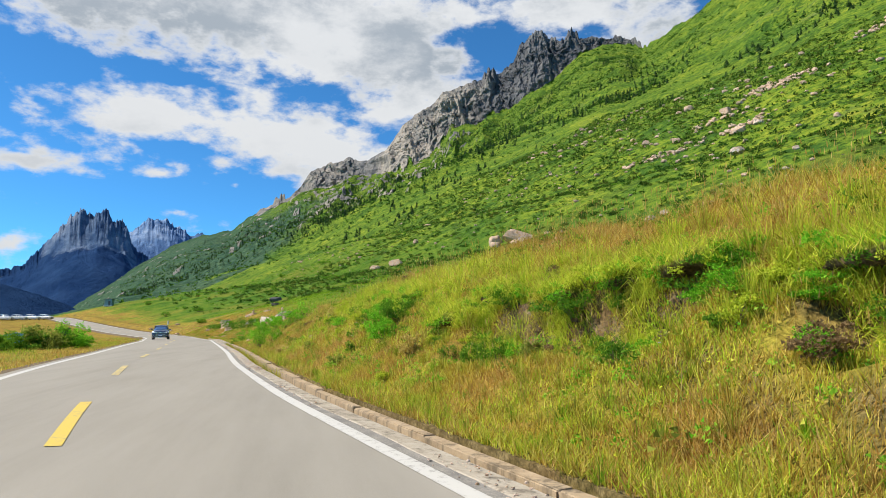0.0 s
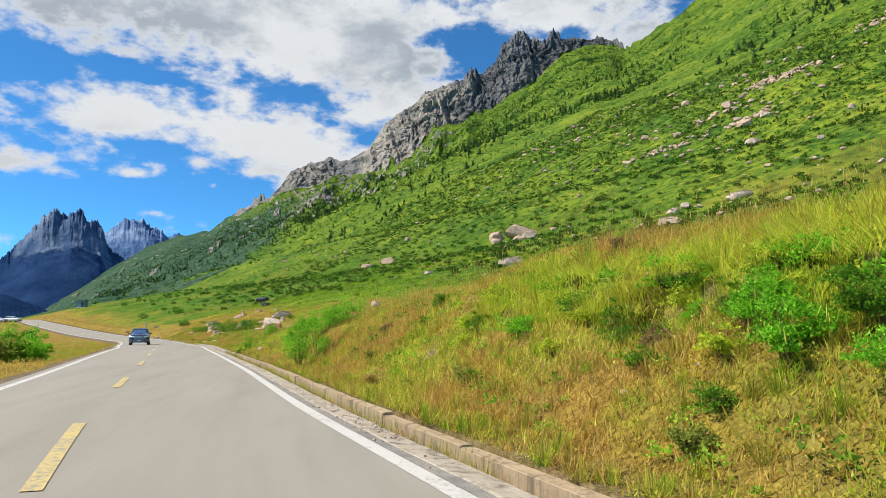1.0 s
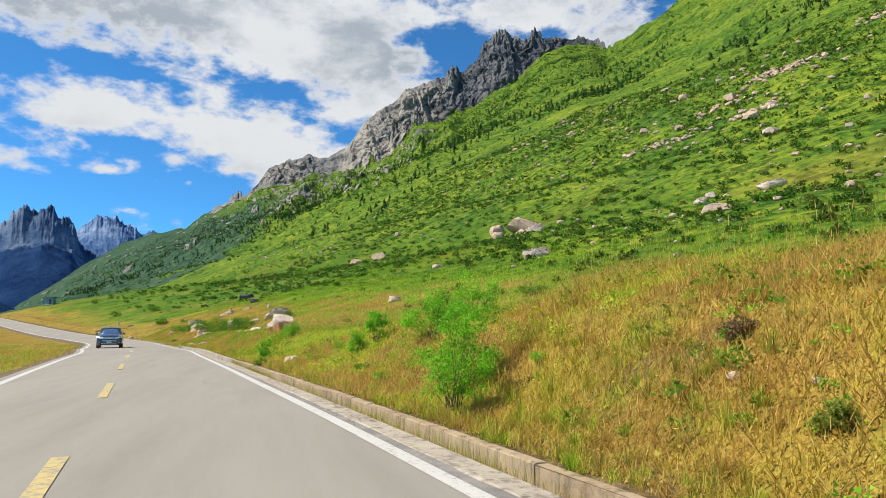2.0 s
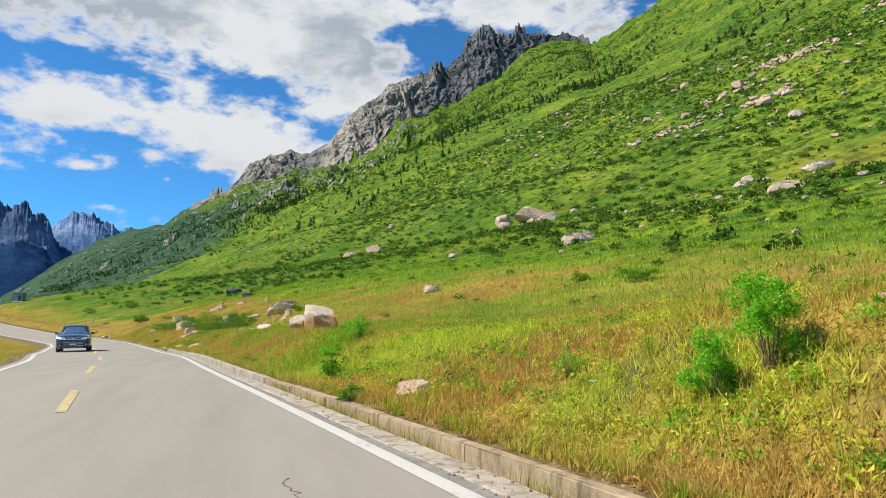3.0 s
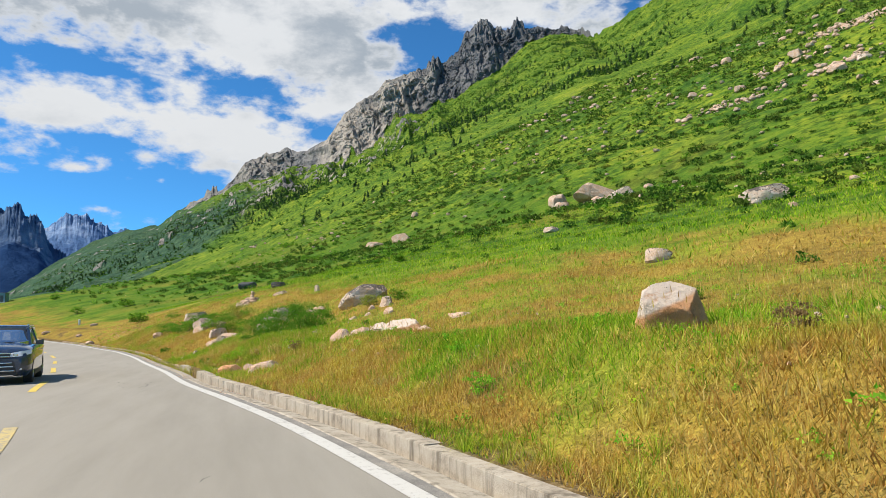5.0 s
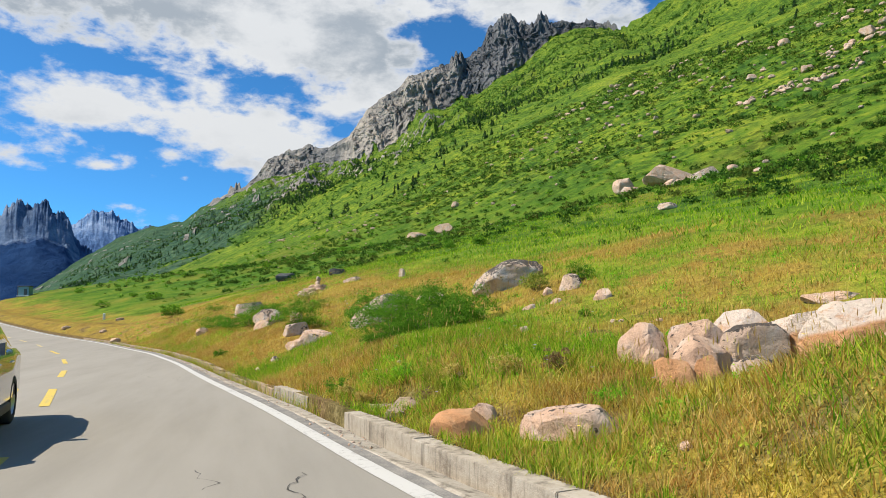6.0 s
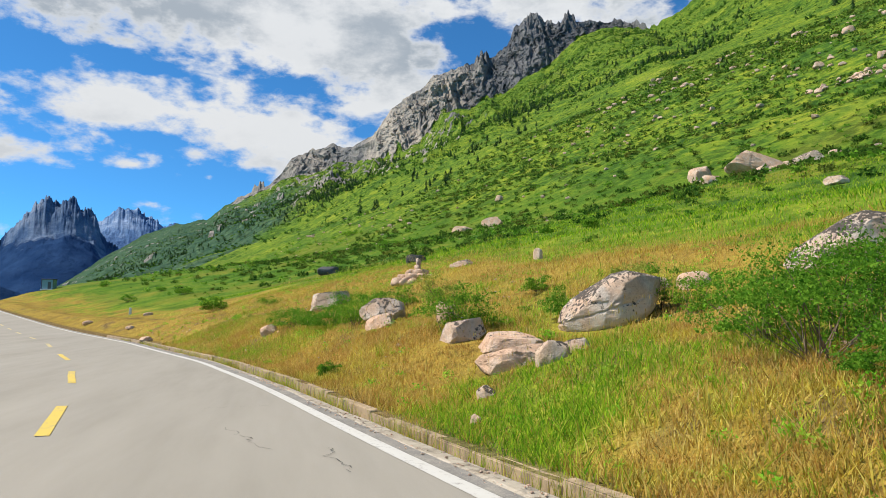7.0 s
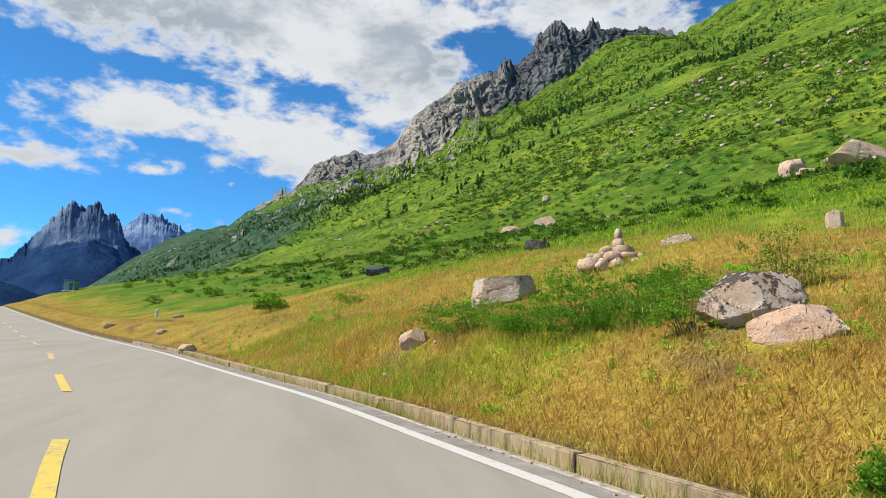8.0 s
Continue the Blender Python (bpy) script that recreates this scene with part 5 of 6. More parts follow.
def leaf_cloud(rnd, centres, radii, leaves, size, squash=0.75, drop=0.0):
    """Small tilted leaves filling rough domes; returns triangles' vertices."""
    n = len(centres)
    way = rnd.normal(size=(n, leaves, 3))
    way /= np.linalg.norm(way, axis=2, keepdims=True)
    way[:, :, 2] = np.abs(way[:, :, 2]) * 1.0 - 0.12
    lobes = 0.72 + 0.38 * np.sin(way[:, :, 0] * 5 + rnd.uniform(0, 6, (n, 1))) * np.cos(way[:, :, 1] * 4 + rnd.uniform(0, 6, (n, 1)))
    dist = rnd.uniform(0.45, 1.0, (n, leaves)) ** 0.5 * lobes
    at = centres[:, None, :] + way * dist[:, :, None] * radii[:, None, None] * np.array([1, 1, squash])
    at = at.reshape(-1, 3)
    m = len(at)
    s = np.repeat(radii if np.ndim(size) == 0 else np.ones(n), leaves) * np.repeat(np.broadcast_to(size, n), leaves) * rnd.uniform(0.6, 1.4, m)
    a, b = rnd.normal(size=(m, 3)), rnd.normal(size=(m, 3))
    a /= np.linalg.norm(a, axis=1, keepdims=True)
    b -= (a * b).sum(1, keepdims=True) * a
    b /= np.linalg.norm(b, axis=1, keepdims=True)
    b[:, 2] = np.abs(b[:, 2])
    verts = np.stack([at - a * s[:, None] * 0.5, at + a * s[:, None] * 0.5, at + b * s[:, None] * 1.2], 1).reshape(-1, 3)
    return verts, np.arange(3 * m).reshape(-1, 3)


def leafy(name, cloud, material, dry=None):
    verts, faces = cloud
    me = mesh_of(name, verts, faces, material, False, [("dry", np.zeros(len(verts)) if dry is None else dry)])
    return me


def hillside_shrubs(name, seed, count, e0, e1, y0, y1, r0, r1, leaves, material, label, cut, size=0.32):
    rnd, x, y, e = scattered(seed, count, e0, e1, y0, y1)
    keep = (rnd.uniform(0.25, 0.75, count) < 0.5 * fbm(x / 14, y / 14, 3, cut) + 0.5 * fbm(x / 4.5, y / 4.5, 2, cut + 3)) & (rnd.uniform(0.0, 1.0, count) < 0.1 + step(e0, e0 + 35, e))
    x, y = x[keep], y[keep]
    r = rnd.uniform(r0, r1, len(x)) ** 1.0
    cloud = leaf_cloud(rnd, np.stack([x, y, land(x, y) + 0.1 * r], -1), r, leaves, size, 0.8)
    stuff(name, leafy(name, cloud, material, np.repeat(np.clip(rnd.normal(0.02, 0.08, len(x)), 0, 0.4), leaves * 3)), label, "shrubs")


seed_stalks()
def ground_cover(name, seed, count, e0, e1, y0, y1, label):
    """Tiny leaves and litter close to the ground."""
    rnd, x, y, e = scattered(seed, count, e0, e1, y0, y1)
    keep = clear_of_rocks(x, y)
    x, y, e = x[keep], y[keep], e[keep]
    r = rnd.uniform(0.08, 0.2, len(x))
    cloud = leaf_cloud(rnd, np.stack([x, y, land(x, y) + 0.02], -1), r, 14, 0.15, 0.55)
    dry = np.clip(step(-0.2, 0.2, dry_field(x, y, e) - rnd.uniform(0, 1, len(x))), 0, 1)
    stuff(name, leafy(name, cloud, BRIGHT_GRASS if y0 < 0 else GRASS, np.repeat(dry, 42)), label, "grass")


ground_cover("ground_cover", 228, 4500, 0.78, 5.2, -6, 40, "tiny leaves and dry litter covering the bank")
ground_cover("ground_cover", 229, 2500, 0.78, 5.0, 40, 98, "tiny leaves and dry litter between the grass")
weeds("bank_weeds", 225, 4500, 1.2, 8, -8, 45, BRIGHT_BUSH, "leafy green weeds on the roadside bank")
weeds("dark_weeds", 226, 3000, 1.4, 9, -8, 40, BUSH, "dark leafy weeds on the roadside bank", 0.08, 0.26)
weeds("lime_weeds", 230, 3600, 1.4, 9, 22, 46, LIME, "yellow-green herbs through the meadow grass", 0.06, 0.2)
weeds("meadow_weeds", 227, 4500, 1.2, 14, 40, 118, BRIGHT_BUSH, "leafy weeds scattered through the meadow")

hillside_shrubs("lower_shrubs", 231, 3000, 13, 60, -10, 190, 0.15, 0.5, 70, MID_BUSH, "low dark green shrubs dotting the meadow slope", 231, 0.22)
hillside_shrubs("hill_shrubs", 234, 8000, 22, 140, -15, 260, 0.3, 1.2, 60, HILL_BUSH, "rounded dark green shrubs over the lower hillside", 235, 0.25)
hillside_shrubs("hill_shrubs", 232, 26000, 100, 260, -20, 340, 0.4, 1.4, 11, HILL_BUSH, "dense green shrubs over the hillside", 233, 0.46)
hillside_shrubs("pale_shrubs", 233, 9000, 22, 250, -20, 330, 0.3, 1.0, 24, FERN, "paler green shrubs over the hillside", 239)


def high_shrubs():
    """Shrubs, trees and stones on the mountain's upper slope."""
    rnd = np.random.RandomState(241)
    ok = (HIGH["r"] > 235) & (HIGH["k"] < 0.98) & (HIGH["rock"] < 0.35) & (HIGH["deg"] > -14) & (HIGH["deg"] < 60) & (HIGH["r"] < 1700)
    at = np.flatnonzero(ok)
    spot = np.stack([HIGH["x"], HIGH["y"], HIGH["z"]], -1)
    weight = HIGH["r"][at] ** 0.6
    some = rnd.choice(at, 13000, p=weight / weight.sum())
    c = spot[some] + rnd.uniform(-4, 4, (13000, 3)) * (1, 1, 0.0)
    r = rnd.uniform(0.6, 2.0, len(c)) * (0.8 + HIGH["r"][some] / 1500)
    stuff("upper_shrubs", leafy("upper_shrubs", leaf_cloud(rnd, c, r, 8, 0.6, 0.7), HILL_BUSH), "dark shrubs scattered over the upper slope", "shrubs")
    ridge = at[(HIGH["deg"][at] > 12) & (HIGH["r"][at] < 1050)]
    weight = HIGH["r"][ridge] ** 1.2 * step(0.3, 0.6, fbm(HIGH["x"][ridge] / 45, HIGH["y"][ridge] / 45, 3, 245))
    some = rnd.choice(ridge, 11000, p=weight / weight.sum())
    c = spot[some] + rnd.uniform(-5, 5, (11000, 3)) * (1, 1, 0.0)
    stuff("ridge_shrubs", leafy("ridge_shrubs", leaf_cloud(rnd, c, rnd.uniform(0.5, 1.7, 11000), 10, 0.5, 0.8), HILL_BUSH), "green shrubs over the upper ridge", "shrubs")
    # conifers: groves on the ridge and a thin wood down the far slope
    band = at[(HIGH["k"][at] > 0.2) & (HIGH["k"][at] < 0.70)]
    grove = fbm(HIGH["x"][band] / 90, HIGH["y"][band] / 90, 4, 243)
    keep = band[(rnd.uniform(0.46, 0.62, len(band)) < grove) & (HIGH["deg"][band] > 3)]
    far = at[(HIGH["deg"][at] < 6) & (HIGH["k"][at] > 0.25) & (HIGH["k"][at] < 0.92)]
    far = far[rnd.uniform(0.36, 0.6, len(far)) < fbm(HIGH["x"][far] / 120, HIGH["y"][far] / 120, 4, 247)]
    some = np.concatenate([rnd.choice(keep, 1300), rnd.choice(far, 4200)])
    verts, faces = [], []
    base = spot[some] + rnd.uniform(-4, 4, (len(some), 3)) * (1, 1, 0)
    tall = rnd.uniform(2.5, 6.0, len(some)) * np.where(np.arange(len(some)) < 1300, 1.0, 0.62)
    for layer in range(4):
        up = 0.12 + 0.2 * layer
        for n in range(6):
            a = rnd.uniform(0, 6.283, len(some))
            reach = tall * (0.30 - 0.06 * layer) * rnd.uniform(0.7, 1.2, len(some))
            tip = base + np.stack([np.cos(a) * reach, np.sin(a) * reach, tall * (up - 0.03)], -1)
            top = base + np.stack([0 * a, 0 * a, tall * (up + 0.27)], -1)
            turn = np.stack([-np.sin(a), np.cos(a), 0 * a], -1) * (reach * 0.42)[:, None]
            verts.append(np.stack([tip - turn, tip + turn, top], 1))
    verts = np.concatenate(verts).reshape(-1, 3)
    stuff("conifers", mesh_of("conifers", verts, np.arange(len(verts)).reshape(-1, 3), CONIFER, False), "dark conifers along the mountainside", "trees")


high_shrubs()


def loose_stones(name, seed, x, y, z, size, material, label):
    rnd = np.random.RandomState(seed)
    shapes = [rock_shape(seed + 10 + n, 1, 0.8, 0.62, 1 if len(x) > 900 else 2, 6, 0.08, 3.0) for n in range(8)]
    verts, faces, start = [], [], 0
    for n in range(len(x)):
        v, f = shapes[n % 8]
        a = rnd.uniform(0, 6.283)
        turned = np.stack([v[:, 0] * np.cos(a) - v[:, 1] * np.sin(a), v[:, 0] * np.sin(a) + v[:, 1] * np.cos(a), v[:, 2]], -1) * size[n]
        verts.append(turned + (x[n], y[n], z[n] - 0.15 * size[n]))
        faces.append(f + start)
        start += len(v)
    stuff(name, mesh_of(name, np.concatenate(verts), np.concatenate(faces), material, False), label, "stones")


def hillside_stones():
    rnd, x, y, e = scattered(261, 2600, 30, 250, -10, 330)
    keep = rnd.uniform(0.3, 0.75, len(x)) < fbm(x / 26, y / 26, 3, 263)
    x, y, e = x[keep], y[keep], e[keep]
    loose_stones("hill_stones", 262, x, y, land(x, y), rnd.uniform(0.2, 1.0, len(x)) ** 2.2 * (0.3 + e / 80) * (1 - 0.45 * step(100, 130, y) * step(90, 60, e)), HILL_ROCK, "pale granite stones strewn over the hillside")
    # bands of rubble across the slope: start, end, width, count, largest stone
    for n, (x0, y0, x1, y1, wide, count, top) in enumerate([(157, 189, 166, 167, 3.0, 330, 2.0), (139.5, 156, 112, 190, 1.6, 200, 2.0), (146, 177, 136, 189, 1.6, 70, 2.4), (206, 186, 214, 176, 4.0, 120, 2.2)]):
        k = rnd.uniform(0, 1, count)
        keep = rnd.uniform(0.25, 0.7, count) < fbm(k * 6, k * 0, 2, 270 + n)
        x, y = (x0 + (x1 - x0) * k + rnd.normal(0, wide, count))[keep], (y0 + (y1 - y0) * k + rnd.normal(0, wide, count))[keep]
        loose_stones("rubble", 264 + n, x, y, land(x, y), rnd.uniform(0.25, 1, len(x)) ** 1.7 * top, HILL_ROCK, "band of pinkish rubble across the slope")
    rnd, x, y, e = scattered(266, 900, 1.3, 9, -8, 112)
    keep = rnd.uniform(0.4, 0.8, len(x)) < fbm(x / 3, y / 3, 3, 267)
    x, y = x[keep], y[keep]
    loose_stones("verge_stones", 268, x, y, land(x, y), rnd.uniform(0.03, 0.14, len(x)), PINK_ROCK, "small stones lying in the verge")

    rnd, x, y, e = scattered(281, 5000, 0, 1, -8, 112)
    side = rim_e(y) - 0.06 + (lip_e_of(y) - rim_e(y) + 0.04) * e + 0.02 * rnd.normal(size=len(y))
    keep = (rnd.uniform(0.35, 0.75, len(x)) < fbm(y / 2.0, y * 0, 3, 283)) & ((y < 38) | (y > 60))
    y, side = y[keep], side[keep]
    loose_stones("gravel", 282, beside(side, y), y, road_z(y) + 0.006, rnd.uniform(0.1, 1.0, len(y)) ** 2 * 0.035 + 0.005, PINK_ROCK, "loose gravel along the asphalt's edge")


hillside_stones()


# ---- grass and roots hanging over the washed-out bank ----
def hanging_grass(name, y0, y1, seed, material, count, long, label, dry):
    """Tangled clumps that droop from the brow of the bank."""
    rnd = np.random.RandomState(seed)
    n = int((y1 - y0) * count)
    tuft = rnd.uniform(y0, y1, max(int((y1 - y0) * 9), 2))
    out_of = rnd.uniform(-0.12, 0.45, len(tuft))
    which = rnd.randint(0, len(tuft), n)
    y = tuft[which] + rnd.normal(0, 0.07, n)
    e = lip_e(tuft)[which] + out_of[which] + rnd.normal(0, 0.07, n)
    x = beside(e, y)
    root = np.stack([x, y, land(x, y) + 0.02], -1)
    a = rnd.normal(3.14, 1.0, n)
    reach = rnd.uniform(0.3, 1.0, n) * long * rnd.uniform(0.5, 1.3, len(tuft))[which]
    out = np.stack([np.cos(a), np.sin(a), 0 * a], -1) * (reach * rnd.uniform(0.25, 0.8, n))[:, None]
    lift = np.stack([0 * a, 0 * a, reach * rnd.uniform(0.15, 0.75, n)], -1)
    fall = np.stack([0 * a, 0 * a, reach * rnd.uniform(-0.5, 0.8, n)], -1)
    side = rnd.normal(0, 1, (n, 3)) * 0.0035
    mid, tip = root + out * 0.5 + lift, root + out * 1.2 + lift - fall
    verts = np.stack([root - side, root + side, mid - side * 0.8, mid + side * 0.8, tip], 1).reshape(-1, 3)
    faces = (np.arange(n)[:, None, None] * 5 + np.array([[0, 1, 3], [0, 3, 2], [2, 3, 4]])).reshape(-1, 3)
    shade = np.clip(np.repeat(rnd.normal(dry, 0.3, len(tuft))[which], 5), 0, 1)
    stuff(name, mesh_of(name, verts, faces, material, False, [("dry", shade)]), label, "grass")


def overhang(x, y, wide, seed):
    """A ragged lump of turf over a hollow, with herbs and grass spilling over its edge."""
    rnd = np.random.RandomState(seed)
    top = float(land(x + 0.42, y))
    v, faces = rock_shape(seed, wide * 1.25, 0.6, 0.3, 3, 9, 0.2, 2.4)
    me = mesh_of("turf_clod", v, faces, GROUND, True, [("dry", np.full(len(v), 0.3)), ("lush", np.ones(len(v))), ("soil", step(0.2, 0.08, v[:, 2]))])
    clod = tagged(new("turf_clod", me), "clod of grassy turf overhanging a dark hollow", "turf", "clods of turf on the bank")
    clod.matrix_basis = pose(x + 0.2, y, top - 0.26, rnd.uniform(-8, 8), rnd.uniform(-6, 6), rnd.uniform(85, 115))
    for material, label, k in ((BRIGHT_BUSH, "green herbs spilling over the turf", 7), (LIME, "yellow-green herbs spilling over the turf", 6), (FERN, "dark feathery herbs under the turf", 6)):
        drop = rnd.uniform(0.0, 0.28, k) + (0.12 if material is FERN else 0.0)
        c = np.stack([x + rnd.uniform(-0.2, 0.12, k), y + rnd.uniform(-0.75, 0.75, k) * wide, top - drop], -1)
        herbs = leaf_cloud(rnd, c, rnd.uniform(0.10, 0.22, k), 110, 0.15, 0.95)
        stuff("hanging_herbs", leafy("hanging_herbs", herbs, material), label, "herbs")
    k = 600
    bx, by = x + 0.15 + rnd.uniform(-0.35, 0.35, k), y + rnd.normal(0, 0.4, k) * wide
    me = blades("clod_grass", rnd, bx, by, rnd.uniform(0.1, 0.36, k), np.full(k, 0.010), np.clip(rnd.normal(0.2, 0.3, k), 0, 1), 1.0, BRIGHT_GRASS, 0, top - 0.02 - 0.5 * np.clip(x + 0.1 - bx, 0, 1))
    stuff("clod_grass", me, "bright green grass on the overhanging turf", "grass")


for n, (x, y, wide) in enumerate(HOLLOWS):
    overhang(x, y, wide, 1200 + n)
hanging_grass("drooping_grass", -4.4, 4.6, 71, BRIGHT_GRASS, 1500, 0.42, "long green grass drooping over the bank's edge", 0.2)
hanging_grass("drooping_grass", 8.6, 12.4, 72, BRIGHT_GRASS, 900, 0.4, "long green grass drooping over the bank's edge", 0.3)
hanging_grass("drooping_grass", 67.0, 69.4, 73, GRASS, 700, 0.35, "long green grass drooping over the bank's edge", 0.3)


# ---- single bushes ----
def bush(x, y, wide, high, kind, seed, leaves=700, group="", coarse=1.0):
    """Leafy branches over a few bare stems."""
    material, label = {"bright": (BRIGHT_BUSH, "bright green leafy bush standing in the grass"), "dark": (BUSH, "dark green leafy shrub on the grassy ground"), "fern": (FERN, "spreading feathery green shrub in the dry grass"),
                       "lime": (LIME, "yellow-green leafy bush hanging over the grassy bank"), "straw": (STRAW, "straw-coloured dry herb bush on the bank"), "olive": (OLIVE, "grey-olive shrub with small dry leaves"), "dead": (DEAD, "brown withered twiggy bush")}[kind]
    rnd = np.random.RandomState(seed)
    n = 26
    spread_x, spread_y = rnd.uniform(-0.36, 0.36, n) * wide, rnd.uniform(-0.34, 0.34, n) * wide * 0.85
    top = high * (0.3 + 0.5 * rnd.uniform(0.3, 1, n)) * (1 - 0.9 * (np.hypot(spread_x, spread_y) / wide) ** 2)
    centres = np.stack([spread_x, spread_y, top * rnd.uniform(0.15, 1.0, n)], -1)
    radii = np.minimum(rnd.uniform(0.12, 0.27, n) * wide, high * 0.6)
    cloud = leaf_cloud(rnd, centres, radii, leaves // n, np.full(n, (0.015 if kind in ("fern", "bright") else 0.019) * (0.45 + wide ** 0.5) * coarse), 0.9 * min(1.6, max(0.6, high / wide * 1.2)))
    z = float(land(x, y)) - 0.04
    ob = new("bush", leafy("bush", cloud, material))
    ob.location = (x, y, z)
    tagged(ob, label, "bush", group)
    foot, tips = np.zeros((n, 3)) + rnd.normal(0, 0.04 * wide, (n, 3)) * (1, 1, 0), centres + rnd.normal(0, 0.05, (n, 3)) * wide
    verts, faces = [], []
    for a, b in zip(foot, tips):
        k = len(verts) * 6
        ring = np.array([(math.cos(q), math.sin(q), 0) for q in (0, 2.1, 4.2)]) * 0.007 * wide ** 0.5
        verts.append(np.concatenate([a + ring, b + ring * 0.4]))
        faces += [(k, k + 1, k + 4, k + 3), (k + 1, k + 2, k + 5, k + 4), (k + 2, k, k + 3, k + 5)]
    stem = new("stem", mesh_of("stem", np.concatenate(verts), faces, BARK))
    stem.parent = ob
    return ob


OLIVE = surface("olive_leaf", paint_leaf([(0.2, (0.14, 0.19, 0.03)), (0.5, (0.29, 0.34, 0.055)), (0.8, (0.46, 0.48, 0.11))]))
STRAW = surface("straw_leaf", paint_leaf([(0.2, (0.34, 0.25, 0.06)), (0.5, (0.56, 0.44, 0.12)), (0.8, (0.72, 0.62, 0.22))]))
DEAD = surface("withered_leaf", paint_leaf([(0.2, (0.14, 0.09, 0.045)), (0.5, (0.26, 0.17, 0.08)), (0.8, (0.36, 0.26, 0.13))]))
BUSHES = [(5.2, 22.4, 1.1, 2.0, "bright"), (5.7, 23.3, 1.0, 1.7, "bright"), (5.6, 30.0, 0.75, 1.3, "bright"), (5.2, 30.2, 0.55, 0.8, "bright"), (3.15, 39.1, 0.55, 1.1, "bright"), (6.3, 27.5, 1.5, 1.35, "bright"), (7.1, 27.2, 1.3, 1.25, "bright"), (6.7, 28.2, 1.2, 1.1, "fern"), (4.3, 42.2, 0.8, 1.05, "bright"),
          (-0.2, 75.6, 2.5, 1.5, "fern"), (0.9, 76.2, 2.2, 1.65, "fern"), (1.7, 76.6, 2.2, 1.5, "fern"), (2.0, 75.6, 1.8, 1.3, "fern"), (0.2, 76.9, 2.0, 1.3, "fern"), (1.3, 74.9, 1.9, 1.2, "fern"), (0.6, 74.6, 1.7, 0.9, "fern"), (-0.5, 74.3, 1.5, 0.7, "fern"), (1.5, 75.2, 1.8, 1.0, "dark"), (-1.4, 92.0, 1.0, 0.95, "dark"), (-0.9, 89.9, 1.5, 1.3, "olive"), (-2.0, 83.9, 1.9, 1.4, "dark"), (1.75, 81.6, 1.3, 1.25, "dark"), (0.3, 82.9, 1.2, 0.9, "fern"), (2.4, 84.2, 1.3, 0.8, "olive"), (1.2, 86.8, 1.1, 0.7, "dark"), (1.6, 80.3, 1.2, 0.9, "dark"), (-5.2, 94.0, 1.9, 0.85, "fern"), (-4.5, 92.4, 2.0, 0.95, "fern"), (-3.2, 92.6, 2.2, 1.4, "fern"), (-2.4, 90.9, 1.9, 1.1, "fern"),
          (-4.0, 91.0, 1.7, 0.9, "fern"), (-3.4, 90.2, 1.6, 0.95, "fern"), (-3.6, 88.5, 1.3, 1.2, "dark"), (-4.65, 84.6, 0.55, 0.45, "fern"), (19.4, 52.2, 2.2, 0.8, "dark")]
BANK_THICKETS = [(8.5, 8.1, 0.9, 0.75, "bright"), (8.9, 7.5, 0.8, 0.7, "fern"), (8.75, 8.6, 0.7, 0.6, "bright"), (8.55, 7.0, 0.8, 0.5, "bright"), (8.35, 10.6, 0.5, 0.45, "fern"), (8.1, 9.6, 0.4, 0.3, "dark"), (8.0, 8.3, 0.4, 0.3, "dark"), (8.6, 11.5, 0.45, 0.4, "fern")]
CULVERT_PLANTS = [(-1.9, 68.9, 0.35, 0.3, "straw"), (-2.1, 69.3, 0.4, 0.4, "straw"), (-1.3, 67.6, 0.5, 0.5, "dead"), (-1.6, 68.2, 0.45, 0.4, "straw"), (-2.2, 69.8, 0.5, 0.5, "dark"), (-1.2, 69.2, 0.5, 0.4, "bright"), (-0.7, 68.0, 0.4, 0.35, "straw"), (-0.2, 67.2, 0.5, 0.45, "straw"), (0.4, 66.8, 0.5, 0.45, "dead")]
MORE_BUSHES = [(18.3, 55.8, 1.4, 0.7, "dark"), (-0.6, 91.4, 0.8, 0.55, "bright"), (4.6, 76.9, 1.0, 0.8, "olive"), (5.9, 76.4, 0.9, 0.7, "dark"), (2.7, 78.6, 0.8, 0.7, "dark"),
               (3.0, 35.6, 0.45, 0.35, "dark"), (5.0, 28.4, 0.4, 0.3, "dark"), (1.75, 47.7, 0.3, 0.28, "dark"), (1.95, 46.8, 0.28, 0.22, "dark"), (4.6, 52.8, 0.5, 0.5, "dead"), (9.0, 60.0, 0.7, 0.5, "dark"), (-6, 110, 1.8, 0.8, "dark")]
FAR_BUSHES = [(-43.1, 233.9, 2.7), (-25.6, 197.8, 1.9), (-19.4, 230.6, 1.9), (-0.9, 200.4, 2.2), (14.7, 190.7, 5.0), (14.0, 108.3, 1.4), (2.3, 253.7, 2.2), (28.8, 243.1, 2.4), (-9.7, 115.1, 2.2), (-19.8, 182.4, 3.5), (-28.5, 185.5, 2.8), (16.9, 269.2, 3.8), (13.5, 155.3, 1.4), (13.0, 113.2, 1.2), (15.7, 273.4, 3.6), (-1.0, 289.5, 2.8)]
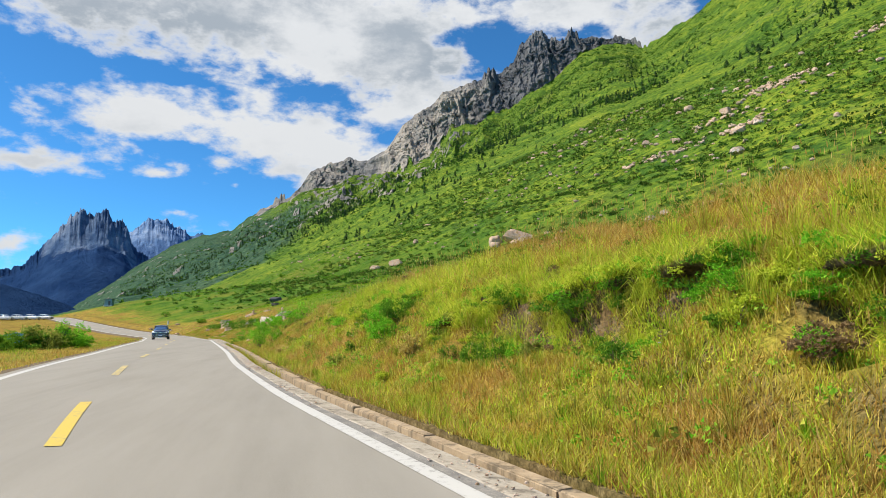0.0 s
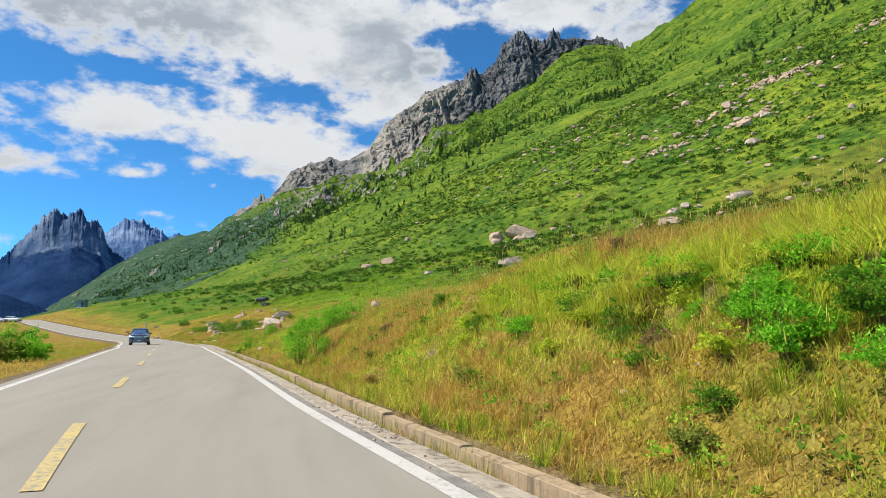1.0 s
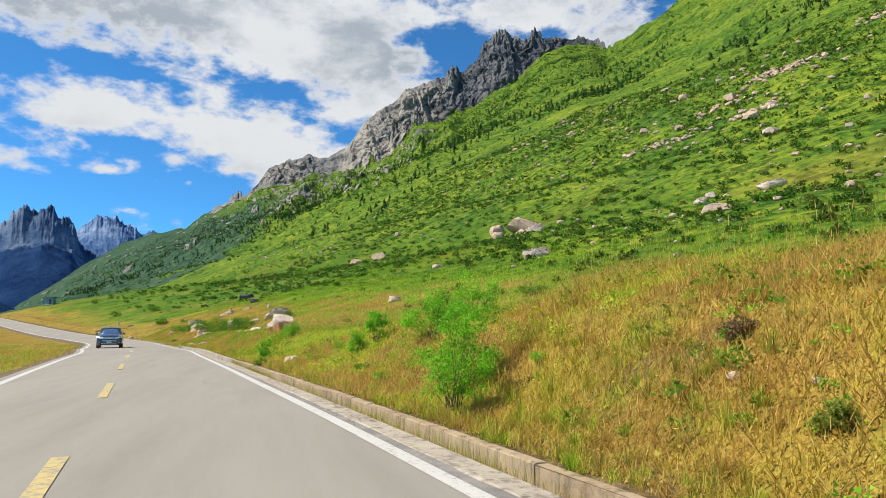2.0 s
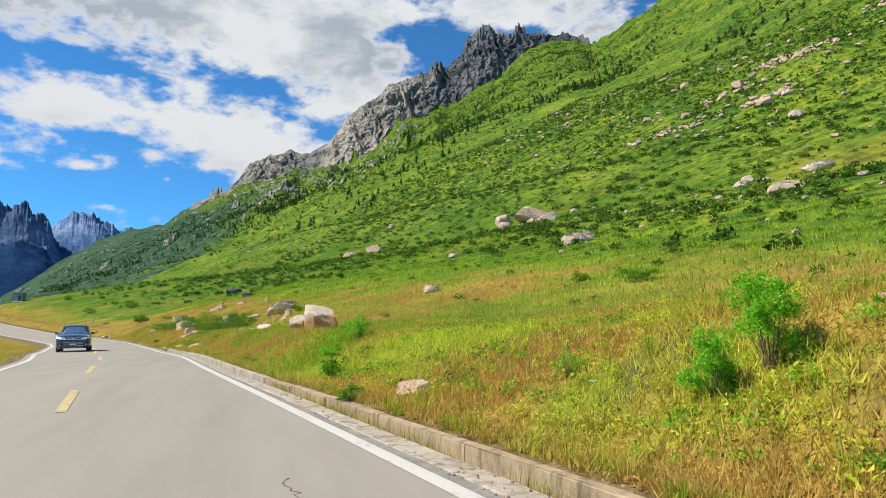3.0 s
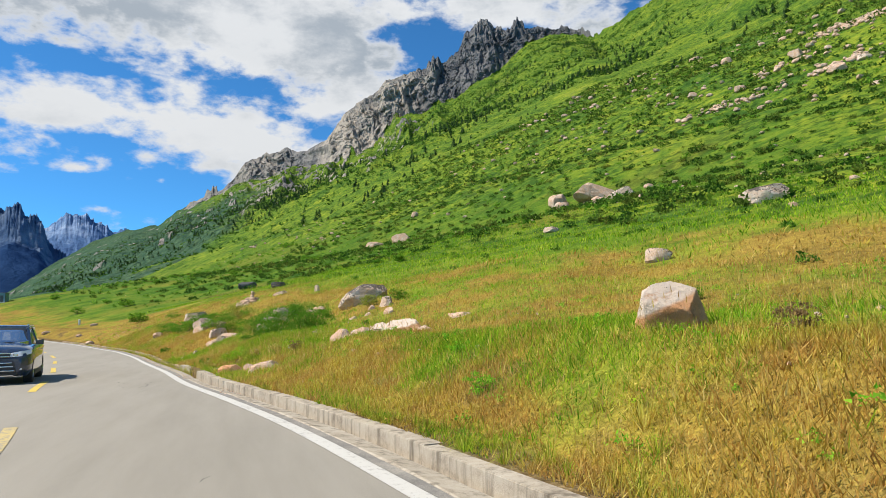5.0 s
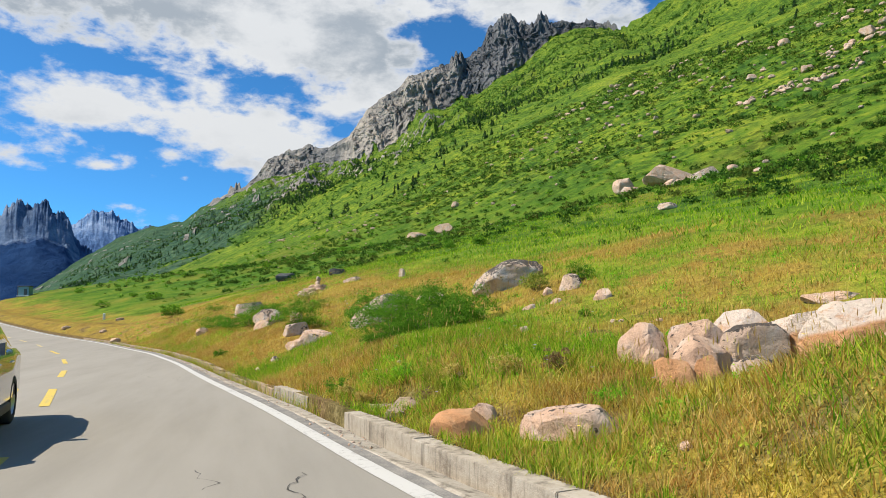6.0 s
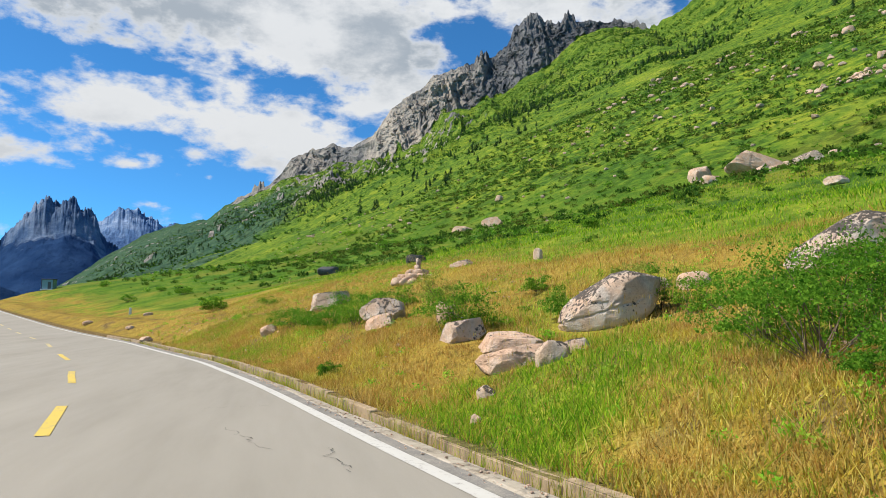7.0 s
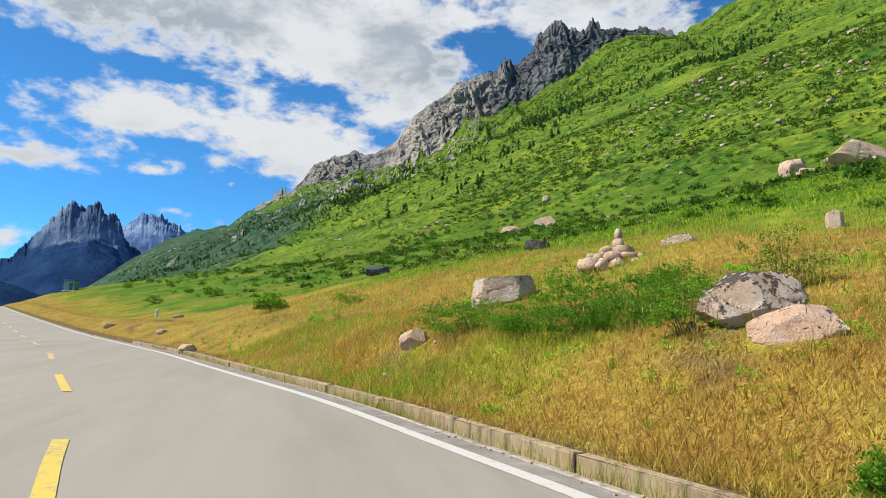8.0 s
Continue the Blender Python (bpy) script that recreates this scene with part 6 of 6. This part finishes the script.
LEFT_BUSHES = [(-8.0, 37.2, 2.6, 2.3, "olive"), (-9.8, 36.2, 2.2, 1.4, "fern"), (-6.9, 38.6, 2.1, 2.5, "bright"), (-11.6, 38.2, 2.4, 1.1, "fern"), (-14, 42, 2.6, 1.0, "dark"), (-8.4, 36.4, 1.9, 1.5, "dark"), (-7.2, 38.0, 1.7, 1.7, "dark"), (-9.6, 35.2, 1.8, 1.4, "dark"), (-6.6, 39.5, 1.5, 1.3, "bright"), (-10.8, 37.0, 2.0, 1.0, "dark"), (-12.5, 40, 2.2, 0.9, "olive"),
               (-16, 52, 2.4, 1.3, "dark"), (-30, 100, 2.5, 1.3, "dark"), (-38, 135, 3, 1.6, "dark")]
for n, row in enumerate(BUSHES + MORE_BUSHES + LEFT_BUSHES + BANK_THICKETS + CULVERT_PLANTS):
    bush(*row, 300 + n, 3600 if row in LEFT_BUSHES else 6000 if row[4] in ("fern", "bright") and row[2] > 0.5 else 5500 if row[2] > 1.5 and row[1] < 100 else 3000 if row[2] > 0.7 else 1200, "bushes in the meadow", 2.1 if row in LEFT_BUSHES else 1.0)
for n, (x, y, wide) in enumerate(FAR_BUSHES):
    bush(x, y, wide, min(0.62 * wide, 1.7), ("dark", "fern", "dark")[n % 3], 800 + n, 1300, "round shrubs on the far meadow", 3.0)
along = np.random.RandomState(55)
for n in range(34):
    y = along.uniform(-4, 20)
    e = along.uniform(1.4, 5.0) - max(0, y - 14) * 0.08
    wide = along.uniform(0.25, 0.6)
    bush(float(beside(e, y)), y, wide, wide * along.uniform(0.6, 0.95), ("dark", "lime", "olive", "straw", "dead", "straw", "lime")[n % 7], 400 + n, 2200, "bushes on the bank")
for n in range(64):  # leafy herbs along the brow of the bank
    y = along.uniform(-4.6, 4.8) if n < 44 else along.uniform(8.4, 14.5)
    e = float(lip_e(np.array(y))) + along.uniform(-0.2, 0.4)
    wide = along.uniform(0.3, 0.8)
    bush(float(beside(e, y)), y, wide, wide * along.uniform(0.5, 0.85), ("bright", "lime", "fern", "bright", "lime", "fern", "bright")[n % 7], 450 + n, 1900, "bushes on the bank")

for n in range(22):  # dark leafy clumps and dry roots in the hollows
    y = along.uniform(-4.2, 4.8) if n < 16 else along.uniform(8.8, 15)
    e = float(lip_e(np.array(y))) - along.uniform(0.2, 0.7)
    wide = along.uniform(0.25, 0.6)
    bush(float(beside(e, y)), y, wide, wide * along.uniform(0.8, 1.2), ("dark", "fern", "dead", "fern", "lime", "olive")[n % 6], 650 + n, 1700, "bushes on the bank")


def tussocks(name, seed, x, y, long, count, dry, label, material=None):
    """Tufts of long grass that arch outwards from one root."""
    rnd = np.random.RandomState(seed)
    n = len(x)
    size = long * rnd.uniform(0.6, 1.3, n)
    at = np.repeat(np.stack([x, y, land(x, y) - 0.03], -1), count, 0)
    m = n * count
    reach = np.repeat(size, count) * rnd.uniform(0.5, 1.15, m)
    a, k = rnd.uniform(0, 6.283, m), rnd.uniform(0.08, 0.95, m)
    out = np.stack([np.cos(a), np.sin(a), 0 * a], -1)
    at = at + out * (np.repeat(size, count) * rnd.uniform(0, 0.16, m))[:, None]
    side = np.stack([-np.sin(a), np.cos(a), 0 * a], -1) * rnd.uniform(0.002, 0.0045, m)[:, None]
    up = np.array([0, 0, 1.0])
    mid = at + out * (reach * k * 0.45)[:, None] + up * (reach * (0.62 - 0.2 * k))[:, None]
    tip = at + out * (reach * k * 1.05)[:, None] + up * (reach * (0.95 - 0.85 * k))[:, None]
    verts = np.stack([at - side, at + side, mid - side * 0.8, mid + side * 0.8, tip], 1).reshape(-1, 3)
    faces = (np.arange(m)[:, None, None] * 5 + np.array([[0, 1, 3], [0, 3, 2], [2, 3, 4]])).reshape(-1, 3)
    shade = np.clip(np.repeat(dry + rnd.normal(0, 0.25, n), count) + rnd.normal(0, 0.15, m), 0, 1)
    stuff(name, mesh_of(name, verts, faces, material or GRASS, False, [("dry", np.repeat(shade, 5))]), label, "grass")


pick = np.random.RandomState(57)
ys = pick.uniform(-5, 15, 460)
tussocks("brow_tussocks", 58, beside(lip_e(ys) + pick.uniform(-0.25, 1.3, 460), ys), ys, 0.5, 70, 0.2, "long bright green grass arching over the brow of the bank", BRIGHT_GRASS)
ys = pick.uniform(-5, 24, 380)
tussocks("bank_tussocks", 59, beside(pick.uniform(0.95, 2.9, 380), ys), ys, 0.30, 55, 0.55, "straw and green tussocks on the face of the bank")
ys = np.concatenate([pick.uniform(-5, 24, 200), pick.uniform(24, 66, 300)])
tussocks("ditch_tussocks", 60, beside(pick.uniform(0.74, 1.1, 500), ys), ys, 0.27, 42, 0.5, "grass tufts leaning over the ditch wall")
ys = pick.uniform(24, 112, 520)
tussocks("meadow_tussocks", 61, beside(pick.uniform(1.3, 9.0, 520), ys), ys, 0.34, 40, 0.5, "tufts of long meadow grass")
for n in range(46):
    y = along.uniform(-4, 108)
    e = along.uniform(1.5, 7.5)
    wide = along.uniform(0.22, 0.5)
    bush(float(beside(e, y)), y, wide, wide * along.uniform(0.6, 1.0), ("bright", "dark", "olive", "bright")[n % 4], 500 + n, 900, "low plants in the verge")


def wildflowers(name, seed, count, material, label):
    rnd, x, y, e = scattered(seed, count, 1.4, 9, -6, 110)
    keep = rnd.uniform(0.45, 0.8, count) < fbm(x / 4, y / 4, 3, seed)
    x, y = x[keep], y[keep]
    n = len(x)
    top = np.stack([x, y, land(x, y) + rnd.uniform(0.12, 0.4, n)], -1)
    fan = []
    for q in range(5):
        a = q * 1.2566 + rnd.uniform(0, 1, n)
        r = rnd.uniform(0.015, 0.028, n)
        fan.append(np.stack([top, top + np.stack([np.cos(a) * r, np.sin(a) * r, 0.3 * r], -1), top + np.stack([np.cos(a + 0.9) * r, np.sin(a + 0.9) * r, 0.3 * r], -1)], 1))
    verts = np.concatenate(fan).reshape(-1, 3)
    stuff(name, mesh_of(name, verts, np.arange(len(verts)).reshape(-1, 3), material), label, "flowers")


wildflowers("blue_flowers", 601, 700, PETAL_BLUE, "small pale blue wildflowers in the grass")
wildflowers("yellow_flowers", 602, 2200, PETAL_YELLOW, "small yellow wildflowers in the grass")


# ---- vehicles ----
def part(name, me, parent, label="", at=(0, 0, 0), turn=(0, 0, 0)):
    ob = new(name, me)
    ob.parent, ob.location, ob.rotation_euler = parent, at, turn
    return tagged(ob, label) if label else ob


def loft(name, sections, material, smooth=True, close=True):
    """A skin over sections, each a list of points, capped at both ends."""
    bm = bmesh.new()
    rings = [[bm.verts.new(p) for p in sec] for sec in sections]
    m = len(rings[0])
    for a, b in zip(rings, rings[1:]):
        for i in range(m if close else m - 1):
            bm.faces.new((a[i], a[(i + 1) % m], b[(i + 1) % m], b[i]))
    if close:
        bm.faces.new(rings[0][::-1])
        bm.faces.new(rings[-1])
    bmesh.ops.recalc_face_normals(bm, faces=bm.faces)
    for f in bm.faces:
        f.smooth = smooth and len(f.verts) == 4
    me = bpy.data.meshes.new(name)
    bm.to_mesh(me)
    bm.free()
    me.materials.append(material)
    return me


def wheel_meshes(r=0.37, wide=0.24):
    def turned(name, profile, material):
        secs = [[(x, math.cos(a) * q, math.sin(a) * q) for x, q in profile] for a in [6.2832 * n / 28 for n in range(29)]]
        return loft(name, secs, material, True, False)
    h = wide / 2
    tyre = turned("tyre", [(-h, r * 0.66), (-h, r * 0.9), (-h * 0.8, r), (h * 0.8, r), (h, r * 0.9), (h, r * 0.66)], RUBBER)
    rim = turned("rim", [(-h * 0.9, r * 0.66), (-h * 0.5, r * 0.6), (-h * 0.55, r * 0.2), (-h * 0.6, 0.001)], ALLOY)
    rim2 = turned("rim", [(h * 0.9, r * 0.66), (h * 0.5, r * 0.6), (h * 0.55, r * 0.2), (h * 0.6, 0.001)], ALLOY)
    return tyre, rim, rim2


RUBBER = surface("rubber", paint_plain((0.025, 0.025, 0.025), 0.85))
ALLOY = surface("alloy", paint_plain((0.55, 0.55, 0.56), 0.3, 0.9))
CHROME = surface("chrome", paint_plain((0.75, 0.75, 0.76), 0.12, 1.0))
DARK_PAINT = surface("dark_paint", paint_plain((0.018, 0.035, 0.075), 0.25, 0.2, 1.0))
WHITE_PAINT = surface("white_paint", paint_plain((0.75, 0.75, 0.74), 0.3, 0.0, 1.0))
CAR_GLASS = surface("car_glass", paint_plain((0.16, 0.20, 0.24), 0.05, 0.7, 1.0))
WINDSCREEN = surface("windscreen", paint_plain((0.50, 0.56, 0.60), 0.06, 0.9, 1.0))
LAMP_GLASS = surface("lamp_glass", paint_plain((0.85, 0.87, 0.9), 0.3, 0.0, 1.0))
BLACK_TRIM = surface("black_trim", paint_plain((0.02, 0.02, 0.022), 0.6))
PLATE_BLUE = surface("plate_blue", paint_plain((0.02, 0.08, 0.42), 0.5))
PLATE_BAR = surface("plate_bar", paint_plain((0.8, 0.8, 0.8), 0.5))


def car(paint, label, m):
    """A sport utility car with its nose towards -y, its wheels at z = 0."""
    top = new("car", None)
    tagged(top, label, "car")

    def ring(y, half, low, belt, high, tuck):
        return [(-half + 0.08, y, low), (-half, y, low + 0.16), (-half, y, belt - 0.1), (-half + tuck, y, belt), (-half * 0.62, y, high), (0, y, high + 0.02),
                (half * 0.62, y, high), (half - tuck, y, belt), (half, y, belt - 0.1), (half, y, low + 0.16), (half - 0.08, y, low)]
    part("body", loft("body", [ring(-2.42, 0.70, 0.36, 0.72, 0.74, 0.05), ring(-2.34, 0.86, 0.26, 0.86, 0.90, 0.06), ring(-2.05, 0.93, 0.24, 0.98, 1.04, 0.07), ring(-1.5, 0.95, 0.24, 1.03, 1.12, 0.07),
                               ring(-0.95, 0.95, 0.24, 1.08, 1.16, 0.06), ring(0, 0.95, 0.24, 1.10, 1.12, 0.05), ring(1.2, 0.95, 0.24, 1.11, 1.13, 0.05), ring(2.1, 0.93, 0.28, 1.10, 1.14, 0.07),
                               ring(2.36, 0.86, 0.34, 0.98, 1.02, 0.08)], paint), top)

    across = [-1.0, -0.6, -0.2, 0.2, 0.6, 1.0]

    def arch(y, base, half, z, crown, back=0.0):
        """A section of the cabin: from the belt line up over the roof."""
        return [(-base, y, 1.08)] + [(k * half, y + back * (1 - k * k), z + crown * (1 - k * k)) for k in across] + [(base, y, 1.08)]
    part("cabin_glass", loft("cabin_glass", [arch(-0.98, 0.78, 0.76, 1.10, 0.01), arch(-0.20, 0.87, 0.64, 1.58, 0.02), arch(0.1, 0.88, 0.65, 1.62, 0.02), arch(1.3, 0.88, 0.65, 1.62, 0.02),
                                             arch(1.85, 0.86, 0.62, 1.54, 0.02), arch(2.24, 0.80, 0.76, 1.10, 0.01)], CAR_GLASS), top, "dark tinted windows")
    shield = [[(k * (0.75 - 0.15 * t), -1.0 + 0.80 * t - 0.06 * (1 - k * k), 1.125 + 0.475 * t) for k in across] + [(k * (0.75 - 0.15 * t), -0.97 + 0.80 * t, 1.10 + 0.475 * t) for k in across[::-1]] for t in (0.0, 0.25, 0.5, 0.75, 1.0)]
    part("windscreen", loft("windscreen", shield, WINDSCREEN), top, "sky-blue reflecting windscreen")
    part("roof", loft("roof", [[(k * h, y, z + c * (1 - k * k)) for k in across] + [(k * h, y, z - 0.05) for k in across[::-1]]
                               for y, h, z, c in ((-0.24, 0.66, 1.60, 0.03), (-0.05, 0.69, 1.645, 0.035), (0.5, 0.70, 1.665, 0.04), (1.4, 0.69, 1.655, 0.04), (1.95, 0.64, 1.57, 0.03))], paint), top)
    part("wiper", box_mesh("wiper", 0.6, 0.03, 0.02, BLACK_TRIM, 0.004), top, "black wiper", (0.1, -1.06, 1.15), (0, radians(-4), 0))
    for side in (-1, 1):
        part("front_pillar", loft("front_pillar", [[(side * x, y, z) for x, y, z in ((0.76, -1.03, 1.09), (0.83, -0.98, 1.09), (0.83, -0.90, 1.09), (0.76, -0.94, 1.09))],
                                                   [(side * x, y, z) for x, y, z in ((0.60, -0.26, 1.615), (0.67, -0.22, 1.61), (0.67, -0.13, 1.62), (0.60, -0.16, 1.63))]], paint, False), top)
        part("roof_rail", box_mesh("roof_rail", 0.04, 1.6, 0.04, CHROME, 0.01), top, "chrome roof rail", (side * 0.62, 0.75, 1.675))
        part("pillar", loft("pillar", [[(side * 0.90, 0.30, 1.09), (side * 0.90, 0.38, 1.09), (side * 0.86, 0.38, 1.09), (side * 0.86, 0.30, 1.09)],
                                       [(side * 0.695, 0.30, 1.65), (side * 0.695, 0.38, 1.65), (side * 0.66, 0.38, 1.65), (side * 0.66, 0.30, 1.65)]], paint, False), top)
        mirror = part("mirror", loft("mirror", [[(side * x, y, z) for x, y, z in ((0.9, -0.62, 1.10), (0.9, -0.52, 1.10), (0.9, -0.52, 1.20), (0.9, -0.62, 1.20))],
                                                [(side * x, y, z) for x, y, z in ((1.10, -0.60, 1.09), (1.10, -0.50, 1.09), (1.10, -0.50, 1.25), (1.10, -0.60, 1.25))]], paint, False), top)
        lamp = part("headlight", loft("headlight", [[(side * x, y, z) for x, y, z in ((0.44, -2.43, 0.78), (0.44, -2.30, 0.78), (0.44, -2.26, 0.89), (0.44, -2.38, 0.89))],
                                                    [(side * x, y, z) for x, y, z in ((0.70, -2.40, 0.80), (0.70, -2.20, 0.80), (0.70, -2.16, 0.94), (0.70, -2.33, 0.94))],
                                                    [(side * x, y, z) for x, y, z in ((0.93, -2.22, 0.86), (0.93, -1.98, 0.88), (0.93, -1.96, 0.97), (0.93, -2.12, 0.97))]], LAMP_GLASS, False), top, "clear glass headlight")
        part("reflector", box_mesh("reflector", 0.12, 0.03, 0.08, CHROME, 0.02), lamp, "bright round reflector", (side * 0.58, -2.42, 0.80))
        part("fog_lamp", box_mesh("fog_lamp", 0.16, 0.06, 0.06, LAMP_GLASS, 0.015), top, "round fog lamp", (side * 0.66, -2.38, 0.42))
        part("tail_light", box_mesh("tail_light", 0.16, 0.1, 0.24, TAIL, 0.02), top, "red tail light", (side * 0.80, 2.27, 0.82))
        for y in (-0.35, 0.75):
            part("door_handle", box_mesh("door_handle", 0.03, 0.2, 0.03, CHROME, 0.01), top, "chrome door handle", (side * 0.955, y + 0.35, 0.92))
        part("sill", box_mesh("sill", 0.06, 2.3, 0.14, BLACK_TRIM, 0.02), top, "black plastic sill", (side * 0.93, 0.0, 0.22))
    grille = part("grille", box_mesh("grille", 0.9, 0.08, 0.15, BLACK_TRIM, 0.02), top, "dark upper grille", (0, -2.41, 0.76))
    for z in (0.02, 0.115):
        part("grille_bar", box_mesh("grille_bar", 0.94, 0.03, 0.032, CHROME, 0.008), grille, "chrome bar", (0, -0.045, z))
    part("badge", box_mesh("badge", 0.15, 0.03, 0.10, CHROME, 0.03), grille, "plain chrome badge", (0, -0.055, 0.025))
    intake = part("intake", loft("intake", [[(k * 0.62, -2.47, 0.36), (k * 0.62, -2.38, 0.36), (k * 0.52, -2.38, 0.66), (k * 0.52, -2.47, 0.66)] for k in (-1, -0.5, 0, 0.5, 1)], BLACK_TRIM, False), top, "wide dark lower grille")
    for z, wide in ((0.395, 1.14), (0.51, 1.08), (0.615, 1.02)):
        part("grille_bar", box_mesh("grille_bar", wide, 0.03, 0.03, CHROME, 0.008), intake, "chrome bar", (0, -2.48, z))
    part("bumper", box_mesh("bumper", 1.3, 0.12, 0.2, BLACK_TRIM, 0.04), top, "black lower bumper", (0, -2.36, 0.26))
    part("skid_plate", box_mesh("skid_plate", 1.1, 0.05, 0.05, CHROME, 0.012), top, "silver skid plate", (0, -2.41, 0.25))
    plate = part("number_plate", box_mesh("number_plate", 0.44, 0.02, 0.14, PLATE_BLUE, 0.004), top, "blue number plate", (0, -2.50, 0.44))
    part("bar", box_mesh("bar", 0.34, 0.006, 0.07, PLATE_BAR, 0.001), plate, "", (0, -0.012, 0.035))
    tyre, rim, rim2 = wheel_meshes()
    for x, y in ((-0.83, -1.5), (0.83, -1.5), (-0.83, 1.42), (0.83, 1.42)):
        wheel = part("wheel", tyre, top, "black tyre on an alloy rim", (x, y, 0.37))
        part("rim", rim if x < 0 else rim2, wheel, "silver alloy rim")
    top.matrix_basis = m
    return top


TAIL = surface("tail_red", paint_plain((0.35, 0.01, 0.01), 0.2, 0.0, 1.0))


def heading_at(y):
    return -math.atan(float(edge_x(y + 1) - edge_x(y - 1)) / 2)


car_y = 67.2
car(DARK_PAINT, "dark blue-black sport utility car driving on the road", Matrix.Translation((float(beside(-4.2, car_y)), car_y, float(road_z(car_y)) + 0.012)) @ Matrix.Rotation(heading_at(car_y), 4, "Z") @ Matrix.Scale(0.86, 4))
parked = car(WHITE_PAINT, "white car parked on the grass by the road", pose(-74.5, 223, float(land(-74.5, 223)), 0, 0, 70))
tagged(parked, group="parked cars")
for x, y, turn in ((-77.5, 221, 75), (-80.5, 219, 68), (-84, 217, 72), (-71.8, 226, 66)):
    copy_thing(parked, pose(x, y, float(land(x, y)), 0, 0, turn))

# ---- a hut on the rise, a tent, a box and a post ----
TEAL = surface("teal_panel", paint_plain((0.13, 0.27, 0.31), 0.6))
PALE = surface("pale_panel", paint_plain((0.62, 0.64, 0.62), 0.7))
ROOFING = surface("dark_roofing", paint_plain((0.05, 0.06, 0.065), 0.7))
BLUE_CLOTH = surface("blue_cloth", paint_plain((0.12, 0.36, 0.68), 0.7))
hut = tagged(new("hut", None), "small teal hut with a dark flat roof on the rise", "hut")
hut.matrix_basis = pose(-62.7, 262.3, float(land(-62.7, 262.3)) - 0.2, 0, 0, -12) @ Matrix.Scale(0.62, 4)
part("wall", box_mesh("wall", 4.4, 3.2, 4.3, TEAL, 0.03), hut)
part("roof", box_mesh("roof", 5.0, 4.0, 0.3, ROOFING, 0.05), hut, "dark overhanging roof", (0, 0, 4.3))
part("plinth", box_mesh("plinth", 5.0, 4.2, 0.35, PALE, 0.04), hut, "pale plinth", (0, -0.3, 0))
for x in (-2.4, 2.4):
    part("post", box_mesh("post", 0.16, 0.16, 4.0, ROOFING, 0.02), hut, "dark porch post", (x, -1.85, 0.3))
part("door", box_mesh("door", 1.3, 0.08, 3.0, ROOFING, 0.01), hut, "dark door", (0.8, -1.62, 0.3))
tent = tagged(new("tent", loft("tent", [[(-1.6, y, 0), (-1.1, y, 0.75), (0, y, 1.0), (1.1, y, 0.75), (1.6, y, 0)] for y in (-1.2, -0.4, 0.4, 1.2)], BLUE_CLOTH, False)),
              "low blue tent pitched on the far meadow", "tent")
tent.matrix_basis = pose(-19.4, 63.6, float(land(-19.4, 63.6)), 0, 0, 20)
bin_box = tagged(new("bin", None), "black box on two short legs beside the road", "bin")
bin_box.matrix_basis = pose(-28.8, 107.9, float(land(-28.8, 107.9)))
part("box", box_mesh("box", 1.0, 0.7, 1.1, BLACK_TRIM, 0.05), bin_box, "", (0, 0, 0.25))
part("lid", box_mesh("lid", 1.06, 0.76, 0.1, BLACK_TRIM, 0.03), bin_box, "", (0, 0, 1.35))
for x in (-0.35, 0.35):
    part("leg", box_mesh("leg", 0.1, 0.5, 0.27, BLACK_TRIM, 0.01), bin_box, "", (x, 0, 0))
marker = tagged(new("marker_post", box_mesh("marker_post", 0.3, 0.2, 0.95, PALE, 0.04)), "short white marker stone in the meadow", "post")
marker.matrix_basis = pose(-23.2, 159.8, float(land(-23.2, 159.8)) - 0.1)
